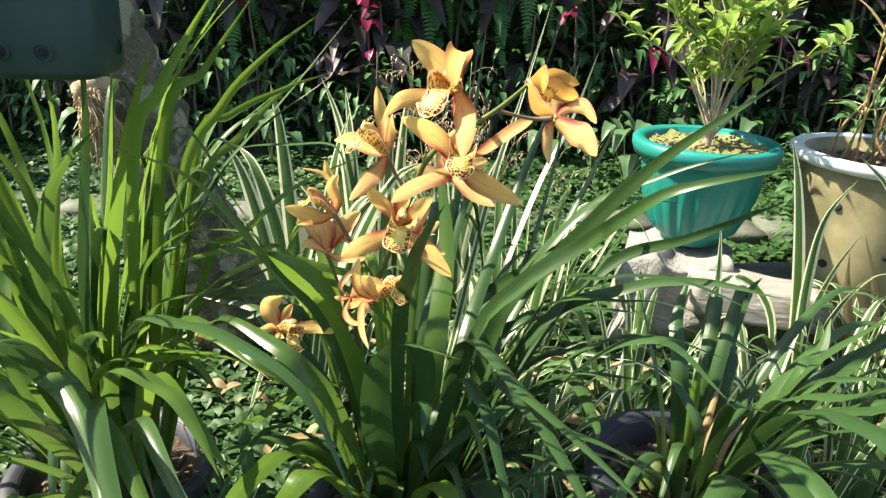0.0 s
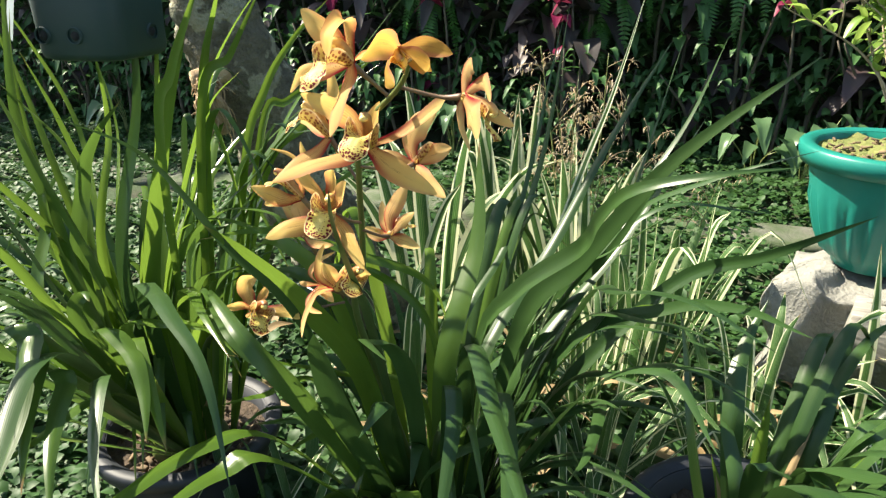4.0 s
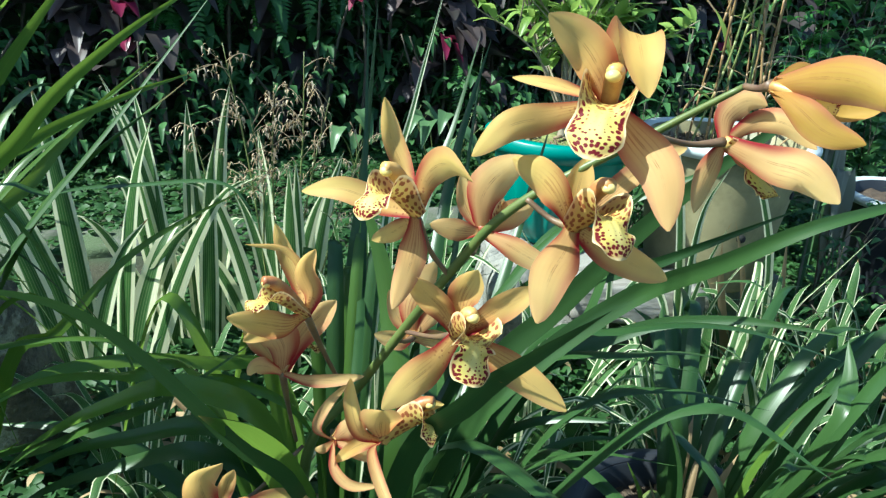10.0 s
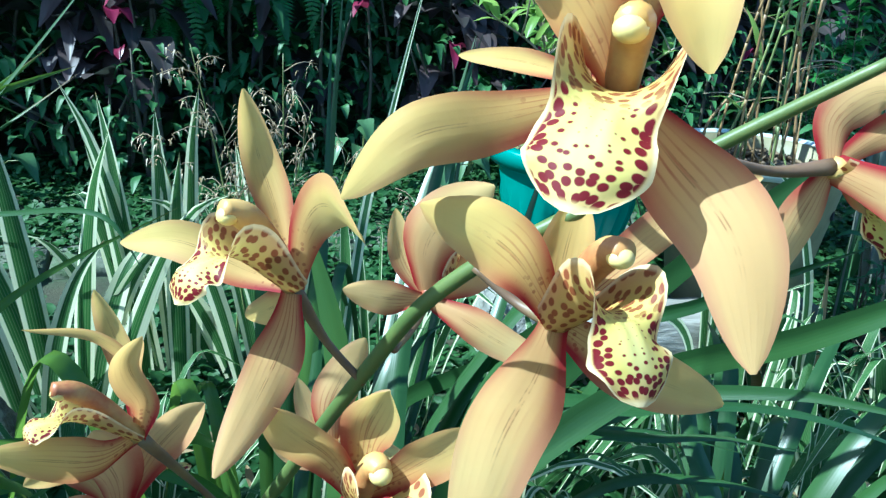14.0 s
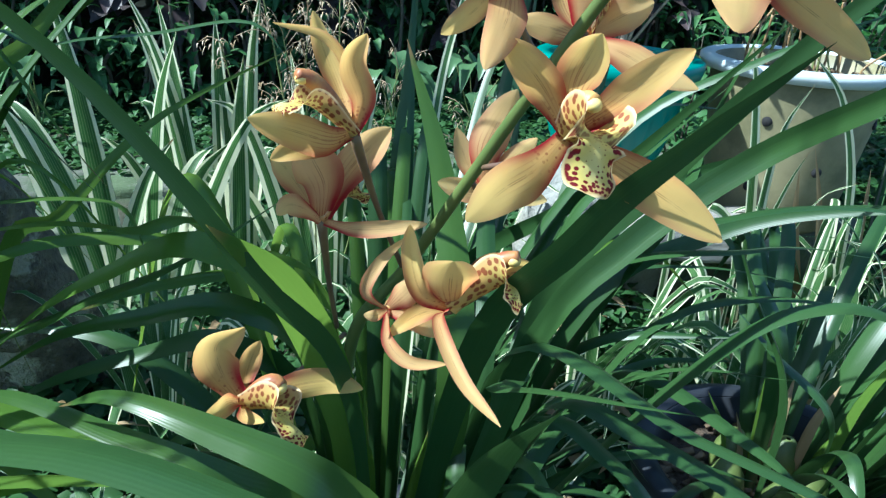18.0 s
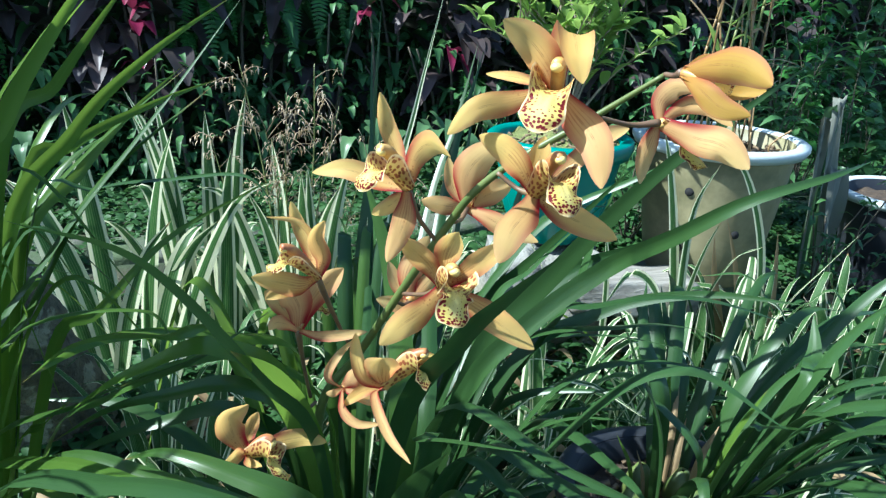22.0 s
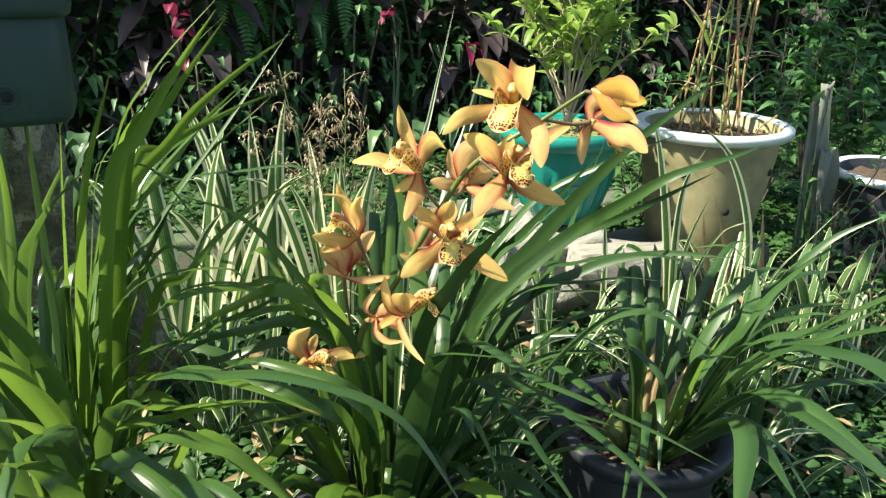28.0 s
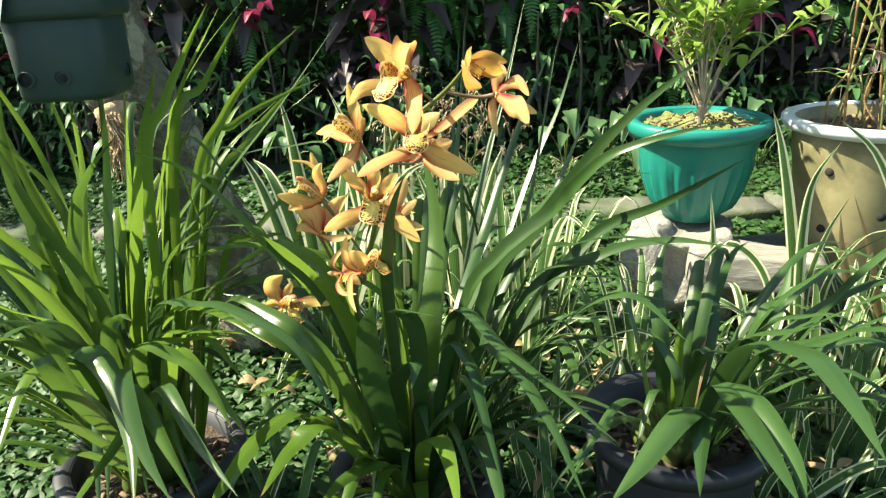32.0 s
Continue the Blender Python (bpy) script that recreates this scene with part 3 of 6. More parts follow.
strap(main_orchid, 0.0234, (0.004, 0.660, 0.070), (0.053, 0.617, 0.296), (0.086, 0.538, 0.334), (0.113, 0.435, 0.338), (0.131, 0.342, 0.327))
strap(main_orchid, 0.0198, (-0.011, 0.649, 0.070), (0.023, 0.580, 0.319), (0.047, 0.521, 0.345), (0.060, 0.456, 0.325), (0.073, 0.382, 0.300))
strap(main_orchid, 0.0198, (-0.023, 0.646, 0.070), (-0.004, 0.528, 0.242), (0.016, 0.497, 0.272), (0.028, 0.445, 0.273), (0.035, 0.384, 0.270))
strap(main_orchid, 0.0234, (-0.009, 0.650, 0.070), (0.043, 0.550, 0.232), (0.060, 0.494, 0.266), (0.068, 0.438, 0.265), (0.074, 0.374, 0.260))
strap(main_orchid, 0.0270, (-0.034, 0.645, 0.070), (-0.044, 0.518, 0.312), (-0.041, 0.472, 0.406), (-0.030, 0.445, 0.446))
strap(main_orchid, 0.0198, (-0.031, 0.645, 0.070), (-0.032, 0.556, 0.287), (-0.004, 0.501, 0.359), (-0.004, 0.451, 0.360))
strap(main_orchid, 0.0234, (-0.014, 0.658, 0.070), (0.002, 0.626, 0.314), (0.013, 0.698, 0.424), (-0.001, 0.753, 0.513))
strap(main_orchid, 0.0198, (-0.001, 0.667, 0.070), (0.027, 0.645, 0.303), (0.074, 0.773, 0.395), (0.121, 0.852, 0.500), (0.176, 0.913, 0.604))
strap(main_orchid, 0.0198, (0.014, 0.681, 0.070), (0.060, 0.671, 0.288), (0.146, 0.772, 0.407), (0.219, 0.846, 0.534))
strap(main_orchid, 0.0180, (-0.022, 0.646, 0.070), (-0.004, 0.550, 0.356), (-0.019, 0.503, 0.412), (0.025, 0.445, 0.433))
strap(main_orchid, 0.0216, (-0.046, 0.648, 0.070), (-0.104, 0.499, 0.301), (-0.131, 0.433, 0.336), (-0.139, 0.353, 0.348), (-0.142, 0.322, 0.348))
strap(main_orchid, 0.0216, (-0.039, 0.646, 0.070), (-0.079, 0.461, 0.314), (-0.103, 0.412, 0.333), (-0.109, 0.335, 0.346))
strap(main_orchid, 0.0180, (-0.061, 0.658, 0.070), (-0.113, 0.605, 0.287), (-0.163, 0.558, 0.297), (-0.189, 0.523, 0.300))
strap(main_orchid, 0.0180, (-0.040, 0.734, 0.070), (-0.051, 0.780, 0.307), (-0.126, 0.698, 0.396), (-0.205, 0.663, 0.424), (-0.252, 0.611, 0.427))
strap(main_orchid, 0.0198, (-0.001, 0.655, 0.070), (0.085, 0.552, 0.236), (0.140, 0.518, 0.272), (0.188, 0.481, 0.271))
strap(main_orchid, 0.0180, (-0.019, 0.646, 0.070), (-0.000, 0.573, 0.231), (0.092, 0.644, 0.264), (0.168, 0.671, 0.284), (0.235, 0.641, 0.297))
strap(main_orchid, 0.0198, (0.015, 0.690, 0.070), (0.092, 0.691, 0.375), (0.145, 0.696, 0.432), (0.223, 0.700, 0.493))
strap(left_orchid, 0.0232, (-0.355, 0.657, 0.100), (-0.281, 0.441, 0.399), (-0.239, 0.398, 0.428), (-0.201, 0.346, 0.401), (-0.178, 0.293, 0.375))
strap(left_orchid, 0.0186, (-0.351, 0.659, 0.100), (-0.253, 0.441, 0.369), (-0.219, 0.403, 0.393), (-0.178, 0.349, 0.388), (-0.142, 0.307, 0.367))
strap(left_orchid, 0.0170, (-0.351, 0.659, 0.100), (-0.299, 0.543, 0.345), (-0.233, 0.537, 0.372), (-0.170, 0.537, 0.373))
strap(left_orchid, 0.0217, (-0.357, 0.657, 0.100), (-0.296, 0.466, 0.408), (-0.279, 0.392, 0.467), (-0.278, 0.346, 0.491))
strap(left_orchid, 0.0186, (-0.357, 0.657, 0.100), (-0.288, 0.426, 0.380), (-0.291, 0.399, 0.439), (-0.296, 0.356, 0.478))
strap(left_orchid, 0.0186, (-0.356, 0.657, 0.100), (-0.279, 0.415, 0.354), (-0.282, 0.377, 0.392), (-0.288, 0.331, 0.424))
strap(left_orchid, 0.0170, (-0.355, 0.657, 0.100), (-0.263, 0.391, 0.349), (-0.276, 0.360, 0.362), (-0.283, 0.329, 0.392))
strap(left_orchid, 0.0155, (-0.341, 0.666, 0.100), (-0.307, 0.626, 0.355), (-0.264, 0.655, 0.437), (-0.181, 0.642, 0.452), (-0.160, 0.616, 0.428))
strap(left_orchid, 0.0170, (-0.363, 0.655, 0.100), (-0.341, 0.503, 0.370), (-0.357, 0.535, 0.463), (-0.371, 0.552, 0.547))
strap(left_orchid, 0.0155, (-0.335, 0.675, 0.100), (-0.300, 0.651, 0.342), (-0.226, 0.649, 0.383), (-0.172, 0.650, 0.401))
strap(left_orchid, 0.0155, (-0.353, 0.658, 0.100), (-0.282, 0.486, 0.378), (-0.259, 0.472, 0.431), (-0.239, 0.457, 0.433))
strap(right_orchid, 0.0216, (0.282, 0.640, 0.150), (0.265, 0.634, 0.300), (0.268, 0.681, 0.349), (0.287, 0.716, 0.392))
strap(right_orchid, 0.0198, (0.268, 0.619, 0.150), (0.236, 0.593, 0.296), (0.223, 0.630, 0.360), (0.208, 0.656, 0.411))
strap(right_orchid, 0.0270, (0.288, 0.602, 0.150), (0.246, 0.459, 0.322), (0.211, 0.397, 0.361), (0.173, 0.352, 0.354), (0.144, 0.324, 0.343))
strap(right_orchid, 0.0270, (0.289, 0.601, 0.150), (0.250, 0.455, 0.319), (0.232, 0.403, 0.345), (0.208, 0.329, 0.341))
strap(right_orchid, 0.0270, (0.292, 0.601, 0.150), (0.266, 0.464, 0.342), (0.255, 0.389, 0.375), (0.254, 0.325, 0.377), (0.253, 0.280, 0.374))
strap(right_orchid, 0.0234, (0.291, 0.601, 0.150), (0.262, 0.465, 0.341), (0.270, 0.407, 0.373), (0.276, 0.345, 0.365), (0.264, 0.294, 0.365))
strap(right_orchid, 0.0270, (0.295, 0.600, 0.150), (0.282, 0.475, 0.369), (0.299, 0.396, 0.419), (0.304, 0.339, 0.416), (0.299, 0.279, 0.407))
strap(right_orchid, 0.0234, (0.299, 0.600, 0.150), (0.296, 0.510, 0.355), (0.334, 0.467, 0.399), (0.368, 0.424, 0.450), (0.385, 0.396, 0.471))
strap(right_orchid, 0.0198, (0.311, 0.601, 0.150), (0.326, 0.545, 0.353), (0.384, 0.548, 0.415), (0.445, 0.532, 0.464))
strap(right_orchid, 0.0252, (0.301, 0.600, 0.150), (0.302, 0.484, 0.357), (0.329, 0.446, 0.400), (0.356, 0.398, 0.435), (0.378, 0.357, 0.438))
strap(right_orchid, 0.0216, (0.311, 0.601, 0.150), (0.326, 0.545, 0.353), (0.359, 0.567, 0.378), (0.379, 0.593, 0.403))
strap(right_orchid, 0.0198, (0.307, 0.601, 0.150), (0.318, 0.526, 0.357), (0.360, 0.501, 0.395), (0.378, 0.471, 0.404))
strap(right_orchid, 0.0198, (0.288, 0.602, 0.150), (0.274, 0.547, 0.321), (0.284, 0.532, 0.342), (0.309, 0.502, 0.352))
strap(right_orchid, 0.0198, (0.300, 0.600, 0.150), (0.301, 0.521, 0.352), (0.312, 0.460, 0.372), (0.331, 0.379, 0.389))
strap(right_orchid, 0.0198, (0.302, 0.600, 0.150), (0.306, 0.507, 0.340), (0.360, 0.478, 0.379), (0.404, 0.453, 0.421))
strap(left_orchid, 0.0170, (-0.336, 0.689, 0.100), (-0.302, 0.677, 0.378), (-0.246, 0.720, 0.472), (-0.169, 0.760, 0.560), (-0.091, 0.787, 0.653))
strap(left_orchid, 0.0155, (-0.342, 0.684, 0.100), (-0.314, 0.668, 0.368), (-0.270, 0.707, 0.422), (-0.212, 0.741, 0.513), (-0.118, 0.781, 0.584))
strap(left_orchid, 0.0155, (-0.344, 0.703, 0.100), (-0.319, 0.707, 0.381), (-0.276, 0.753, 0.471), (-0.219, 0.785, 0.531), (-0.138, 0.819, 0.593))
strap(left_orchid, 0.0124, (-0.346, 0.662, 0.100), (-0.321, 0.624, 0.333), (-0.267, 0.667, 0.552), (-0.225, 0.670, 0.625), (-0.158, 0.671, 0.692))
strap(left_orchid, 0.0139, (-0.351, 0.659, 0.100), (-0.320, 0.596, 0.348), (-0.309, 0.636, 0.494), (-0.293, 0.643, 0.610), (-0.276, 0.644, 0.666))
strap(left_orchid, 0.0232, (-0.348, 0.661, 0.100), (-0.312, 0.599, 0.347), (-0.289, 0.630, 0.525), (-0.252, 0.641, 0.633))
strap(left_orchid, 0.0155, (-0.345, 0.663, 0.100), (-0.319, 0.625, 0.332), (-0.300, 0.671, 0.450), (-0.281, 0.692, 0.541), (-0.241, 0.702, 0.582))
strap(left_orchid, 0.0170, (-0.361, 0.656, 0.100), (-0.340, 0.549, 0.375), (-0.327, 0.556, 0.492), (-0.304, 0.559, 0.540), (-0.268, 0.561, 0.575))
strap(left_orchid, 0.0139, (-0.359, 0.656, 0.100), (-0.334, 0.560, 0.342), (-0.345, 0.573, 0.498), (-0.362, 0.545, 0.567), (-0.376, 0.508, 0.615))
strap(left_orchid, 0.0186, (-0.359, 0.656, 0.100), (-0.330, 0.543, 0.352), (-0.353, 0.539, 0.482), (-0.361, 0.533, 0.565), (-0.338, 0.537, 0.709))
strap(left_orchid, 0.0186, (-0.361, 0.656, 0.100), (-0.345, 0.575, 0.334), (-0.370, 0.611, 0.443), (-0.405, 0.619, 0.534), (-0.434, 0.614, 0.605))
strap(left_orchid, 0.0201, (-0.360, 0.656, 0.100), (-0.346, 0.594, 0.323), (-0.408, 0.608, 0.427), (-0.457, 0.596, 0.485))
strap(left_orchid, 0.0155, (-0.356, 0.657, 0.100), (-0.330, 0.581, 0.287), (-0.336, 0.620, 0.364), (-0.342, 0.608, 0.397), (-0.355, 0.586, 0.418))
strap(left_orchid, 0.0201, (-0.349, 0.660, 0.100), (-0.325, 0.613, 0.339), (-0.315, 0.619, 0.450), (-0.299, 0.608, 0.463))
strap(left_orchid, 0.0170, (-0.348, 0.685, 0.100), (-0.326, 0.670, 0.308), (-0.302, 0.751, 0.422), (-0.249, 0.803, 0.507), (-0.201, 0.832, 0.539))
strap(left_orchid, 0.0155, (-0.356, 0.657, 0.100), (-0.303, 0.499, 0.340), (-0.299, 0.430, 0.443), (-0.298, 0.362, 0.461), (-0.285, 0.304, 0.440))
strap(left_orchid, 0.0170, (-0.353, 0.658, 0.100), (-0.317, 0.572, 0.387), (-0.321, 0.635, 0.557), (-0.319, 0.651, 0.686))
strap(left_orchid, 0.0170, (-0.361, 0.656, 0.100), (-0.342, 0.565, 0.419), (-0.372, 0.559, 0.575), (-0.380, 0.532, 0.691))
strap(left_orchid, 0.0170, (-0.354, 0.658, 0.100), (-0.310, 0.548, 0.386), (-0.346, 0.536, 0.502), (-0.364, 0.513, 0.604), (-0.375, 0.473, 0.652))
strap(left_orchid, 0.0155, (-0.359, 0.656, 0.100), (-0.327, 0.520, 0.370), (-0.372, 0.502, 0.493), (-0.390, 0.472, 0.569), (-0.393, 0.440, 0.600))
strap(left_orchid, 0.0170, (-0.355, 0.657, 0.100), (-0.298, 0.491, 0.376), (-0.308, 0.443, 0.481), (-0.313, 0.392, 0.535), (-0.295, 0.342, 0.533))
strap(left_orchid, 0.0170, (-0.357, 0.657, 0.100), (-0.302, 0.468, 0.351), (-0.312, 0.400, 0.420), (-0.292, 0.326, 0.442))
strap(left_orchid, 0.0186, (-0.351, 0.659, 0.100), (-0.257, 0.460, 0.364), (-0.217, 0.383, 0.425), (-0.175, 0.313, 0.411), (-0.139, 0.269, 0.400))
strap(left_orchid, 0.0170, (-0.350, 0.660, 0.100), (-0.252, 0.467, 0.324), (-0.211, 0.428, 0.386), (-0.164, 0.367, 0.376), (-0.120, 0.323, 0.357))
strap(left_orchid, 0.0155, (-0.349, 0.660, 0.100), (-0.260, 0.490, 0.321), (-0.249, 0.381, 0.345), (-0.224, 0.277, 0.372))
strap(left_orchid, 0.0186, (-0.346, 0.662, 0.100), (-0.240, 0.497, 0.346), (-0.212, 0.468, 0.398), (-0.168, 0.431, 0.376), (-0.138, 0.405, 0.351))
strap(left_orchid, 0.0155, (-0.345, 0.663, 0.100), (-0.305, 0.606, 0.303), (-0.311, 0.678, 0.451), (-0.299, 0.702, 0.545), (-0.264, 0.709, 0.577))
strap(left_orchid, 0.0155, (-0.367, 0.655, 0.100), (-0.361, 0.560, 0.316), (-0.426, 0.556, 0.432), (-0.471, 0.528, 0.500))
strap(left_orchid, 0.0155, (-0.351, 0.666, 0.100), (-0.333, 0.633, 0.268), (-0.377, 0.722, 0.362), (-0.374, 0.823, 0.442), (-0.338, 0.928, 0.518))
strap(main_orchid, 0.0130, (-0.018, 0.733, 0.070), (0.014, 0.849, 0.337), (0.041, 0.897, 0.480), (0.058, 0.919, 0.642))
strap(main_orchid, 0.0105, (-0.012, 0.731, 0.070), (0.072, 0.919, 0.403), (0.110, 0.954, 0.531), (0.143, 0.957, 0.666), side=(0.93, -0.32, -0.20), mat=striped_leaf)
strap(main_orchid, 0.0125, (-0.008, 0.729, 0.070), (0.140, 0.997, 0.370), (0.202, 1.064, 0.485), (0.239, 1.088, 0.591))
strap(main_orchid, 0.0198, (-0.034, 0.645, 0.070), (-0.044, 0.550, 0.205), (-0.072, 0.477, 0.250), (-0.090, 0.409, 0.270))
strap(main_orchid, 0.0135, (0.005, 0.719, 0.070), (0.070, 0.772, 0.266), (0.133, 0.869, 0.376), (0.185, 0.951, 0.597))
strap(main_orchid, 0.0130, (-0.021, 0.700, 0.070), (-0.012, 0.710, 0.301), (0.023, 0.823, 0.401), (0.051, 0.929, 0.631))
strap(main_orchid, 0.0180, (0.010, 0.706, 0.070), (0.050, 0.721, 0.292), (0.147, 0.720, 0.450), (0.225, 0.679, 0.513), (0.294, 0.640, 0.551))
strap(main_orchid, 0.0180, (0.014, 0.700, 0.070), (0.060, 0.711, 0.272), (0.139, 0.715, 0.339), (0.219, 0.682, 0.358), (0.300, 0.627, 0.354))
strap(main_orchid, 0.0180, (-0.038, 0.688, 0.070), (-0.045, 0.687, 0.241), (-0.115, 0.613, 0.300), (-0.189, 0.544, 0.345))
strap(main_orchid, 0.0162, (-0.034, 0.704, 0.070), (-0.038, 0.719, 0.286), (-0.101, 0.723, 0.359), (-0.167, 0.707, 0.371), (-0.212, 0.680, 0.371))
strap(main_orchid, 0.0180, (-0.015, 0.651, 0.070), (-0.001, 0.611, 0.250), (0.041, 0.728, 0.290), (0.107, 0.841, 0.353), (0.198, 0.877, 0.361))
strap(right_orchid, 0.0198, (0.345, 0.639, 0.150), (0.404, 0.630, 0.276), (0.454, 0.631, 0.353), (0.498, 0.616, 0.414), (0.538, 0.583, 0.454))
strap(right_orchid, 0.0180, (0.324, 0.676, 0.150), (0.349, 0.707, 0.269), (0.369, 0.766, 0.297), (0.392, 0.823, 0.332))
strap(right_orchid, 0.0180, (0.286, 0.612, 0.150), (0.272, 0.579, 0.274), (0.261, 0.636, 0.303), (0.254, 0.679, 0.320))
strap(main_orchid, 0.0198, (0.014, 0.681, 0.070), (0.089, 0.665, 0.243), (0.145, 0.621, 0.316), (0.188, 0.547, 0.351))
strap(main_orchid, 0.0198, (0.015, 0.695, 0.070), (0.082, 0.703, 0.234), (0.134, 0.679, 0.306), (0.206, 0.617, 0.336))
strap(main_orchid, 0.0150, (-0.002, 0.725, 0.070), (0.056, 0.799, 0.292), (0.133, 0.724, 0.406), (0.194, 0.622, 0.548), side=(0.50, -0.56, -0.66))
strap(main_orchid, 0.0178, (0.011, 0.708, 0.070), (0.096, 0.744, 0.234), (0.205, 0.766, 0.374), (0.279, 0.708, 0.437), (0.339, 0.637, 0.505), side=(0.46, -0.60, -0.65))
strap(main_orchid, 0.0198, (0.015, 0.688, 0.070), (0.108, 0.685, 0.238), (0.148, 0.649, 0.295), (0.152, 0.541, 0.319), (0.144, 0.488, 0.330))
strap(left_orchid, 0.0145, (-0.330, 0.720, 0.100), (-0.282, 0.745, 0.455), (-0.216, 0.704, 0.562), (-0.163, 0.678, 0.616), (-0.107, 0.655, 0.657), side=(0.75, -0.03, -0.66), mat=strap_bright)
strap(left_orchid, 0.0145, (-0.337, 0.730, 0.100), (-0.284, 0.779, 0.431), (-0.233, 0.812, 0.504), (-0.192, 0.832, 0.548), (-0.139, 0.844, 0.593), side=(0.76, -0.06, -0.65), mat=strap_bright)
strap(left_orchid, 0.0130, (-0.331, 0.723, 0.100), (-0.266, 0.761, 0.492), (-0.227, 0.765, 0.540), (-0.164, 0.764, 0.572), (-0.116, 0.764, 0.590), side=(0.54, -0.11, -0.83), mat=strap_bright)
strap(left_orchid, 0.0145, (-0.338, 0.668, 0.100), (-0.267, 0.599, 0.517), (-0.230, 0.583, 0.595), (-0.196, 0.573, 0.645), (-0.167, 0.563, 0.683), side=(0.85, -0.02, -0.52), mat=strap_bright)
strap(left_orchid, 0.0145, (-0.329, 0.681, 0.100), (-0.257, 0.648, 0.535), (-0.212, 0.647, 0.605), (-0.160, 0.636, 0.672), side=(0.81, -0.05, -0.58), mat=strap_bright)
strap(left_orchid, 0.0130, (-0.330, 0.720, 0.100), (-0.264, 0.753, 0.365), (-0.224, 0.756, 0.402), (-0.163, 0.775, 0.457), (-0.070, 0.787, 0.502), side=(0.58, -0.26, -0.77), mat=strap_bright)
strap(left_orchid, 0.0085, (-0.330, 0.721, 0.100), (-0.264, 0.757, 0.478), (-0.215, 0.763, 0.506), (-0.156, 0.740, 0.517), (-0.105, 0.691, 0.530), (-0.085, 0.663, 0.510))
strap(left_orchid, 0.0139, (-0.331, 0.677, 0.100), (-0.253, 0.632, 0.356), (-0.204, 0.613, 0.406), (-0.149, 0.590, 0.438), (-0.095, 0.593, 0.468))
strap(main_orchid, 0.0131, (0.015, 0.685, 0.070), (0.110, 0.675, 0.330), (0.197, 0.657, 0.396), (0.251, 0.600, 0.433), (0.291, 0.528, 0.452), side=(0.12, -0.54, -0.83))
strap(main_orchid, 0.0180, (0.014, 0.681, 0.070), (0.123, 0.659, 0.281), (0.181, 0.659, 0.333), (0.226, 0.614, 0.366), (0.277, 0.563, 0.371))
strap(main_orchid, 0.0225, (-0.050, 0.645, 0.070), (-0.068, 0.600, 0.300), (-0.088, 0.548, 0.400), (-0.110, 0.495, 0.472), (-0.131, 0.472, 0.505), side=(0.80, 0.30, 0.50))
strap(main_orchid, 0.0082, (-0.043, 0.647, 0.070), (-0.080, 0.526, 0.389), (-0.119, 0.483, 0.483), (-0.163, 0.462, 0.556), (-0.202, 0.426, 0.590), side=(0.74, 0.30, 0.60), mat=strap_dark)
strap(main_orchid, 0.0189, (-0.063, 0.660, 0.070), (-0.121, 0.608, 0.418), (-0.166, 0.584, 0.460), (-0.212, 0.576, 0.466), (-0.242, 0.563, 0.450))
strap(left_orchid, 0.0178, (-0.345, 0.663, 0.100), (-0.264, 0.541, 0.388), (-0.189, 0.475, 0.440), (-0.134, 0.427, 0.453), (-0.081, 0.391, 0.436), (-0.045, 0.356, 0.378))
strap(left_orchid, 0.0147, (-0.339, 0.668, 0.100), (-0.292, 0.620, 0.340), (-0.241, 0.578, 0.387), (-0.181, 0.515, 0.406), (-0.123, 0.471, 0.394))
strap(left_orchid, 0.0217, (-0.355, 0.658, 0.100), (-0.271, 0.430, 0.413), (-0.235, 0.398, 0.415), (-0.200, 0.352, 0.400), (-0.172, 0.316, 0.374))
strap(left_orchid, 0.0186, (-0.349, 0.660, 0.100), (-0.260, 0.489, 0.379), (-0.199, 0.450, 0.398), (-0.169, 0.425, 0.382), (-0.144, 0.394, 0.364))
strap(left_orchid, 0.0155, (-0.342, 0.665, 0.100), (-0.285, 0.592, 0.334), (-0.227, 0.538, 0.379), (-0.166, 0.507, 0.393), (-0.122, 0.481, 0.390))
strap(left_orchid, 0.0139, (-0.331, 0.678, 0.100), (-0.278, 0.647, 0.338), (-0.253, 0.649, 0.370), (-0.234, 0.650, 0.385))
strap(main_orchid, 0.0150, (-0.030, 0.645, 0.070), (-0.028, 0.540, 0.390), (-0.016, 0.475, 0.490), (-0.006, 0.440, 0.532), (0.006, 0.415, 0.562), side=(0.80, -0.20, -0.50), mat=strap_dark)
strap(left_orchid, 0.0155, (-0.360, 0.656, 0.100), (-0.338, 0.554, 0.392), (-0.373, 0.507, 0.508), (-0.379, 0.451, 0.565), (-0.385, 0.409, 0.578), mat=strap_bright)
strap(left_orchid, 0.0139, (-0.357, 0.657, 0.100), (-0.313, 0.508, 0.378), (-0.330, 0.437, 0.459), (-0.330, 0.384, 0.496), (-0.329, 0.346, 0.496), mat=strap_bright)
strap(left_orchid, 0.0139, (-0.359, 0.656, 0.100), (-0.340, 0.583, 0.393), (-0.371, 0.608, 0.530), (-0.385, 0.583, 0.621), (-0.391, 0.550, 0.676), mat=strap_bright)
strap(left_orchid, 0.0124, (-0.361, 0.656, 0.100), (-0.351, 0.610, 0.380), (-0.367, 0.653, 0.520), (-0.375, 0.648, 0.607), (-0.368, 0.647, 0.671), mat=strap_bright)
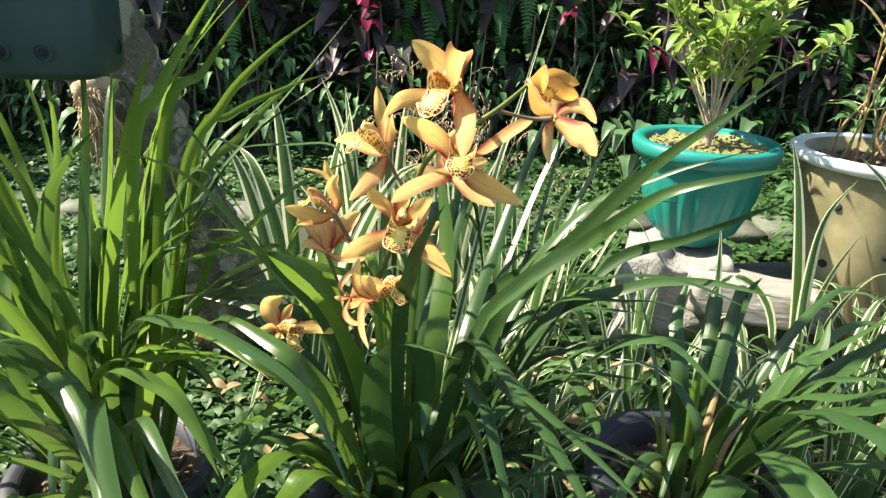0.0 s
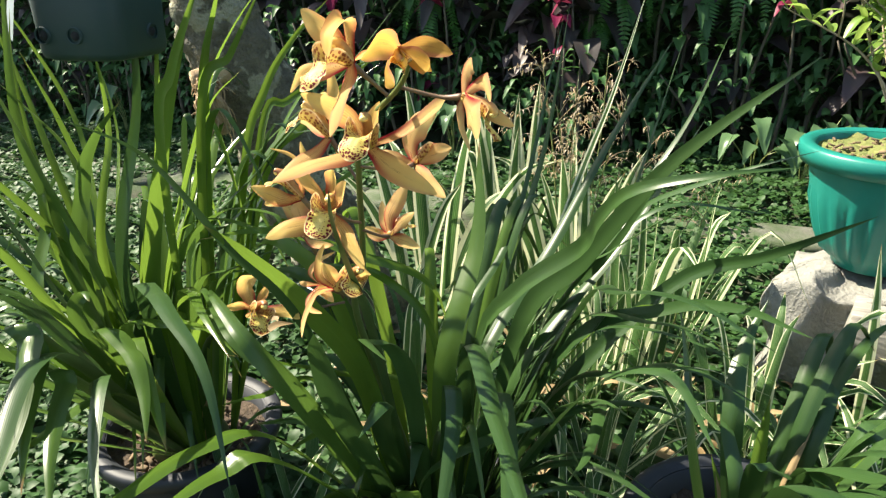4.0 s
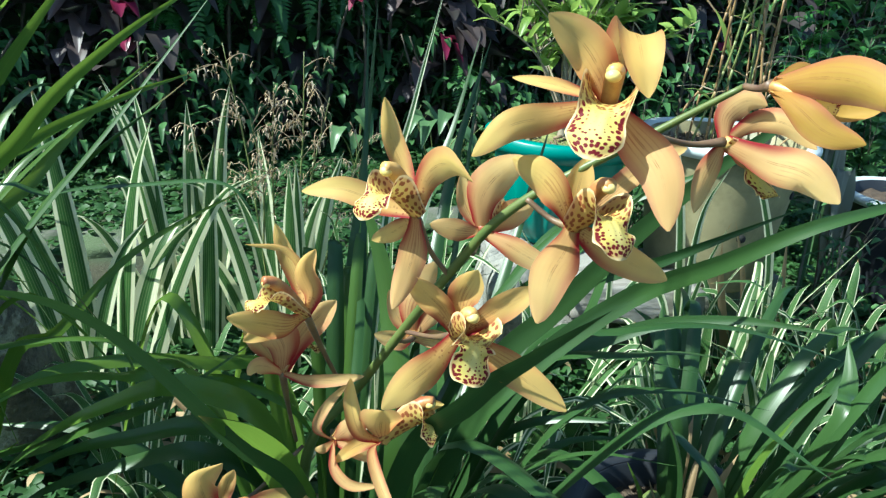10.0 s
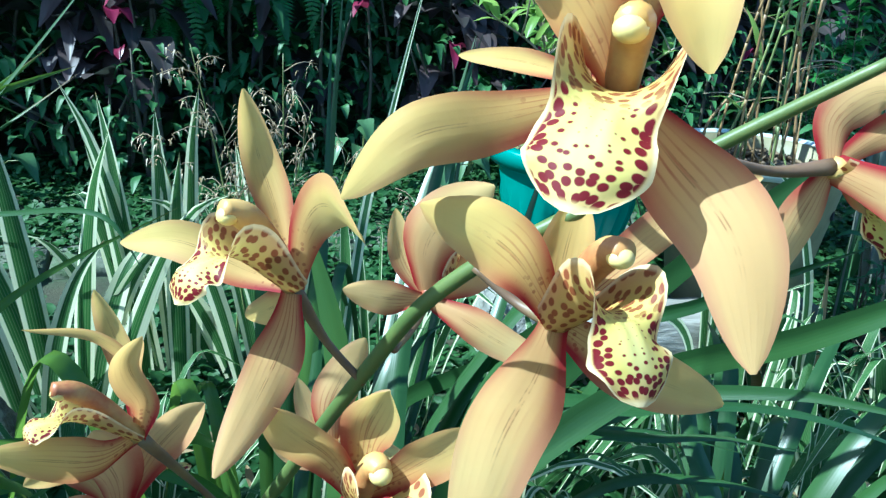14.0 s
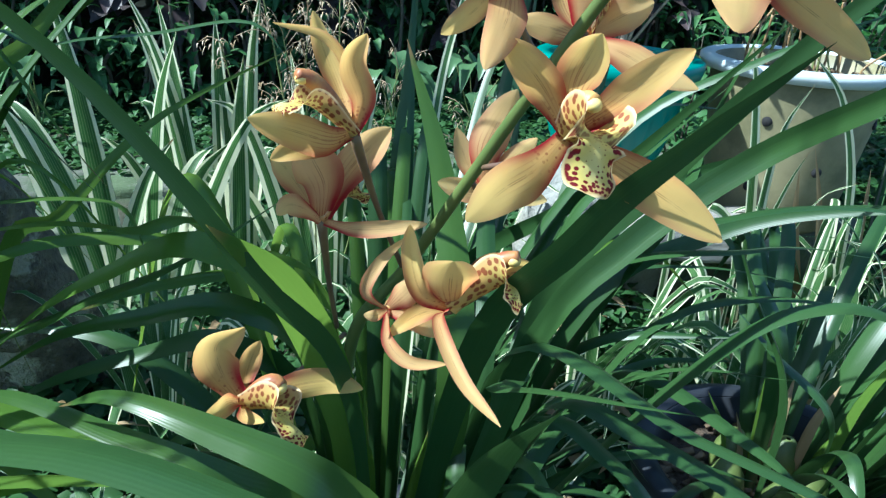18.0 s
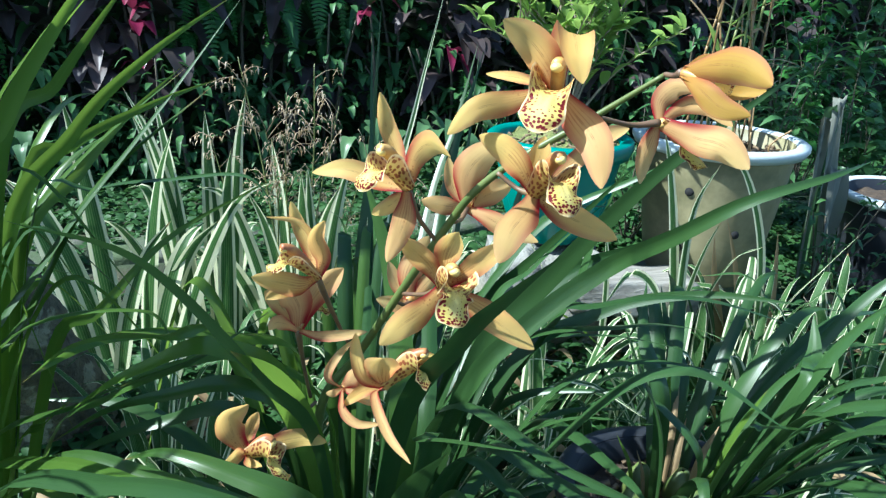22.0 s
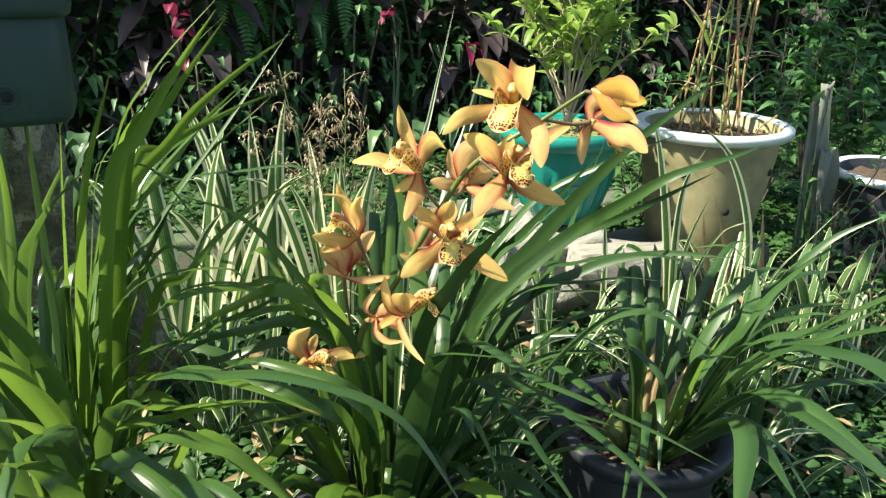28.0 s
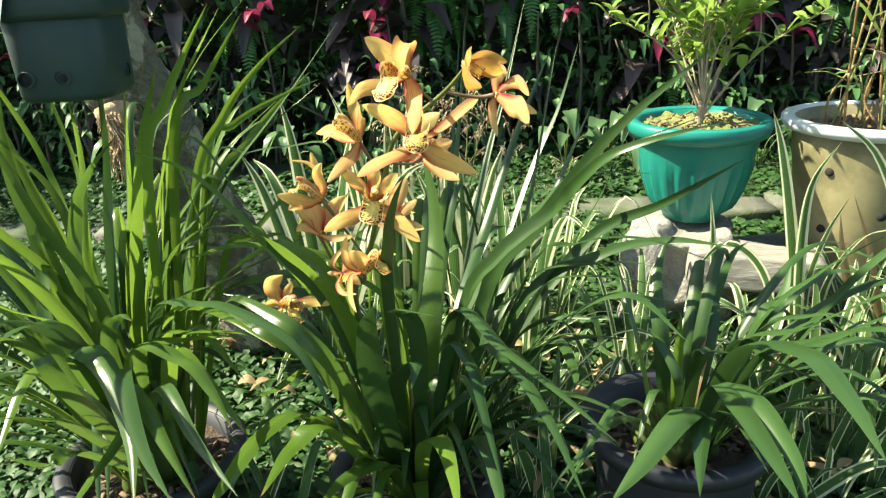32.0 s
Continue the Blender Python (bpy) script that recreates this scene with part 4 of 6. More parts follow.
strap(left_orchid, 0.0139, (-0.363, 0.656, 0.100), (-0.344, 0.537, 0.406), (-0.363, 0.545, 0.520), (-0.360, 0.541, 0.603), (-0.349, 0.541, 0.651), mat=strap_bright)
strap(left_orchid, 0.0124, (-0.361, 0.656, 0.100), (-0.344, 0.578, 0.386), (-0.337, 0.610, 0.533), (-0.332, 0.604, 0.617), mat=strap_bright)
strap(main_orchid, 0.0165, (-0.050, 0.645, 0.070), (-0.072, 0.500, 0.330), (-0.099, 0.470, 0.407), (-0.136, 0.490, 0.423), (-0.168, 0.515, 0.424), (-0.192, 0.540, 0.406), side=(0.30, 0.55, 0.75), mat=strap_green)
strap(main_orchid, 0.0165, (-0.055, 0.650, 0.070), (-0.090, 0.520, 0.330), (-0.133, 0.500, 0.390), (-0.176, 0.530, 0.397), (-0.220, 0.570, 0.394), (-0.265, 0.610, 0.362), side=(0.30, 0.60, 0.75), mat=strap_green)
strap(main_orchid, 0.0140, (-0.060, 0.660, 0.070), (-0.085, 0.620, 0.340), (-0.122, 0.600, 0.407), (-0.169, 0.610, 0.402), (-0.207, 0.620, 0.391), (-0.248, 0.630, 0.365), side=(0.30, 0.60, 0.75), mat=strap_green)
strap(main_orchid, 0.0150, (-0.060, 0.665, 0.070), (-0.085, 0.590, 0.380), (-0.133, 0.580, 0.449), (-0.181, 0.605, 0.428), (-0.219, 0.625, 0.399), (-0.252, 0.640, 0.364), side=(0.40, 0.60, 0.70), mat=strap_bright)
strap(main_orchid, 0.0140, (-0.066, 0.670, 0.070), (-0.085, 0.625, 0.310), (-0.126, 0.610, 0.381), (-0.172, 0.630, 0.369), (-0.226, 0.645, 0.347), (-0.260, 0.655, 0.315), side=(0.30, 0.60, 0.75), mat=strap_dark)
# the pale coat stands in for the glancing sheen on this leaf
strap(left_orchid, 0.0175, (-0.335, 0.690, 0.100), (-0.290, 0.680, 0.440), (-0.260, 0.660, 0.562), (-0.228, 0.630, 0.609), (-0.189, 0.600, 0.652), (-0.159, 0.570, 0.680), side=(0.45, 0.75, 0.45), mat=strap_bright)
# -- end of arching leaves --
fill_rng = random.Random(12)


def fill(plant, centre, count, reach, height, width, toward=None):
    """Further leaves of a clump, each rising from the pot and arching over."""
    for i in range(count):
        a = fill_rng.uniform(0, 6.283) if toward is None else radians(fill_rng.uniform(*toward))
        r, h = fill_rng.uniform(*reach), fill_rng.uniform(*height)
        c, q = math.cos(a), math.sin(a)
        x, y, z = centre[0] + 0.04 * c, centre[1] + 0.04 * q, centre[2] - 0.03
        end = h * fill_rng.uniform(0.35, 1.02)
        strap(plant, width * fill_rng.uniform(0.75, 1.15), (x, y, z), (x + 0.22 * r * c, y + 0.22 * r * q, z + 0.62 * h), (x + 0.58 * r * c, y + 0.58 * r * q, z + h), (x + r * c, y + r * q, z + end))


fill(main_orchid, POT_M, 16, (0.15, 0.34), (0.22, 0.40), 0.018, (10, 170))
fill(main_orchid, POT_M, 22, (0.12, 0.26), (0.10, 0.24), 0.018, (180, 360))
fill(left_orchid, POT_L, 14, (0.12, 0.36), (0.22, 0.50), 0.018, (40, 260))
fill(left_orchid, POT_L, 14, (0.10, 0.27), (0.10, 0.28), 0.020, (170, 340))
fill(left_orchid, POT_L, 12, (0.24, 0.42), (0.16, 0.36), 0.017, (120, 250))
fill(left_orchid, POT_L, 8, (0.06, 0.20), (0.30, 0.46), 0.018, (-40, 60))
fill(left_orchid, POT_L, 7, (0.14, 0.24), (0.16, 0.27), 0.019, (272, 345))
fill(right_orchid, POT_R, 12, (0.18, 0.34), (0.10, 0.22), 0.018, (-60, 70))
fill(right_orchid, POT_R, 8, (0.14, 0.26), (0.10, 0.18), 0.018, (190, 330))
for plant, centre, count in ((main_orchid, POT_M, 16), (left_orchid, POT_L, 14), (right_orchid, POT_R, 8)):
    for i in range(count):
        a, r = fill_rng.uniform(0, 6.283), fill_rng.uniform(0.01, 0.05)
        x, y, z = centre[0] + r * math.cos(a), centre[1] + r * math.sin(a), centre[2] - 0.03
        h = fill_rng.uniform(0.06, 0.16)
        bm = bmesh.new()
        ribbon(bm, [(x, y, z), (x + 0.3 * r * math.cos(a), y + 0.3 * r * math.sin(a), z + h * 0.6), (x + r * math.cos(a), y + r * math.sin(a), z + h)], fill_rng.uniform(0.008, 0.016), strap_width, fold=0.6, n=8, cross=4)
        part("sheath", bm, dry_leaf if fill_rng.random() < 0.45 else strap_bright, plant)


def bulb(plant, x, y, z, r=0.018, h=0.05):
    bm = bmesh.new()
    lathe(bm, (x, y, z), [(0.002, 0), (r * 0.8, 0.004), (r, h * 0.35), (r * 0.8, h * 0.7), (r * 0.35, h), (0.002, h * 1.02)], 14)
    part("pseudobulb", bm, stalk_mat, plant)


for plant, (cx, cy, cz) in ((main_orchid, POT_M), (left_orchid, POT_L), (right_orchid, POT_R)):
    for i in range(5):
        a = i * 1.3 + 0.4
        bulb(plant, cx + 0.035 * math.cos(a), cy + 0.035 * math.sin(a), cz - 0.045)


# ---- flowers ----
def lip(flower, base, anther, tip, width):
    """The lip: a trough with upright side lobes round the column, then a broad wavy front that turns down."""
    lean = anther - base
    down = tip - base
    down = (down - lean * (down.dot(lean) / lean.length_squared)).normalized()
    sd = lean.normalized().cross(down)
    far, drop = (tip - base).dot(lean) / lean.length_squared, (tip - base).dot(down)
    line = glide([base + down * drop * 0.10, base + lean * 0.58 + down * drop * 0.24, base + lean * (0.62 + 0.20 * far) + down * drop * 0.44, base + lean * (far + 0.12) + down * drop * 0.74, tip], 30)
    bm = bmesh.new()
    uvl = bm.loops.layers.uv.verify()
    n, cross = 30, 20
    rows = []
    ph = leaf_rng.uniform(0, 6)
    for i in range(n + 1):
        s = i / n
        tan = (line[min(i + 1, n)] - line[max(i - 1, 0)]).normalized()
        out = sd.cross(tan)
        if out.dot(down) > 0 and s < 0.6 or out.dot(lean) < 0 and s >= 0.6:
            out = -out
        flat = min(1.0, max(0.0, (s - 0.34) / 0.24))
        flat = flat * flat * (3 - 2 * flat)
        lobe = math.exp(-((s - 0.30) / 0.22) ** 2)
        half, deep = width * (0.25 + 0.16 * min(1.0, s / 0.28)), width * (0.20 + 0.30 * lobe)
        q = min(1.0, max(0.0, (s - 0.5) / 0.5))
        w = width * 0.5 * max(0.06, (0.76 + 0.16 * math.sin(math.pi * min(1.0, q / 0.9))) * math.sqrt(max(0.0, 1 - max(0.0, (q - 0.40) / 0.605) ** 2.2)))
        row = []
        for j in range(cross + 1):
            u = 2 * j / cross - 1
            th = u * 1.52
            trough = line[i] + sd * (half * math.sin(th) * (1 + 0.06 * lobe * u ** 4)) + out * (deep * (1 - math.cos(th)))
            ruffle = 0.09 * math.sin(19 * s + ph + 5 * u) * abs(u) ** 3 + 0.05 * math.sin(33 * s + 2 * ph) * abs(u) ** 4
            keel = 0.05 * math.exp(-((abs(u) - 0.20) / 0.10) ** 2) * max(0.0, 1 - q * 1.6)
            apron = line[i] + sd * (u * w) + out * (w * (ruffle + keel - 0.26 * u * u))
            row.append((bm.verts.new(trough.lerp(apron, flat)), (j / cross, s)))
        rows.append(row)
    for r0, r1 in zip(rows, rows[1:]):
        for j in range(cross):
            q = (r0[j], r0[j + 1], r1[j + 1], r1[j])
            f = bm.faces.new([v for v, _ in q])
            for loop, (_, uv) in zip(f.loops, q):
                loop[uvl].uv = uv
    part("lip", bm, lip_mat, flower, "yellow lip with dark red spots")


def blossom(base, anther, lip_tip, stalk, face, mat, lip_width, tepals):
    """One flower: ovary as its body, column, five tepals and the lip. tepals: (kind, width, cup, places along it, a coat of its own)."""
    base, anther, lip_tip, face = Vector(base), Vector(anther), Vector(lip_tip), Vector(face)
    bm = bmesh.new()
    behind = Vector(stalk)
    mid = base.lerp(behind, 0.45) - (face * 0.005 + Vector((0, 0, 0.003))) * min(1.0, (base - behind).length / 0.05)
    tube(bm, [behind, mid, base], [0.0012, 0.0012, 0.0021], 8, 12)
    flower = part("flower", bm, pedicel_mat, main_orchid, "orange-yellow orchid flower with a spotted lip")
    lean = anther - base
    down = lip_tip - base
    arch = -(down - lean * (down.dot(lean) / lean.length_squared)).normalized()
    k = min(1.0, lip_width / 0.017)
    bm = bmesh.new()
    tube(bm, [base, base + lean * 0.5 + arch * 0.003 * k, base + lean * 0.82 + arch * 0.0028 * k, anther], [0.0030 * k, 0.0033 * k, 0.0035 * k, 0.0024 * k], 12, 14)
    part("column", bm, column_mat, flower, "yellow column flecked with red")
    bm = bmesh.new()
    bmesh.ops.create_uvsphere(bm, u_segments=14, v_segments=9, radius=0.0028 * k, matrix=Matrix.Translation(anther - lean * 0.08) @ Matrix.Diagonal((1, 1, 0.8, 1)))
    part("anther_cap", bm, anther_mat, flower, "creamy white cap")
    lip(flower, base, anther, lip_tip, lip_width)
    for kind, width, cup, places, *own in tepals:
        places = [Vector(p) for p in places]
        side = (max(places, key=lambda p: (p - base).length) - base).cross(face)
        bm = bmesh.new()
        ribbon(bm, [base] + places, width, tepal_width, fold=0.05, n=24, cross=10, side=side, cup=cup, wave=0.12, phase=leaf_rng.uniform(0, 6))
        part(kind, bm, own[0] if own else mat, flower)
    return flower


# -- stalk --
STALK = [(-0.035, 0.67, 0.10), (-0.062, 0.64, 0.25), (-0.070, 0.59, 0.385), (-0.047, 0.562, 0.445), (-0.018, 0.505, 0.54), (-0.002, 0.478, 0.580), (0.037, 0.451, 0.615), (0.055, 0.428, 0.637)]
bm = bmesh.new()
tube(bm, STALK, [0.0048, 0.0040, 0.0033, 0.0027, 0.0023, 0.0020, 0.0016, 0.0011], 10, 50)
part("flower_stalk", bm, stalk_mat, main_orchid, "thick yellowish green flower stalk")
S, P = "sepal", "petal"
blossom((0.0110, 0.4429, 0.6287), (0.0045, 0.4325, 0.6402), (-0.0096, 0.4197, 0.6153), (0.0280, 0.4590, 0.6070), (-0.4504, -0.8611, 0.2359), tepal, 0.0212, [(S, 0.0173, 0.25, [(0.0048, 0.4417, 0.6396), (-0.0057, 0.4388, 0.6494), (-0.0172, 0.4410, 0.6572)]), (P, 0.0173, -0.35, [(0.0106, 0.4416, 0.6432), (0.0118, 0.4352, 0.6529), (0.0088, 0.4245, 0.6458), (0.0096, 0.4192, 0.6346)]), (P, 0.0058, 0.30, [(0.0068, 0.4729, 0.6297), (0.0059, 0.5096, 0.6269)]), (S, 0.0131, -0.25, [(-0.0075, 0.4470, 0.6231), (-0.0244, 0.4465, 0.6202), (-0.0352, 0.4517, 0.6086)]), (S, 0.0178, -0.20, [(0.0142, 0.4313, 0.6205), (0.0162, 0.4151, 0.6110), (0.0150, 0.4048, 0.5947)], tepal_rosy)])
blossom((0.0127, 0.4573, 0.5768), (0.0173, 0.4424, 0.5989), (0.0141, 0.4257, 0.5757), (0.0000, 0.4740, 0.5840), (-0.3736, -0.7802, 0.5017), tepal, 0.0205, [(P, 0.0158, 0.20, [(0.0035, 0.4573, 0.5907), (-0.0090, 0.4509, 0.6015), (-0.0234, 0.4439, 0.6096)]), (S, 0.0135, 0.30, [(0.0150, 0.4610, 0.5893), (0.0188, 0.4635, 0.6036)]), (P, 0.0106, 0.20, [(0.0318, 0.4671, 0.5845), (0.0536, 0.4661, 0.6015), (0.0621, 0.4590, 0.6072)], tepal_rosy), (S, 0.0176, -0.20, [(0.0030, 0.4449, 0.5728), (-0.0119, 0.4286, 0.5706), (-0.0266, 0.4087, 0.5646)], tepal_rosy), (S, 0.0165, 0.10, [(0.0300, 0.4520, 0.5660), (0.0590, 0.4520, 0.5520)])])
blossom((-0.0374, 0.5019, 0.5700), (-0.0536, 0.4973, 0.5928), (-0.0650, 0.4899, 0.5734), (-0.0180, 0.5050, 0.5370), (-0.0614, -0.8865, 0.4586), tepal, 0.0201, [(S, 0.0115, 0.50, [(-0.0395, 0.5156, 0.5852), (-0.0430, 0.5248, 0.5987), (-0.0461, 0.5253, 0.6156)]), (P, 0.0154, -0.40, [(-0.0348, 0.4990, 0.5872), (-0.0318, 0.4855, 0.5965), (-0.0279, 0.4659, 0.5949)]), (P, 0.0133, 0.20, [(-0.0475, 0.5126, 0.5708), (-0.0641, 0.5247, 0.5754), (-0.0799, 0.5377, 0.5713)]), (S, 0.0140, -0.25, [(-0.0411, 0.4898, 0.5627), (-0.0476, 0.4767, 0.5574), (-0.0591, 0.4605, 0.5477)], tepal_rosy), (S, 0.0098, 0.20, [(-0.0407, 0.5180, 0.5571), (-0.0475, 0.5349, 0.5461)])])
blossom((-0.0263, 0.4725, 0.5259), (-0.0222, 0.4660, 0.5372), (-0.0270, 0.4493, 0.5146), (-0.0300, 0.5280, 0.4980), (-0.4335, -0.8560, 0.2817), tepal, 0.0213, [(S, 0.0154, 0.45, [(-0.0238, 0.4769, 0.5401), (-0.0214, 0.4741, 0.5498), (-0.0198, 0.4714, 0.5555)]), (P, 0.0131, 0.30, [(-0.0329, 0.4745, 0.5373), (-0.0411, 0.4735, 0.5464), (-0.0490, 0.4758, 0.5534)]), (P, 0.0134, 0.30, [(-0.0151, 0.4671, 0.5362), (-0.0081, 0.4604, 0.5456), (-0.0017, 0.4529, 0.5542)]), (S, 0.0160, -0.25, [(-0.0394, 0.4645, 0.5185), (-0.0521, 0.4569, 0.5158), (-0.0645, 0.4519, 0.5094)]), (S, 0.0160, -0.25, [(-0.0128, 0.4624, 0.5180), (0.0000, 0.4512, 0.5100), (0.0125, 0.4424, 0.5008)])])
blossom((-0.0799, 0.5298, 0.5125), (-0.0997, 0.5253, 0.5344), (-0.1075, 0.5219, 0.5189), (-0.0500, 0.5660, 0.4380), (-0.1474, -0.9458, 0.2895), tepal, 0.0143, [(S, 0.0093, 0.40, [(-0.0821, 0.5439, 0.5245), (-0.0870, 0.5517, 0.5390), (-0.0902, 0.5519, 0.5513)]), (P, 0.0111, 0.60, [(-0.0766, 0.5286, 0.5250), (-0.0803, 0.5279, 0.5376), (-0.0759, 0.5268, 0.5471)]), (P, 0.0043, 0.20, [(-0.0786, 0.5360, 0.5282), (-0.0880, 0.5343, 0.5443), (-0.1060, 0.5325, 0.5495)]), (S, 0.0143, -0.30, [(-0.0898, 0.5207, 0.5127), (-0.1026, 0.5171, 0.5177), (-0.1164, 0.5168, 0.5222)]), (S, 0.0089, 0.20, [(-0.0911, 0.5262, 0.5095), (-0.1026, 0.5228, 0.5092), (-0.1097, 0.5223, 0.5066)])])
blossom((-0.0897, 0.5451, 0.4734), (-0.0742, 0.5611, 0.4856), (-0.0691, 0.5579, 0.4742), (-0.0780, 0.5820, 0.4020), (-0.0978, -0.9099, 0.4032), tepal_pink, 0.0127, [(S, 0.0159, 0.50, [(-0.0792, 0.5505, 0.4898), (-0.0696, 0.5505, 0.5007), (-0.0613, 0.5493, 0.5088)]), (P, 0.0208, -0.40, [(-0.0890, 0.5408, 0.4894), (-0.0926, 0.5425, 0.4990), (-0.0949, 0.5469, 0.5052)]), (P, 0.0123, 0.30, [(-0.0977, 0.5474, 0.4875), (-0.1031, 0.5466, 0.4960), (-0.1077, 0.5443, 0.5012)]), (S, 0.0075, 0.30, [(-0.0787, 0.5348, 0.4732), (-0.0649, 0.5286, 0.4752), (-0.0525, 0.5245, 0.4778)]), (S, 0.0095, -0.30, [(-0.0968, 0.5384, 0.4815), (-0.1029, 0.5358, 0.4846), (-0.1076, 0.5328, 0.4821)])])
blossom((-0.0458, 0.5111, 0.4472), (-0.0211, 0.5071, 0.4691), (-0.0258, 0.4938, 0.4518), (-0.0580, 0.5750, 0.4100), (-0.2660, -0.8143, 0.5160), tepal, 0.0215, [(P, 0.0239, -0.50, [(-0.0491, 0.5040, 0.4616), (-0.0493, 0.5008, 0.4728)]), (P, 0.0105, 0.30, [(-0.0295, 0.5180, 0.4603), (-0.0148, 0.5092, 0.4648)]), (S, 0.0092, 0.40, [(-0.0578, 0.5103, 0.4557), (-0.0609, 0.5158, 0.4684), (-0.0598, 0.5229, 0.4787)]), (S, 0.0065, 0.40, [(-0.0543, 0.4988, 0.4495), (-0.0529, 0.4749, 0.4403), (-0.0461, 0.4555, 0.4343)], tepal_rosy), (S, 0.0084, 0.20, [(-0.0572, 0.5134, 0.4454), (-0.0697, 0.5152, 0.4361)])])
blossom((-0.0674, 0.5241, 0.4424), (-0.0561, 0.5358, 0.4425), (-0.0506, 0.5331, 0.4327), (-0.0580, 0.5750, 0.4100), (-0.1791, -0.8368, 0.5175), tepal_pink, 0.0116, [(S, 0.0059, 0.30, [(-0.0758, 0.5258, 0.4505), (-0.0698, 0.5299, 0.4599), (-0.0579, 0.5357, 0.4675)]), (P, 0.0115, -0.30, [(-0.0626, 0.5186, 0.4509), (-0.0553, 0.5203, 0.4571)]), (P, 0.0051, -0.30, [(-0.0743, 0.5137, 0.4466), (-0.0794, 0.5130, 0.4477)]), (S, 0.0063, 0.40, [(-0.0702, 0.5110, 0.4363), (-0.0642, 0.5014, 0.4318), (-0.0512, 0.4958, 0.4328)], tepal_rosy), (S, 0.0099, 0.20, [(-0.0586, 0.5164, 0.4413), (-0.0495, 0.5121, 0.4350)])])
blossom((-0.1249, 0.5122, 0.4160), (-0.1104, 0.5082, 0.4239), (-0.1073, 0.4895, 0.4076), (-0.0750, 0.5780, 0.4000), (0.0299, -0.7907, 0.6114), tepal, 0.0212, [(S, 0.0178, 0.50, [(-0.1314, 0.5192, 0.4259), (-0.1323, 0.5199, 0.4378), (-0.1221, 0.5179, 0.4451)]), (P, 0.0091, 0.40, [(-0.1226, 0.5217, 0.4220), (-0.1196, 0.5259, 0.4280), (-0.1167, 0.5253, 0.4342)]), (S, 0.0123, -0.20, [(-0.1081, 0.5176, 0.4165), (-0.0933, 0.5172, 0.4174), (-0.0801, 0.5098, 0.4166)]), (P, 0.0079, 0.40, [(-0.1294, 0.5046, 0.4228), (-0.1337, 0.4978, 0.4243), (-0.1385, 0.4929, 0.4252)]), (S, 0.0059, 0.30, [(-0.1243, 0.5044, 0.4158), (-0.1182, 0.4978, 0.4170)])])
blossom((0.0747, 0.4532, 0.6108), (0.0951, 0.4500, 0.6016), (0.0951, 0.4460, 0.5878), (0.0370, 0.4510, 0.6150), (-0.5985, -0.7811, 0.1779), tepal_pink, 0.0146, [(S, 0.0181, -0.30, [(0.0836, 0.4371, 0.6067), (0.0891, 0.4236, 0.6056), (0.0957, 0.4118, 0.5973)]), (P, 0.0122, -0.35, [(0.0749, 0.4551, 0.6207), (0.0789, 0.4506, 0.6276), (0.0836, 0.4441, 0.6270)], tepal_rosy), (P, 0.0113, -0.40, [(0.0854, 0.4492, 0.6197), (0.0910, 0.4392, 0.6206), (0.0974, 0.4290, 0.6132)], tepal_rosy), (S, 0.0100, -0.40, [(0.0719, 0.4539, 0.6031), (0.0718, 0.4574, 0.5912), (0.0759, 0.4631, 0.5771)]), (S, 0.0109, 0.20, [(0.0885, 0.4537, 0.6044), (0.1056, 0.4503, 0.5964)])])
blossom((0.0524, 0.4135, 0.6397), (0.0592, 0.4020, 0.6365), (0.0632, 0.3980, 0.6345), (0.0550, 0.4280, 0.6370), (-0.6240, -0.7748, 0.1013), tepal_hood, 0.0092, [(P, 0.0160, -0.55, [(0.0531, 0.3981, 0.6445), (0.0536, 0.3820, 0.6456), (0.0540, 0.3660, 0.6411)]), (P, 0.0133, 0.30, [(0.0636, 0.4077, 0.6379), (0.0730, 0.4014, 0.6354), (0.0776, 0.3924, 0.6352)]), (S, 0.0114, -0.30, [(0.0518, 0.4001, 0.6349), (0.0551, 0.3908, 0.6294), (0.0630, 0.3827, 0.6273)]), (S, 0.0114, 0.20, [(0.0662, 0.4179, 0.6418), (0.0815, 0.4146, 0.6387)]), (S, 0.0084, 0.20, [(0.0629, 0.4121, 0.6368), (0.0728, 0.4077, 0.6309)])])
blossom((0.0111, 0.5387, 0.5445), (0.0236, 0.5511, 0.5553), (0.0309, 0.5525, 0.5481), (-0.0120, 0.4960, 0.5520), (-0.3321, -0.8848, 0.3269), tepal_pink, 0.0204, [(S, 0.0222, -0.40, [(0.0089, 0.5369, 0.5632), (0.0160, 0.5356, 0.5755), (0.0301, 0.5344, 0.5846)]), (P, 0.0097, 0.30, [(0.0042, 0.5457, 0.5575), (0.0021, 0.5490, 0.5736)]), (P, 0.0124, -0.30, [(-0.0038, 0.5342, 0.5485), (-0.0176, 0.5374, 0.5516)]), (S, 0.0135, -0.30, [(0.0199, 0.5274, 0.5419), (0.0305, 0.5182, 0.5365), (0.0451, 0.5086, 0.5310)]), (P, 0.0162, 0.20, [(0.0263, 0.5400, 0.5524), (0.0397, 0.5385, 0.5589)])])
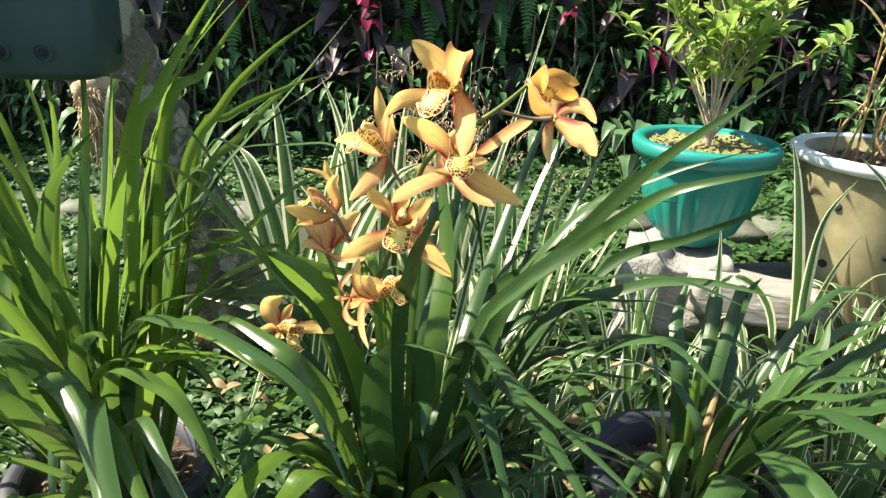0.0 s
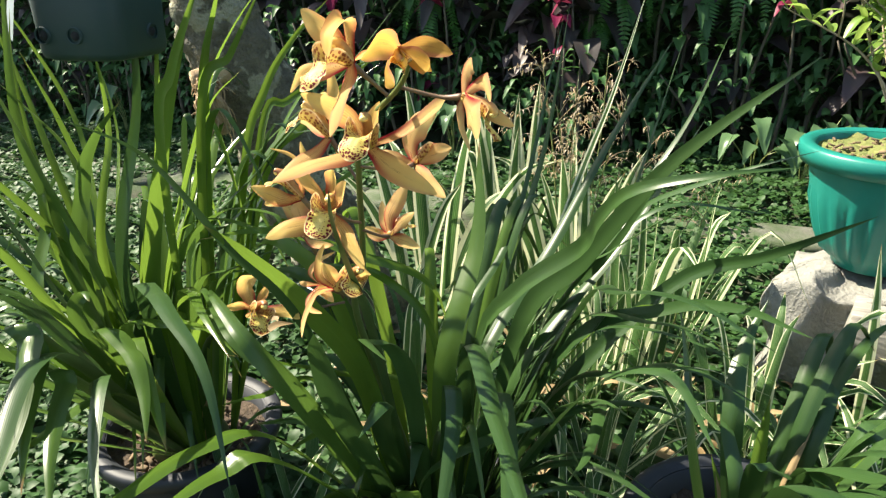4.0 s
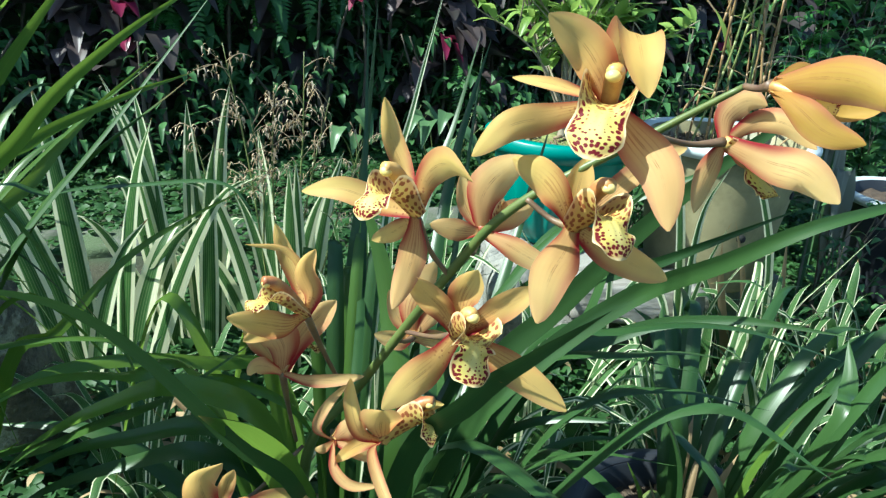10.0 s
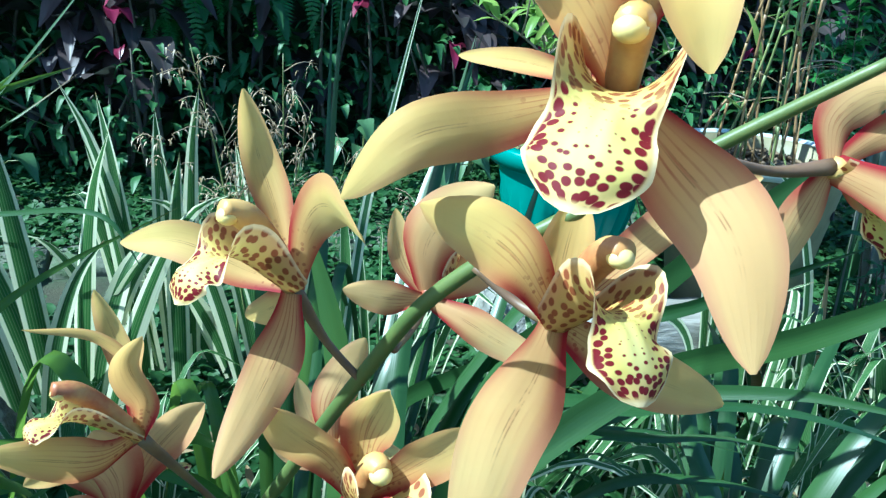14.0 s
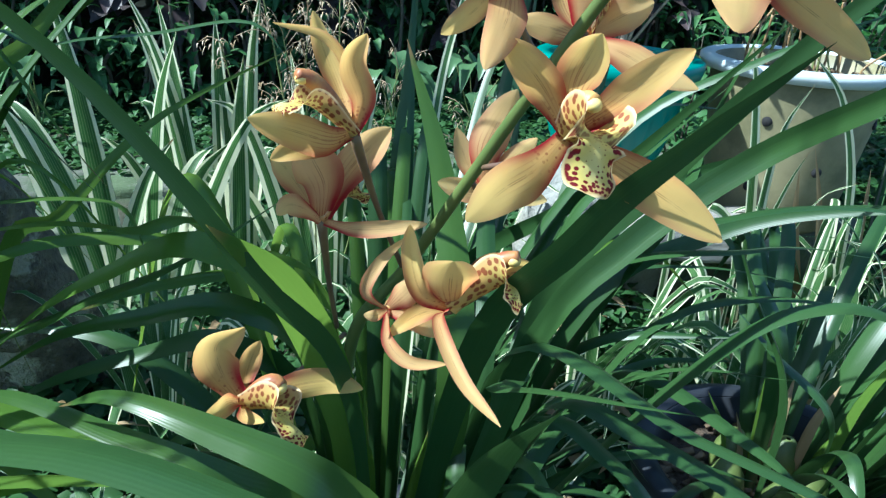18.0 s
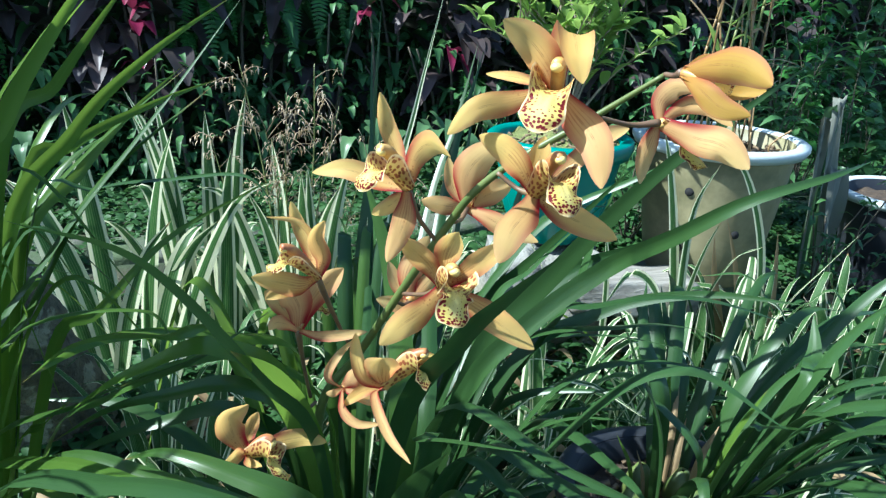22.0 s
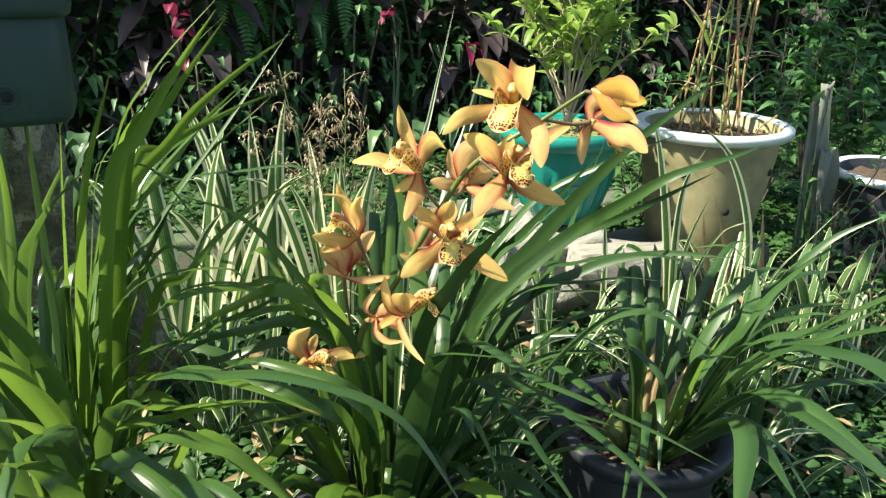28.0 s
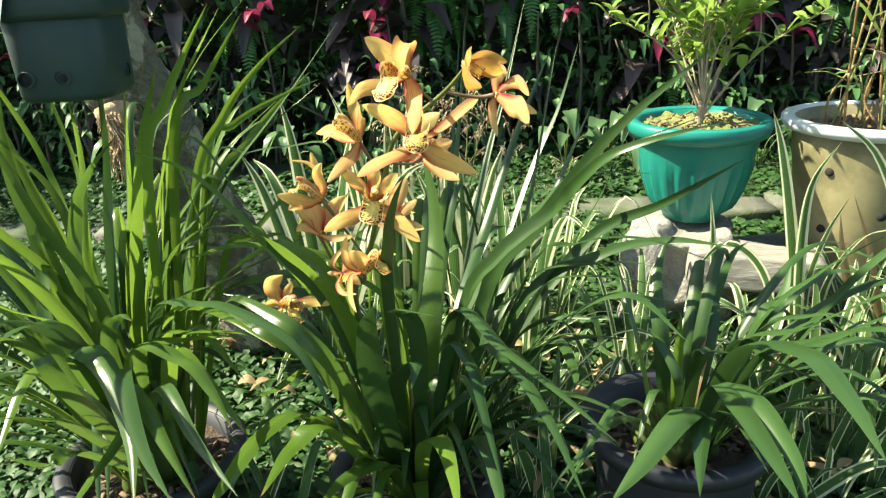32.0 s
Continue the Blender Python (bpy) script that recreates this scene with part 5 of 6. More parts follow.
blossom((-0.0179, 0.5538, 0.4792), (-0.0095, 0.5697, 0.4875), (-0.0051, 0.5718, 0.4806), (-0.0320, 0.5340, 0.4900), (-0.2349, -0.8545, 0.4633), tepal_pink, 0.0174, [(S, 0.0182, -0.40, [(-0.0189, 0.5553, 0.4950), (-0.0131, 0.5574, 0.5077), (-0.0044, 0.5604, 0.5205)]), (P, 0.0100, 0.30, [(-0.0246, 0.5608, 0.4893), (-0.0285, 0.5663, 0.5034)]), (P, 0.0106, -0.30, [(-0.0075, 0.5527, 0.4918), (0.0039, 0.5537, 0.5012)]), (S, 0.0117, 0.30, [(-0.0270, 0.5517, 0.4796), (-0.0395, 0.5545, 0.4837)]), (S, 0.0117, 0.30, [(-0.0063, 0.5538, 0.4767), (0.0096, 0.5493, 0.4739)])])

# ---- stone and plank ----
bm = bmesh.new()
rough_box(bm, (0.20, 0.20, 0.21), pose(0.48, 1.29, 0.095, 0, 0, -12), 22, 0.030, 14.0, 2.0)
solo("stone_block", bm, stone_mat, (0.43, 1.27, 0.0), "rough pitted grey-brown stone block lying on the soil", "stone")
bm = bmesh.new()
rough_box(bm, (0.22, 0.12, 0.06), pose(0.575, 1.145, 0.165, -4, 2, -13), 10, 0.012, 9.0, 5.0)
solo("wooden_plank", bm, weathered_wood, (0.585, 1.145, 0.13), "weathered silver-grey wooden plank carrying pots", "plank")

# support added under the cream pot; its dark coat carries the gap's shade
bm = bmesh.new()
rough_box(bm, (0.40, 0.24, 0.16), pose(0.76, 1.27, 0.060, 0, 0, 6), 8, 0.02, 9.0, 8.0)
solo("stone_block", bm, mossy_stone, (0.80, 1.27, 0.0), "flat support block added under the cream pot and plank, coloured dark for shade", "stone")

# ---- striped clumps ----
clump_rng = random.Random(21)


def striped_clump(cx, cy, count, height, spread, width, lean=0.0, label="clump of cream and green striped strap leaves"):
    z = ground_z(cx, cy)
    t = thing("striped_plant", (cx, cy, z), label, "plant", "striped plants")
    for i in range(count):
        a = clump_rng.uniform(0, 6.283)
        r = abs(clump_rng.gauss(0.55, 0.35))
        h = height * clump_rng.uniform(0.55, 1.1)
        reach = spread * r
        bx, by = cx + 0.03 * math.cos(a) + clump_rng.gauss(0, 0.035), cy + 0.03 * math.sin(a) + clump_rng.gauss(0, 0.035)
        ex, ey = bx + reach * math.cos(a) + lean, by + reach * math.sin(a)
        sag = clump_rng.uniform(0.55, 1.0) if r > 0.5 else 1.0
        pts = [(bx, by, z), (bx + (ex - bx) * 0.25, by + (ey - by) * 0.25, z + h * 0.5), (bx + (ex - bx) * 0.6, by + (ey - by) * 0.6, z + h * 0.9), (ex, ey, z + h * sag)]
        bm = bmesh.new()
        ribbon(bm, pts, width * clump_rng.uniform(0.7, 1.2), strap_width, fold=0.3, n=12, cross=4, twist=clump_rng.uniform(-0.8, 0.8))
        part("leaf", bm, striped_green if clump_rng.random() < 0.75 else striped_leaf, t)
    return t


def striped_fan(cx, cy, count, height, spread, width):
    """A clump whose stiff pointed leaves stand in a fan."""
    z = ground_z(cx, cy)
    t = thing("striped_plant", (cx, cy, z), "fan of stiff pointed leaves striped cream and green", "plant", "striped plants")
    for i in range(count):
        tilt = clump_rng.uniform(-1, 1)
        h = height * (1.0 - 0.30 * tilt * tilt) * clump_rng.uniform(0.62, 1.08)
        bx, by = cx + 0.05 * tilt + clump_rng.gauss(0, 0.015), cy + clump_rng.gauss(0, 0.04)
        ex, ey = bx + spread * tilt * clump_rng.uniform(0.5, 1.2), by + clump_rng.gauss(0, 0.06)
        droop = clump_rng.uniform(0.75, 0.95) if abs(tilt) > 0.7 else 1.0
        b = clump_rng.uniform(-0.75, 0.75)
        bm = bmesh.new()
        ribbon(bm, [(bx, by, z - 0.01), (bx + (ex - bx) * 0.28, by + (ey - by) * 0.3, z + h * 0.45), (bx + (ex - bx) * 0.62, by + (ey - by) * 0.6, z + h * 0.80), (ex, ey, z + h * droop)], width * clump_rng.uniform(0.75, 1.15), lance_width, fold=0.28, n=14, cross=4, side=(math.cos(b), math.sin(b), 0), twist=clump_rng.uniform(-0.3, 0.3))
        part("leaf", bm, striped_leaf, t)
    return t


for cx, cy, n, h, sp, w in ((-0.27, 1.36, 10, 0.47, 0.24, 0.040), (-0.12, 1.42, 11, 0.52, 0.18, 0.038), (0.03, 1.36, 10, 0.46, 0.22, 0.033)):
    striped_fan(cx, cy, n, h, sp, w)
for cx, cy, n, h, sp, w in ((0.16, 1.20, 20, 0.34, 0.22, 0.020), (0.10, 1.05, 26, 0.24, 0.24, 0.016), (0.33, 0.98, 30, 0.22, 0.24, 0.016), (0.50, 0.86, 20, 0.22, 0.24, 0.017), (0.66, 0.95, 22, 0.24, 0.24, 0.018), (0.82, 0.86, 19, 0.26, 0.24, 0.019), (-0.10, 0.95, 20, 0.18, 0.2, 0.015), (0.12, 0.86, 20, 0.16, 0.2, 0.014), (0.13, 0.70, 14, 0.15, 0.18, 0.014), (-0.20, 0.62, 14, 0.15, 0.18, 0.015), (0.47, 0.70, 20, 0.17, 0.2, 0.015), (0.60, 0.76, 22, 0.20, 0.22, 0.016), (0.78, 1.02, 20, 0.22, 0.22, 0.016), (-0.20, 1.02, 18, 0.22, 0.2, 0.016), (0.96, 0.98, 18, 0.22, 0.22, 0.016)):
    striped_clump(cx, cy, n, h, sp, w)

# long striped leaves before the cream pot
tall_striped = thing("striped_plant", (0.68, 1.08, 0.0), "tall cream and green striped strap leaves before the cream pot", "plant", "striped plants")
for w, pts in ((0.026, [(0.63, 1.06, 0.0), (0.615, 1.06, 0.162), (0.592, 1.06, 0.294), (0.566, 1.06, 0.405), (0.545, 1.06, 0.47)]), (0.024, [(0.64, 1.05, 0.0), (0.622, 1.05, 0.139), (0.613, 1.05, 0.26), (0.619, 1.05, 0.352), (0.656, 1.05, 0.417)]), (0.024, [(0.83, 1.05, 0.0), (0.814, 1.06, 0.09), (0.783, 1.06, 0.255), (0.723, 1.06, 0.385), (0.653, 1.06, 0.450)]), (0.016, [(0.64, 1.04, 0.0), (0.636, 1.05, 0.091), (0.640, 1.06, 0.170), (0.660, 1.06, 0.256), (0.689, 1.06, 0.318)]), (0.020, [(0.66, 1.05, 0.0), (0.659, 1.05, 0.111), (0.667, 1.04, 0.190), (0.702, 1.03, 0.257), (0.762, 1.03, 0.273)]), (0.022, [(0.81, 1.05, 0.0), (0.860, 1.06, 0.12), (0.946, 1.06, 0.204), (1.04, 1.06, 0.286)]), (0.016, [(0.60, 1.05, 0.0), (0.54, 1.0, 0.20), (0.46, 0.97, 0.28), (0.40, 0.95, 0.24)]), (0.018, [(0.48, 1.06, 0.0), (0.47, 1.05, 0.20), (0.455, 1.05, 0.34)])):
    bm = bmesh.new()
    ribbon(bm, pts, w, strap_width, fold=0.25, n=18, cross=4, side=(1, 0.3, 0.1), twist=clump_rng.uniform(-0.4, 0.4))
    part("leaf", bm, striped_leaf, tall_striped)
for w, pts in ((0.024, [(0.75, 1.06, 0.0), (0.736, 1.06, 0.076), (0.694, 1.06, 0.209), (0.678, 1.06, 0.291)]), (0.020, [(0.80, 1.06, 0.0), (0.782, 1.06, 0.058), (0.739, 1.06, 0.215), (0.696, 1.06, 0.321)]), (0.020, [(0.855, 1.06, 0.0), (0.845, 1.06, 0.085), (0.829, 1.06, 0.205), (0.815, 1.06, 0.285)]), (0.016, [(0.98, 1.0, 0.0), (1.0, 1.0, 0.12), (1.03, 1.0, 0.20)])):
    bm = bmesh.new()
    ribbon(bm, pts, w, lance_width, fold=0.3, n=14, cross=4, side=(1, 0.2, 0), twist=0.4)
    part("dry_leaf", bm, dry_leaf, tall_striped, "withered tan leaf")

# ---- tree with the hanging planter ----
tree = thing("garden_tree", (-0.30, 1.24, 0.0), "leaning garden tree with mottled pitted grey bark", "tree")
bm = bmesh.new()
tube(bm, [(-0.35, 1.26, -0.05), (-0.40, 1.14, 0.22), (-0.44, 1.03, 0.47), (-0.465, 0.97, 0.66), (-0.50, 0.95, 1.1), (-0.50, 1.0, 1.7), (-0.42, 1.1, 2.4)], [0.084, 0.070, 0.064, 0.062, 0.058, 0.050, 0.040], 36, 220)
for v in bm.verts:
    v.co += Vector((1, 1, 0)) * (0.012 * noise.noise(v.co * 11.0) + 0.008 * noise.noise(v.co * 34.0) + 0.005 * noise.noise(v.co * 70.0))
part("trunk", bm, bark_mat, tree)
for bx, by, bz, ex, ey, ez in ((-0.50, 0.95, 1.15, -0.34, 0.58, 1.32), (-0.48, 1.02, 1.8, -0.6, 2.3, 2.75), (-0.45, 1.05, 2.1, 0.2, 1.7, 2.8), (-0.45, 1.08, 2.3, -0.6, 1.9, 2.9), (-0.42, 1.1, 2.4, -0.2, 1.2, 3.1)):
    bm = bmesh.new()
    tube(bm, [(bx, by, bz), ((bx + ex) / 2, (by + ey) / 2, (bz + ez) / 2 + 0.08), (ex, ey, ez)], [0.032, 0.024, 0.014], 10, 12)
    part("limb", bm, bark_mat, tree)

crown_rng = random.Random(77)
bm = bmesh.new()
for cx, cy, cz in ((-0.6, 2.3, 2.8), (0.2, 1.7, 2.85), (-0.6, 1.95, 2.95), (-0.2, 1.2, 3.15), (-0.2, 1.9, 3.0), (-0.1, 1.6, 3.2)):
    for i in range(230):
        d = Vector((crown_rng.gauss(0, 1), crown_rng.gauss(0, 1), crown_rng.gauss(0, 0.7))) * 0.20
        a = crown_rng.uniform(0, 6.283)
        p = Vector((cx, cy, cz)) + d
        q = p + Vector((math.cos(a), math.sin(a), crown_rng.uniform(-0.7, 0.3))) * crown_rng.uniform(0.06, 0.11)
        ribbon(bm, [p, p.lerp(q, 0.5) + Vector((0, 0, 0.008)), q], crown_rng.uniform(0.025, 0.045), oval_width, n=4, cross=2)
part("crown", bm, dark_leaf, tree, "loose green leaves")

# out-of-view tree, added only to cast shade over the ground at left
shade_tree = thing("garden_tree", (-4.6, 3.1, 0.0), "unseen leafy tree added to shade the ground at left", "tree")
bm = bmesh.new()
tube(bm, [(-4.6, 3.1, -0.05), (-4.58, 3.1, 1.0), (-4.55, 3.1, 1.9), (-4.5, 3.1, 2.6)], [0.10, 0.08, 0.06, 0.03], 14, 24)
part("trunk", bm, bark_mat, shade_tree)
for ex, ey, ez in ((-5.0, 2.6, 2.6), (-4.1, 2.7, 2.6), (-4.2, 3.6, 2.7), (-4.9, 3.7, 2.8)):
    bm = bmesh.new()
    tube(bm, [(-4.56, 3.1, 1.7), ((-4.55 + ex) / 2, (3.1 + ey) / 2, 2.3), (ex, ey, ez)], [0.04, 0.028, 0.012], 8, 12)
    part("limb", bm, bark_mat, shade_tree)
bm = bmesh.new()
for i in range(46):
    c = Vector((crown_rng.uniform(-5.3, -3.9), crown_rng.uniform(2.2, 4.0), crown_rng.uniform(2.2, 3.0)))
    for j in range(46):
        a = crown_rng.uniform(0, 6.283)
        p = c + Vector((crown_rng.gauss(0, 1), crown_rng.gauss(0, 0.8), crown_rng.gauss(0, 0.6))) * 0.13
        q = p + Vector((math.cos(a), math.sin(a), crown_rng.uniform(-0.7, 0.3))) * crown_rng.uniform(0.07, 0.13)
        ribbon(bm, [p, p.lerp(q, 0.5) + Vector((0, 0, 0.01)), q], crown_rng.uniform(0.03, 0.055), oval_width, n=4, cross=2)
part("crown", bm, dark_leaf, shade_tree, "loose green leaves")

# hanging planter
planter = thing("hanging_planter", (-0.318, 0.607, 0.604), "dark green plastic planter with drainage holes hanging from a limb", "planter")


def squircle(bm, rows, seg=48):
    rings = []
    for half, z, rnd in rows:
        ring = []
        for j in range(seg):
            t = 2 * math.pi * j / seg
            c, q = math.cos(t), math.sin(t)
            r = half / (abs(c) ** rnd + abs(q) ** rnd) ** (1 / rnd)
            a = radians(6)
            ring.append(bm.verts.new((-0.318 + r * (c * math.cos(a) - q * math.sin(a)), 0.607 + r * (c * math.sin(a) + q * math.cos(a)), z)))
        rings.append(ring)
    for r0, r1 in zip(rings, rings[1:]):
        for j in range(seg):
            bm.faces.new((r0[j], r0[(j + 1) % seg], r1[(j + 1) % seg], r1[j]))
    return bm


part("pot_body", squircle(bmesh.new(), [(0.002, 0.604, 4), (0.036, 0.604, 5), (0.0405, 0.606, 6), (0.0425, 0.611, 6), (0.0440, 0.679, 6), (0.0430, 0.681, 6), (0.040, 0.676, 6), (0.037, 0.612, 5), (0.002, 0.610, 4)], 72), green_plastic, planter)
part("pot_rim", squircle(bmesh.new(), [(0.0435, 0.676, 6), (0.0485, 0.677, 6), (0.0500, 0.682, 6), (0.0510, 0.716, 6), (0.0480, 0.717, 6), (0.0445, 0.676, 6)], 72), green_plastic, planter)
fa = radians(6)
fx, fy = Vector((math.cos(fa), math.sin(fa), 0)), Vector((-math.sin(fa), math.cos(fa), 0))
mid_p = Vector((-0.318, 0.607, 0.626))
# each hole is a flat disc, its shaded inside put into the colour
for hb, n in ((mid_p + fx * 0.004 - fy * 0.0428, -fy), (mid_p + fx * 0.0428 + fy * 0.010, fx), (mid_p - fx * 0.028 - fy * 0.0428, -fy)):
    for name, r0, r1, mt in (("hole_lip", 0.0062, 0.0080, green_plastic), ("drain_hole", 0.0002, 0.0064, hole_mat)):
        bm = bmesh.new()
        side_v = Vector((0, 0, 1)).cross(n)
        ring0, ring1, ring2 = [], [], []
        for j in range(24):
            t = 2 * math.pi * j / 24
            off = side_v * math.cos(t) + Vector((0, 0, 1)) * math.sin(t)
            ring0.append(bm.verts.new(hb + off * r1 - n * 0.004))
            ring1.append(bm.verts.new(hb + off * (r0 + r1) * 0.5 + n * (0.0022 if name == "hole_lip" else 0.0012)))
            ring2.append(bm.verts.new(hb + off * r0 + n * (0.0014 if name == "hole_lip" else 0.0012)))
        for q0, q1 in ((ring0, ring1), (ring1, ring2)):
            for j in range(24):
                bm.faces.new((q0[j], q0[(j + 1) % 24], q1[(j + 1) % 24], q1[j]))
        part(name, bm, mt, planter)
for dx, dy in ((-0.045, 0.0), (0.045, 0.0), (0.0, 0.045)):
    bm = bmesh.new()
    tube(bm, [(-0.318 + dx, 0.607 + dy, 0.705), (-0.33 + dx * 0.5, 0.60 + dy * 0.5, 1.0), (-0.345, 0.585, 1.31)], [0.0012, 0.0012, 0.0012], 6, 8)
    part("hanging_wire", bm, wire_mat, planter)
bm = bmesh.new()
ribbon(bm, [(-0.345, 0.5625, 0.6775), (-0.336, 0.5632, 0.6772), (-0.327, 0.5640, 0.6775)], 0.003, lambda q: 1.0, fold=0.05, n=4, cross=2, side=(0, -0.4, 1))
part("scuff_strip", bm, pale_plastic, planter, "short pale strip on the rim")
# a broken stub with hanging root fibre on the trunk
bm = bmesh.new()
coir_rng = random.Random(3)
tube(bm, [(-0.425, 0.985, 0.545), (-0.440, 0.945, 0.540), (-0.462, 0.905, 0.535)], [0.020, 0.017, 0.011], 10, 8)
for i in range(200):
    a = coir_rng.uniform(0, 6.283)
    p = Vector((-0.447 + 0.022 * math.cos(a) * coir_rng.random(), 0.915 + 0.016 * math.sin(a), 0.530 + coir_rng.uniform(-0.05, 0.010)))
    q = p + Vector((coir_rng.uniform(-0.012, 0.020), coir_rng.uniform(-0.01, 0.01), coir_rng.uniform(-0.050, -0.005)))
    tube(bm, [p, (p + q) / 2 + Vector((coir_rng.uniform(-0.006, 0.006), 0, 0.004)), q], [0.0016, 0.0013, 0.0006], 4, 4)
tube(bm, [(-0.452, 0.918, 0.535), (-0.444, 0.918, 0.495), (-0.430, 0.92, 0.455)], [0.014, 0.017, 0.004], 8, 8)
tagged(part("root_tuft", bm, coir_mat, tree), "broken stub with tan hanging root fibre")
bm = bmesh.new()
ribbon(bm, [(-0.335, 0.550, 0.713), (-0.352, 0.550, 0.669), (-0.368, 0.550, 0.624)], 0.012, lambda q: 1.0, fold=0.02, n=6, cross=2, side=(1, -0.3, 0))
solo("plant_tag", bm, pale_plastic, (-0.368, 0.550, 0.624), "narrow pale plastic plant tag hanging by the planter", "tag")

# ---- paved edging ----
edge_rng = random.Random(2)
edging = thing("paving_edge", (0, 1.95, 0), "row of worn grey concrete edging slabs", "paving", kind="structure")
x = -1.9
while x < 2.2:
    w = edge_rng.uniform(0.28, 0.42)
    bm = bmesh.new()
    rough_box(bm, (w - 0.012, 0.15, 0.05), pose(x + w / 2, 1.96 + edge_rng.uniform(-0.02, 0.02), -0.006 + edge_rng.uniform(-0.006, 0.006), 0, 0, edge_rng.uniform(-3, 3)), 4, 0.008, 9.0, x)
    part("slab", bm, mossy_stone, edging)
    x += w

# ---- hedge ----
hedge_rng = random.Random(8)


def leaf_spray(bm, p, direction, length, width, droop=0.3, n=4, shape=oval_width, rng_=hedge_rng):
    d = Vector(direction).normalized()
    tip = Vector(p) + d * length + Vector((0, 0, -droop * length))
    mid = Vector(p) + d * length * 0.5 + Vector((0, 0, droop * length * 0.15))
    side = d.cross(Vector((0, 0, 1)))
    if side.length < 0.1:
        side = Vector((1, 0, 0))
    side = side.normalized() + Vector((0, 0, rng_.uniform(-0.5, 0.5)))
    ribbon(bm, [p, mid, tip], width, shape, fold=0.25, n=n, cross=4 if n >= 6 else 2, side=side)


def broad_shrub(x, y, height, count, size, material, name, label, stems=2, low=0.2, slim=0.36):
    z = ground_z(x, y) + 0.10 * max(0.0, y - 3.0)
    t = thing(name, (x, y, z), label, "shrub", "hedge shrubs")
    for i in range(stems):
        bm = bmesh.new()
        sx = x + hedge_rng.uniform(-0.06, 0.06)
        tube(bm, [(sx, y, z - 0.02), (sx + hedge_rng.uniform(-0.05, 0.05), y, z + height * 0.5), (sx + hedge_rng.uniform(-0.1, 0.1), y + hedge_rng.uniform(-0.1, 0.1), z + height)], [0.008, 0.007, 0.003], 6, 8)
        part("stem", bm, stem_mat, t)
    bm = bmesh.new()
    for i in range(count):
        a = hedge_rng.uniform(0, 6.283)
        h = height * hedge_rng.uniform(low, 1.08)
        r = hedge_rng.uniform(0.0, 0.15)
        p = (x + r * math.cos(a), y + r * math.sin(a), z + h)
        leaf_spray(bm, p, (math.cos(a), math.sin(a) - 0.8, hedge_rng.uniform(-0.5, 0.8)), size * hedge_rng.uniform(0.5, 1.2), size * slim * hedge_rng.uniform(0.8, 1.25), hedge_rng.uniform(0.0, 0.7), n=9)
    part("foliage", bm, material, t)
    return t


x = -3.4
while x < 3.8:
    y = 2.95 + hedge_rng.uniform(-0.15, 0.15)
    pick = hedge_rng.random()
    if pick < 0.42:
        broad_shrub(x, y, hedge_rng.uniform(0.75, 1.15), 64, 0.17, plum_leaf, "plum_leaved_shrub", "shrub with dark plum and grey-green broad leaves", slim=0.46)
    else:
        broad_shrub(x, y, hedge_rng.uniform(0.7, 1.1), 90, 0.11, dark_leaf, "green_shrub", "shrub with fresh green pointed leaves")
    broad_shrub(x + 0.07, y - 0.22, hedge_rng.uniform(0.25, 0.55), 80, 0.065, dark_leaf, "green_shrub", "low shrub with dark green leaves in shade", low=0.05)
    x += hedge_rng.uniform(0.15, 0.21)
for px, pz, n in ((-0.28, 0.52, 3), (-0.27, 0.40, 2), (-0.72, 0.58, 4), (-0.74, 0.29, 2), (0.50, 0.58, 3), (0.81, 0.44, 3), (-0.23, 0.57, 2), (1.20, 0.52, 3), (1.32, 0.44, 2), (-1.2, 0.56, 3), (2.1, 0.42, 3), (-1.7, 0.50, 3)):
    z0 = ground_z(px, 2.75)
    t = thing("pink_leaved_shrub", (px, 2.75, z0), "slender shrub stem topped by magenta pink leaves", "shrub", "hedge shrubs")
    bm = bmesh.new()
    tube(bm, [(px, 2.78, z0 - 0.02), (px + 0.02, 2.76, z0 + pz * 0.5), (px, 2.75, z0 + pz)], [0.007, 0.006, 0.004], 6, 8)
    part("stem", bm, stem_mat, t)
    for i in range(n):
        bm = bmesh.new()
        a = hedge_rng.uniform(-2.8, -0.3)
        leaf_spray(bm, (px, 2.75, z0 + pz + hedge_rng.uniform(-0.05, 0.03)), (math.cos(a), math.sin(a) * 0.8, hedge_rng.uniform(-0.2, 0.8)), hedge_rng.uniform(0.08, 0.13), 0.045, 0.5, n=8)
        part("leaf", bm, pink_leaf, t)


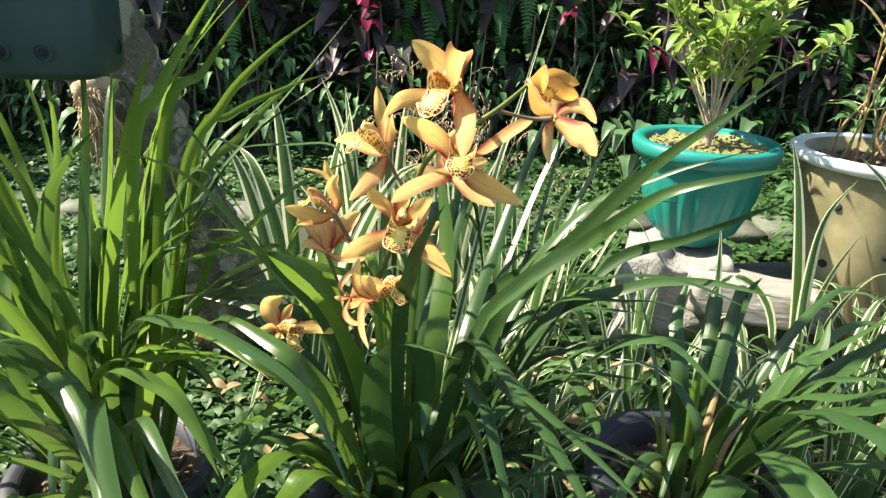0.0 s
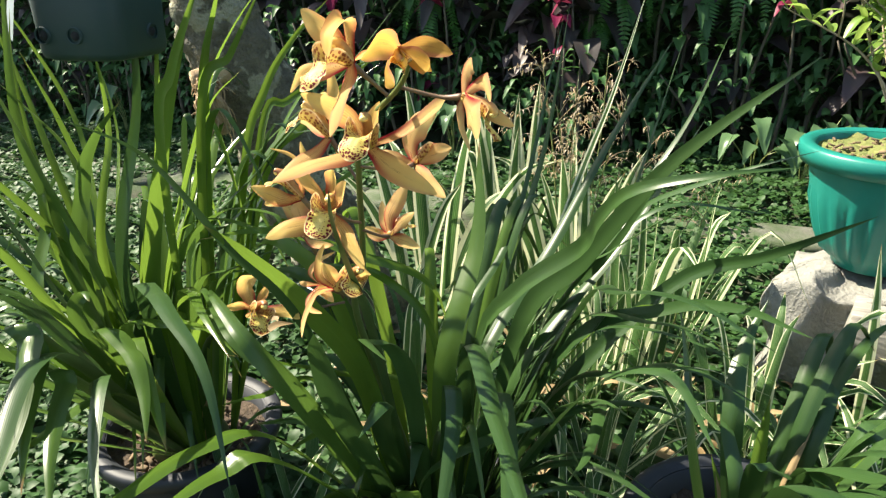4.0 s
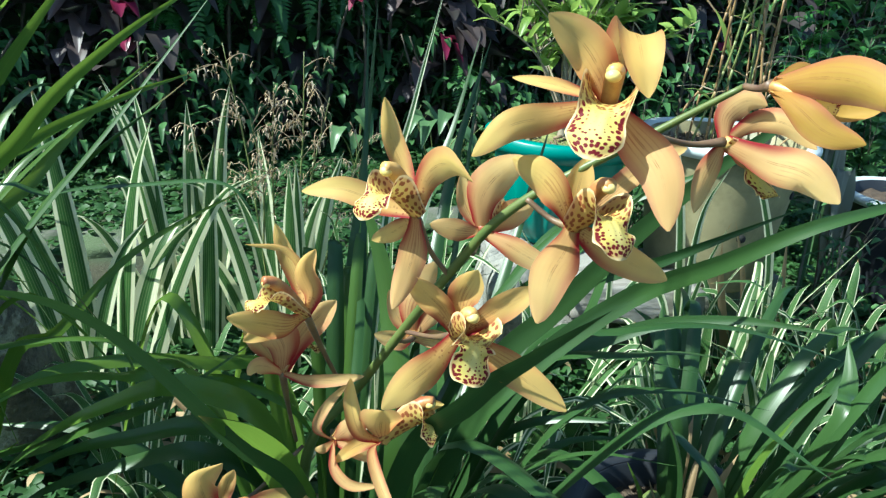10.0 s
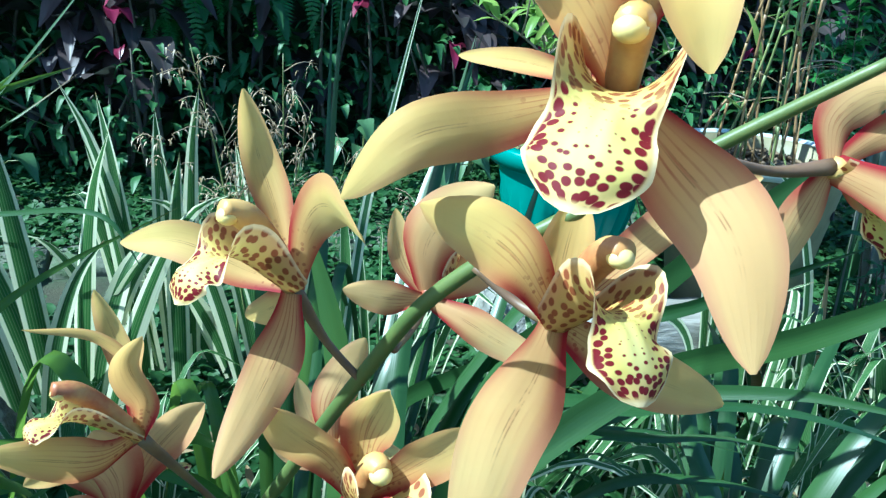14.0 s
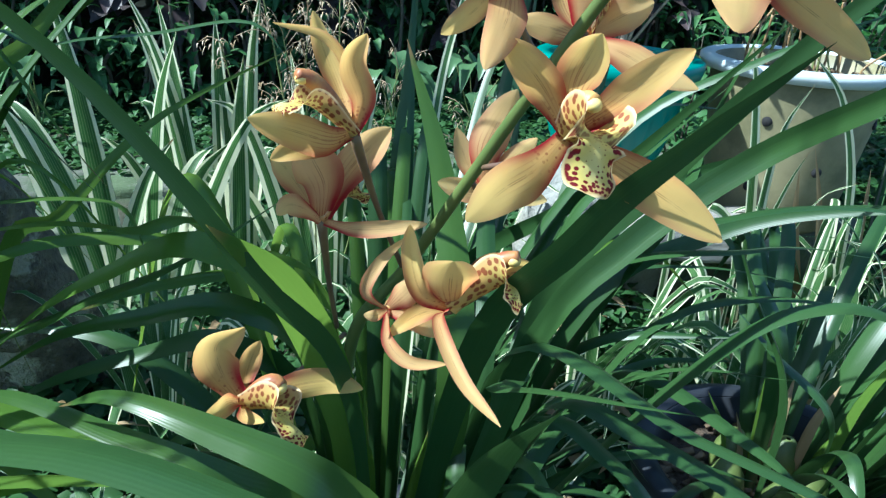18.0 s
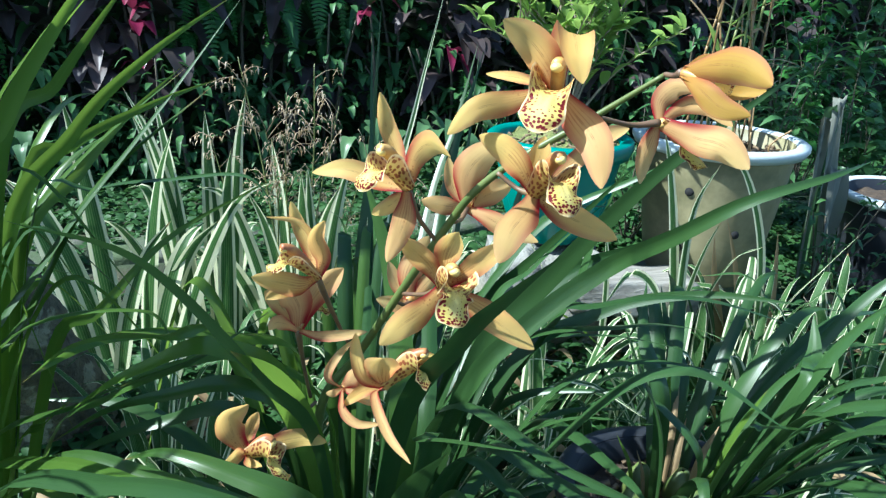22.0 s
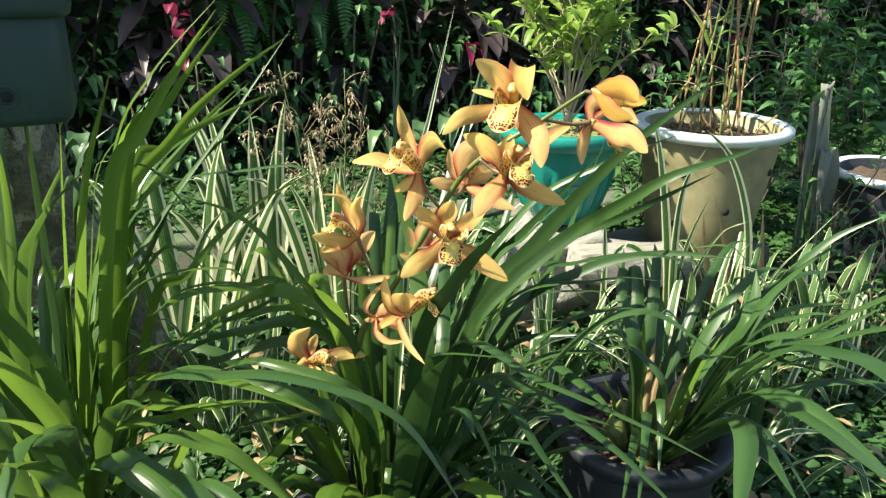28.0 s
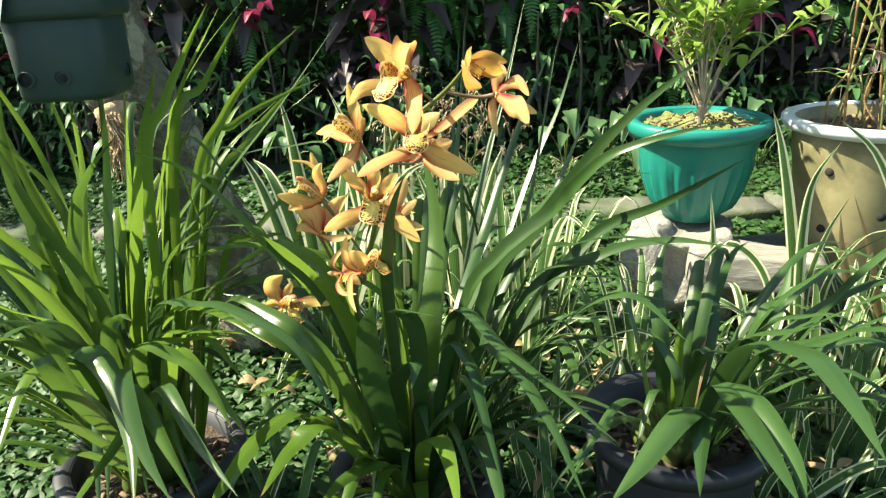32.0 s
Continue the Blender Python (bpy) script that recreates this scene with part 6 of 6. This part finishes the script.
def fern(x, y, z, fronds):
    t = thing("fern", (x, y, z), "bright green fern with finely divided fronds", "fern", "ferns")
    for a, length, rise in fronds:
        bm = bmesh.new()
        d = Vector((math.cos(a), math.sin(a), 0))
        base = Vector((x, y, z))
        line = glide([base, base + d * length * 0.22 + Vector((0, 0, rise * length * 0.4)), base + d * length * 0.40 - Vector((0, 0, length * 0.28)), base + d * length * 0.46 - Vector((0, 0, length * 0.80))], 30)
        tube(bm, line[::5], [0.0020, 0.0006], 5, 12)
        for i in range(3, 31):
            tan = (line[i] - line[i - 1]).normalized()
            sd = (tan.cross(Vector((d.y, -d.x, 0.3)).cross(tan))).normalized()
            w = length * 0.25 * min(1.0, i / 8) * (1.02 - i / 30) ** 0.75 + 0.004
            for sgn in (-1, 1):
                tip = line[i] + sd * (sgn * w) + tan * w * 0.35
                ribbon(bm, [line[i], line[i].lerp(tip, 0.5) + d * w * 0.06, tip], length * 0.042, lance_width, fold=0.1, n=4, cross=2, side=tan)
        part("frond", bm, fern_leaf, t)


fern(0.245, 2.96, 0.57, [(-1.65, 0.27, 0.2), (-2.6, 0.24, 0.3), (-0.5, 0.24, 0.3)])
fern(-0.05, 2.92, 0.62, [(-1.5, 0.30, 0.2), (-2.3, 0.28, 0.2), (-0.6, 0.24, 0.3)])
fern(-0.13, 2.88, 0.46, [(-1.4, 0.18, 0.2), (-2.4, 0.18, 0.2)])
fern(0.36, 2.95, 0.66, [(-1.8, 0.28, 0.2), (-1.0, 0.26, 0.2)])
fern(-0.80, 2.85, 0.55, [(-1.4, 0.28, 0.1), (-2.4, 0.28, 0.2), (-0.4, 0.28, 0.2)])
fern(0.95, 2.8, 0.30, [(-1.4, 0.22, 0.3), (-2.4, 0.24, 0.3), (-0.4, 0.22, 0.3), (-3.0, 0.2, 0.3)])
fern(1.55, 2.85, 0.50, [(-1.6, 0.28, 0.1), (-2.4, 0.28, 0.2), (-0.6, 0.28, 0.2)])


def heart_width(q):
    return max(0.02, (1 - q) ** 0.75 * min(1.0, 0.55 + 4.0 * q) * 1.15)


def heart_plant(x, y, n):
    z = ground_z(x, y)
    t = thing("arrowhead_plant", (x, y, z), "low plant with pale green heart-shaped leaves", "plant", "arrowhead plants")
    for i in range(n):
        a = hedge_rng.uniform(-3.0, -0.1)
        r = hedge_rng.uniform(0.02, 0.12)
        top = Vector((x + r * math.cos(a), y + r * math.sin(a) * 0.6, z + hedge_rng.uniform(0.10, 0.24)))
        stem = bmesh.new()
        tube(stem, [(x, y, z), (x + r * 0.4 * math.cos(a), y, z + 0.1), top], [0.002, 0.0018, 0.0014], 5, 6)
        part("stem", stem, greencane_mat, t)
        bm = bmesh.new()
        L = hedge_rng.uniform(0.06, 0.10)
        leaf_spray(bm, top + Vector((0, 0, 0.2 * L)), (math.cos(a) * 0.7, -0.7, -0.6), L, L * 0.72, 0.3, n=9, shape=heart_width)
        part("leaf", bm, pale_leaf, t)


for hx, hy in ((0.58, 2.55), (0.42, 2.45), (-2.1, 2.5), (0.80, 2.5), (-0.6, 2.5), (1.1, 2.4), (0.66, 2.35), (-1.2, 2.5)):
    heart_plant(hx, hy, 6)

bm = bmesh.new()
for i in range(11000):
    x, z = hedge_rng.uniform(-4.4, 4.4), hedge_rng.uniform(0.0, 1.9)
    y = 3.30 + hedge_rng.uniform(-0.22, 0.15)
    size = hedge_rng.uniform(0.05, 0.13)
    leaf_spray(bm, (x, y, z), (hedge_rng.uniform(-1, 1), -0.8, hedge_rng.uniform(-0.8, 0.9)), size, size * hedge_rng.uniform(0.3, 0.55), hedge_rng.uniform(0.0, 0.5), n=5)
solo("hedge_foliage", bm, dark_leaf, (0, 3.3, 0), "dense dark green hedge foliage in shade", "hedge", kind="stuff")
# plain dark block, added to close the space behind and keep hedge gaps dark
bm = bmesh.new()
rough_box(bm, (12.0, 0.4, 2.3), pose(0, 3.75, 1.0), 8, 0.1, 2.0)
solo("backdrop", bm, earth_mat, (0, 3.75, 0), "dark block added behind the hedge to close its gaps", "bank", kind="structure")

# ---- shrub in the teal pot ----
bush_rng = random.Random(17)
bush = thing("potted_shrub", (TEAL[0], TEAL[1], TEAL[2] - 0.01), "bushy shrub with light green pointed leaves on thin stems", "shrub")
crown = bmesh.new()
fork = Vector((TEAL[0] + 0.006, TEAL[1], TEAL[2] + 0.03))
bm = bmesh.new()
tube(bm, [(TEAL[0], TEAL[1], TEAL[2] - 0.02), (TEAL[0] + 0.004, TEAL[1], TEAL[2] + 0.02), fork], [0.009, 0.007, 0.005], 10, 8)
part("trunk", bm, twig_mat, bush)
for i in range(17):
    a = bush_rng.uniform(0, 6.283)
    r = bush_rng.uniform(0.03, 0.24)
    b0 = fork + Vector((0, 0, bush_rng.uniform(-0.035, 0.0)))
    top = Vector((TEAL[0] + r * math.cos(a), TEAL[1] + 0.7 * r * math.sin(a), TEAL[2] + bush_rng.uniform(0.12, 0.42)))
    mid = b0.lerp(top, 0.45) + Vector((bush_rng.uniform(-0.02, 0.02), bush_rng.uniform(-0.02, 0.02), 0.03))
    bm = bmesh.new()
    tube(bm, [b0, mid, top], [0.0028, 0.0019, 0.0010], 6, 14)
    line = glide([b0, mid, top], 30)
    for fork_at in (14, 20):
        q = line[fork_at] + Vector((bush_rng.uniform(-0.07, 0.07), bush_rng.uniform(-0.05, 0.05), bush_rng.uniform(0.05, 0.11)))
        tube(bm, [line[fork_at], line[fork_at].lerp(q, 0.5) + Vector((0.006, 0, 0)), q], [0.0018, 0.0014, 0.0009], 5, 6)
        for k in range(6):
            b = bush_rng.uniform(0, 6.283)
            leaf_spray(crown, q, (math.cos(b), math.sin(b), bush_rng.uniform(0.2, 1.6)), bush_rng.uniform(0.03, 0.062), bush_rng.uniform(0.010, 0.019), 0.15, n=6, rng_=bush_rng)
    part("stem", bm, twig_mat, bush)
    for j in range(11, 31, 2):
        for q in range(1 if j < 17 else 2 if j < 30 else 6):
            b = bush_rng.uniform(0, 6.283)
            leaf_spray(crown, line[j], (math.cos(b), math.sin(b), bush_rng.uniform(0.2, 1.6)), bush_rng.uniform(0.035, 0.068), bush_rng.uniform(0.011, 0.020), 0.2, n=6, rng_=bush_rng)
part("foliage", crown, bush_leaf, bush)

# ---- canes in the cream pot ----
canes = thing("cane_plant", (WHITE[0], WHITE[1], WHITE[2] - 0.03), "clump of tan and green jointed canes with few leaves", "plant")
for i in range(20):
    a = bush_rng.uniform(0, 6.283)
    r = bush_rng.uniform(0.01, 0.10)
    b0 = Vector((WHITE[0] + r * math.cos(a), WHITE[1] + r * math.sin(a), WHITE[2] - 0.035))
    tall = i < 12
    top = b0 + Vector((bush_rng.uniform(-0.09, 0.09), bush_rng.uniform(-0.08, 0.08), bush_rng.uniform(0.25, 0.70))) if tall else b0 + Vector((bush_rng.uniform(-0.03, 0.03), bush_rng.uniform(-0.03, 0.03), bush_rng.uniform(0.05, 0.13)))
    mid = b0.lerp(top, 0.5) + Vector((bush_rng.uniform(-0.02, 0.02), bush_rng.uniform(-0.02, 0.02), 0))
    line = glide([b0, mid, top], 24)
    bm = bmesh.new()
    rr = bush_rng.uniform(0.0014, 0.0028)
    for j in range(0, 24, 3):
        tube(bm, [line[j], line[j + 1], line[j + 2], line[j + 3]], [rr * 1.25, rr * 0.92, rr * 0.92, rr * 1.2], 7, 6)
    part("cane", bm, (cane_mat, cane_mat, greencane_mat)[i % 3], canes)
    for j in range(6, 24, 4):
        if tall and bush_rng.random() < 0.55:
            bm = bmesh.new()
            b = bush_rng.uniform(0, 6.283)
            q = line[j] + Vector((math.cos(b), math.sin(b) * 0.6, bush_rng.uniform(-0.1, 0.6))) * bush_rng.uniform(0.06, 0.17)
            if i % 2:
                tube(bm, [line[j], line[j].lerp(q, 0.5) + Vector((0, 0, 0.006)), q], [0.0014, 0.0011, 0.0007], 5, 6)
                part("side_twig", bm, twig_mat, canes)
            else:
                ribbon(bm, [line[j], line[j].lerp(q, 0.5) + Vector((0, 0, 0.01)), q], 0.010, strap_width, n=6, cross=2)
                part("leaf", bm, bush_leaf if i % 4 else dry_leaf, canes)
# litter and round holes of the cream pot; holes are discs painted with inner shade
for i, (deg, dz0) in enumerate(((-146, -0.085), (-104, -0.16), (-60, -0.085), (-150, -0.20))):
    a = radians(deg)
    for row, dz in ((0, dz0),):
        rad = 0.105 + (0.142 - 0.105) * ((0.28 + dz) / 0.26) ** 0.8 + 0.0008
        aa = a + row * 0.22
        n = Vector((math.cos(aa), math.sin(aa), 0.12)).normalized()
        c = Vector((WHITE[0], WHITE[1], WHITE[2] + dz)) + Vector((math.cos(aa), math.sin(aa), 0)) * rad
        sv = Vector((0, 0, 1)).cross(n).normalized()
        uv_ = n.cross(sv)
        bm = bmesh.new()
        ring = [bm.verts.new(c + (sv * math.cos(t) + uv_ * math.sin(t)) * 0.0075 + n * 0.0012) for t in [2 * math.pi * j / 16 for j in range(16)]]
        back = [bm.verts.new(c + (sv * math.cos(t) + uv_ * math.sin(t)) * 0.0085 - n * 0.002) for t in [2 * math.pi * j / 16 for j in range(16)]]
        bm.faces.new(ring)
        for j in range(16):
            bm.faces.new((back[j], back[(j + 1) % 16], ring[(j + 1) % 16], ring[j]))
        part("air_hole", bm, hole_mat, white_pot)


def litter(owner, centre, radius, count, material, name, size=0.014):
    bm = bmesh.new()
    for i in range(count):
        a, r = bush_rng.uniform(0, 6.283), radius * math.sqrt(bush_rng.random())
        p = Vector((centre[0] + r * math.cos(a), centre[1] + r * math.sin(a), centre[2] + bush_rng.uniform(0.0, 0.008)))
        m = Matrix.Translation(p) @ Euler((bush_rng.uniform(-0.6, 0.6), bush_rng.uniform(-0.6, 0.6), bush_rng.uniform(0, 6.28))).to_matrix().to_4x4() @ Matrix.Diagonal((size * bush_rng.uniform(0.5, 1.6), size * bush_rng.uniform(0.2, 0.5), size * 0.25, 1))
        bmesh.ops.create_cube(bm, size=1.0, matrix=m)
    ob = part(name, bm, material, owner)
    tagged(ob, kind="stuff")


litter(teal_pot, (TEAL[0], TEAL[1], TEAL[2] - 0.012), 0.105, 90, chip_mat, "bark_mulch", 0.011)
litter(white_pot, (WHITE[0], WHITE[1], WHITE[2] - 0.035), 0.13, 150, chip_mat, "bark_mulch", 0.022)
litter(pot_right, (POT_R[0], POT_R[1], POT_R[2] - 0.036), 0.085, 130, chip_mat, "bark_mulch")
litter(pot_main, (POT_M[0], POT_M[1], POT_M[2] - 0.024), 0.085, 130, chip_mat, "bark_mulch")
litter(pot_left, (POT_L[0], POT_L[1], POT_L[2] - 0.032), 0.09, 100, chip_mat, "bark_mulch")

# ---- dry flower sprays ----
spray_rng = random.Random(6)


def flower_spray(base, top, heads):
    base, top = Vector(base), Vector(top)
    t = thing("dry_flower_spray", base, "thin stalk with drooping tan seed heads", "dry flowers", "flower sprays")
    mid = base.lerp(top, 0.55) + Vector((spray_rng.uniform(-0.02, 0.02), 0, 0.01))
    bm = bmesh.new()
    line = glide([base, mid, top], 30)
    tube(bm, [base, mid, top], [0.0020, 0.0015, 0.0007], 5, 16)
    part("stalk", bm, greencane_mat, t)
    for i in range(heads):
        p = line[spray_rng.randint(12, 30)]
        q = p + Vector((spray_rng.uniform(-0.055, 0.055), spray_rng.uniform(-0.03, 0.03), spray_rng.uniform(-0.005, 0.05)))
        bm = bmesh.new()
        tube(bm, [p, p.lerp(q, 0.5) + Vector((0, 0, 0.008)), q], [0.0009, 0.0007, 0.0005], 4, 5)
        for k in range(spray_rng.randint(6, 11)):
            c = p.lerp(q, spray_rng.uniform(0.35, 1.0)) + Vector((spray_rng.uniform(-0.008, 0.008), spray_rng.uniform(-0.008, 0.008), spray_rng.uniform(-0.006, 0.008)))
            leaf_spray(bm, c, (spray_rng.uniform(-1, 1), spray_rng.uniform(-1, 1), spray_rng.uniform(-0.8, 0.3)), spray_rng.uniform(0.005, 0.009), 0.0026, 0.8, n=3, rng_=spray_rng)
        part("seed_head", bm, seed_mat, t)


for b, tp, n in (((0.02, 1.36, 0.10), (0.060, 1.35, 0.535), 16), ((0.0, 1.35, 0.08), (-0.060, 1.35, 0.545), 18), ((0.02, 1.36, 0.08), (0.012, 1.34, 0.49), 16), ((0.03, 1.34, 0.1), (0.10, 1.35, 0.465), 12), ((-0.02, 1.36, 0.1), (-0.025, 1.35, 0.44), 14), ((0.06, 1.36, 0.05), (0.15, 1.33, 0.40), 10), ((-0.10, 1.36, 0.1), (-0.11, 1.34, 0.42), 6), ((0.22, 1.3, 0.05), (0.27, 1.33, 0.34), 8)):
    flower_spray(b, tp, n)

# ---- shrubs beside the cream pot ----
for cx, cy, h, n, sz, m, lab in ((1.12, 1.22, 0.34, 120, 0.036, dark_leaf, "small-leaved green shrub with thin twigs"), (1.70, 1.48, 0.46, 190, 0.05, bush_leaf, "small-leaved green shrub with thin twigs"), (1.15, 1.00, 0.26, 170, 0.04, dark_leaf, "low small-leaved dark green shrub"), (1.40, 1.10, 0.36, 150, 0.042, dark_leaf, "small-leaved green shrub with thin twigs"), (1.0, 0.90, 0.18, 120, 0.035, cover_leaf, "low small-leaved green plant"), (1.25, 0.85, 0.22, 140, 0.04, dark_leaf, "low small-leaved dark green shrub"), (1.65, 1.6, 0.6, 200, 0.08, dark_leaf, "shrub with dark green leaves"), (1.45, 1.75, 0.62, 220, 0.07, dark_leaf, "loose shrub with light green leaves"), (1.22, 1.62, 0.46, 160, 0.055, dark_leaf, "shrub with fresh green leaves"), (1.85, 2.0, 0.8, 240, 0.08, fern_leaf, "loose shrub with light green leaves"), (1.0, 1.75, 0.40, 140, 0.06, dark_leaf, "loose shrub with light green leaves")):
    z = ground_z(cx, cy)
    t = thing("garden_shrub", (cx, cy, z), lab, "shrub", "garden shrubs")
    crown = bmesh.new()
    for i in range(9):
        a = bush_rng.uniform(0, 6.283)
        r = bush_rng.uniform(0.05, 0.18)
        top = Vector((cx + r * math.cos(a), cy + r * math.sin(a), z + h * bush_rng.uniform(0.6, 1.1)))
        mid = Vector((cx, cy, z)).lerp(top, 0.5) + Vector((bush_rng.uniform(-0.03, 0.03), bush_rng.uniform(-0.03, 0.03), 0))
        bm = bmesh.new()
        tube(bm, [(cx, cy, z - 0.01), mid, top], [0.003, 0.002, 0.001], 5, 10)
        part("twig", bm, stem_mat, t)
        line = glide([(cx, cy, z - 0.01), mid, top], 20)
        for j in range(n // 9):
            b = bush_rng.uniform(0, 6.283)
            leaf_spray(crown, line[bush_rng.randint(5, 20)], (math.cos(b), math.sin(b), bush_rng.uniform(-0.1, 0.9)), sz * bush_rng.uniform(0.6, 1.3), sz * 0.34, 0.3, n=4, rng_=bush_rng)
    part("foliage", crown, m, t)
for i in range(7):
    bm = bmesh.new()
    x0, y0 = bush_rng.uniform(0.95, 1.35), bush_rng.uniform(0.95, 1.15)
    p0 = Vector((x0, y0, ground_z(x0, y0) - 0.01))
    p1 = p0 + Vector((bush_rng.uniform(-0.14, 0.14), bush_rng.uniform(-0.05, 0.05), bush_rng.uniform(0.22, 0.36)))
    pm = p0.lerp(p1, 0.5) + Vector((bush_rng.uniform(-0.03, 0.03), 0, 0))
    tube(bm, [p0, pm, p1], [0.0024, 0.0018, 0.0010], 5, 10)
    for q0 in (pm, p0.lerp(p1, 0.75)):
        q1 = q0 + Vector((bush_rng.uniform(-0.10, 0.10), bush_rng.uniform(-0.04, 0.04), bush_rng.uniform(0.02, 0.10)))
        tube(bm, [q0, q0.lerp(q1, 0.5) + Vector((0, 0, 0.008)), q1], [0.0013, 0.0010, 0.0006], 4, 6)
    solo("bare_twig", bm, twig_mat, p0, "thin bare grey-brown branching twig", "twig", "bare twigs")
withered = thing("withered_plant", (1.20, 1.35, 0.0), "withered plant with curled grey and pale green leaves", "plant")
for i in range(5):
    bm = bmesh.new()
    bx, by = 1.22 + bush_rng.uniform(-0.05, 0.06), 1.35 + bush_rng.uniform(-0.04, 0.04)
    ex, h = bx + bush_rng.uniform(-0.13, 0.16), bush_rng.uniform(0.26, 0.48)
    hang = bush_rng.random() < 0.8
    pts = [(bx, by, 0.0), (bx + (ex - bx) * 0.3, by, h * 0.6), (bx + (ex - bx) * 0.7, by - 0.02, h), (ex, by - 0.05, h * (0.55 if hang else 1.08))]
    ribbon(bm, pts, bush_rng.uniform(0.024, 0.046), oval_width, fold=0.35, n=22, cross=6, side=(1, 0.2, 0), twist=bush_rng.uniform(-1.2, 1.2), wave=0.5, phase=i)
    part("leaf", bm, grey_leaf if i % 3 else pale_leaf, withered)

# ---- fallen leaves ----
fall_rng = random.Random(61)
bm = bmesh.new()
for i in range(420):
    x, y = fall_rng.uniform(-0.55, 1.45), fall_rng.uniform(0.50, 1.25)
    if abs(x - 0.29) < 0.13 and abs(y - 0.64) < 0.13 or abs(x + 0.03) < 0.13 and abs(y - 0.69) < 0.13 or abs(x + 0.385) < 0.14 and abs(y - 0.70) < 0.14:
        continue
    a = fall_rng.uniform(0, 6.283)
    leaf_spray(bm, (x, y, ground_z(x, y) + fall_rng.uniform(0.02, 0.05)), (math.cos(a), math.sin(a), fall_rng.uniform(-0.2, 0.5)), fall_rng.uniform(0.03, 0.08), fall_rng.uniform(0.008, 0.022), fall_rng.uniform(0.0, 0.6), n=6, rng_=fall_rng)
solo("leaf_litter", bm, dry_leaf, (0.4, 0.9, 0), "scattered dry brown fallen leaves on the soil", "leaf litter", kind="stuff")

# ---- ground cover ----
cover_rng = random.Random(4)
bm = bmesh.new()
for i in range(105000):
    y = 0.35 + 2.6 * cover_rng.random() ** 1.25
    x = cover_rng.uniform(-1.0, 1.0) * (0.9 + 0.95 * y) + cover_rng.gauss(0, 0.15)
    if noise.noise(Vector((x * 1.7, y * 1.7, 9.0))) < -0.42:
        continue
    z = ground_z(x, y) + cover_rng.uniform(0.0, 0.045) * (0.6 + noise.noise(Vector((x * 5, y * 5, 2.0))))
    a = cover_rng.uniform(0, 6.283)
    size = cover_rng.uniform(0.009, 0.022) * (1.0 + 0.25 * y)
    leaf_spray(bm, (x, y, z), (math.cos(a), math.sin(a), cover_rng.uniform(-0.2, 0.8)), size, size * cover_rng.uniform(0.65, 0.95), 0.2, n=3, rng_=cover_rng)
for i in range(14000):
    x, y = cover_rng.uniform(-4.6, 4.6), cover_rng.uniform(-2.6, 3.1)
    if abs(x) < 1.2 + 0.7 * max(0.0, y) and y > 0 or noise.noise(Vector((x * 1.3, y * 1.3, 5.0))) < -0.2:
        continue
    a = cover_rng.uniform(0, 6.283)
    leaf_spray(bm, (x, y, ground_z(x, y) + cover_rng.uniform(0.0, 0.03)), (math.cos(a), math.sin(a), cover_rng.uniform(-0.1, 0.9)), cover_rng.uniform(0.04, 0.09), cover_rng.uniform(0.02, 0.04), 0.2, n=2, rng_=cover_rng)
solo("ground_cover", bm, cover_leaf, (0, 1.5, 0), "low creeping ground cover of small green leaves", "ground cover", kind="stuff")
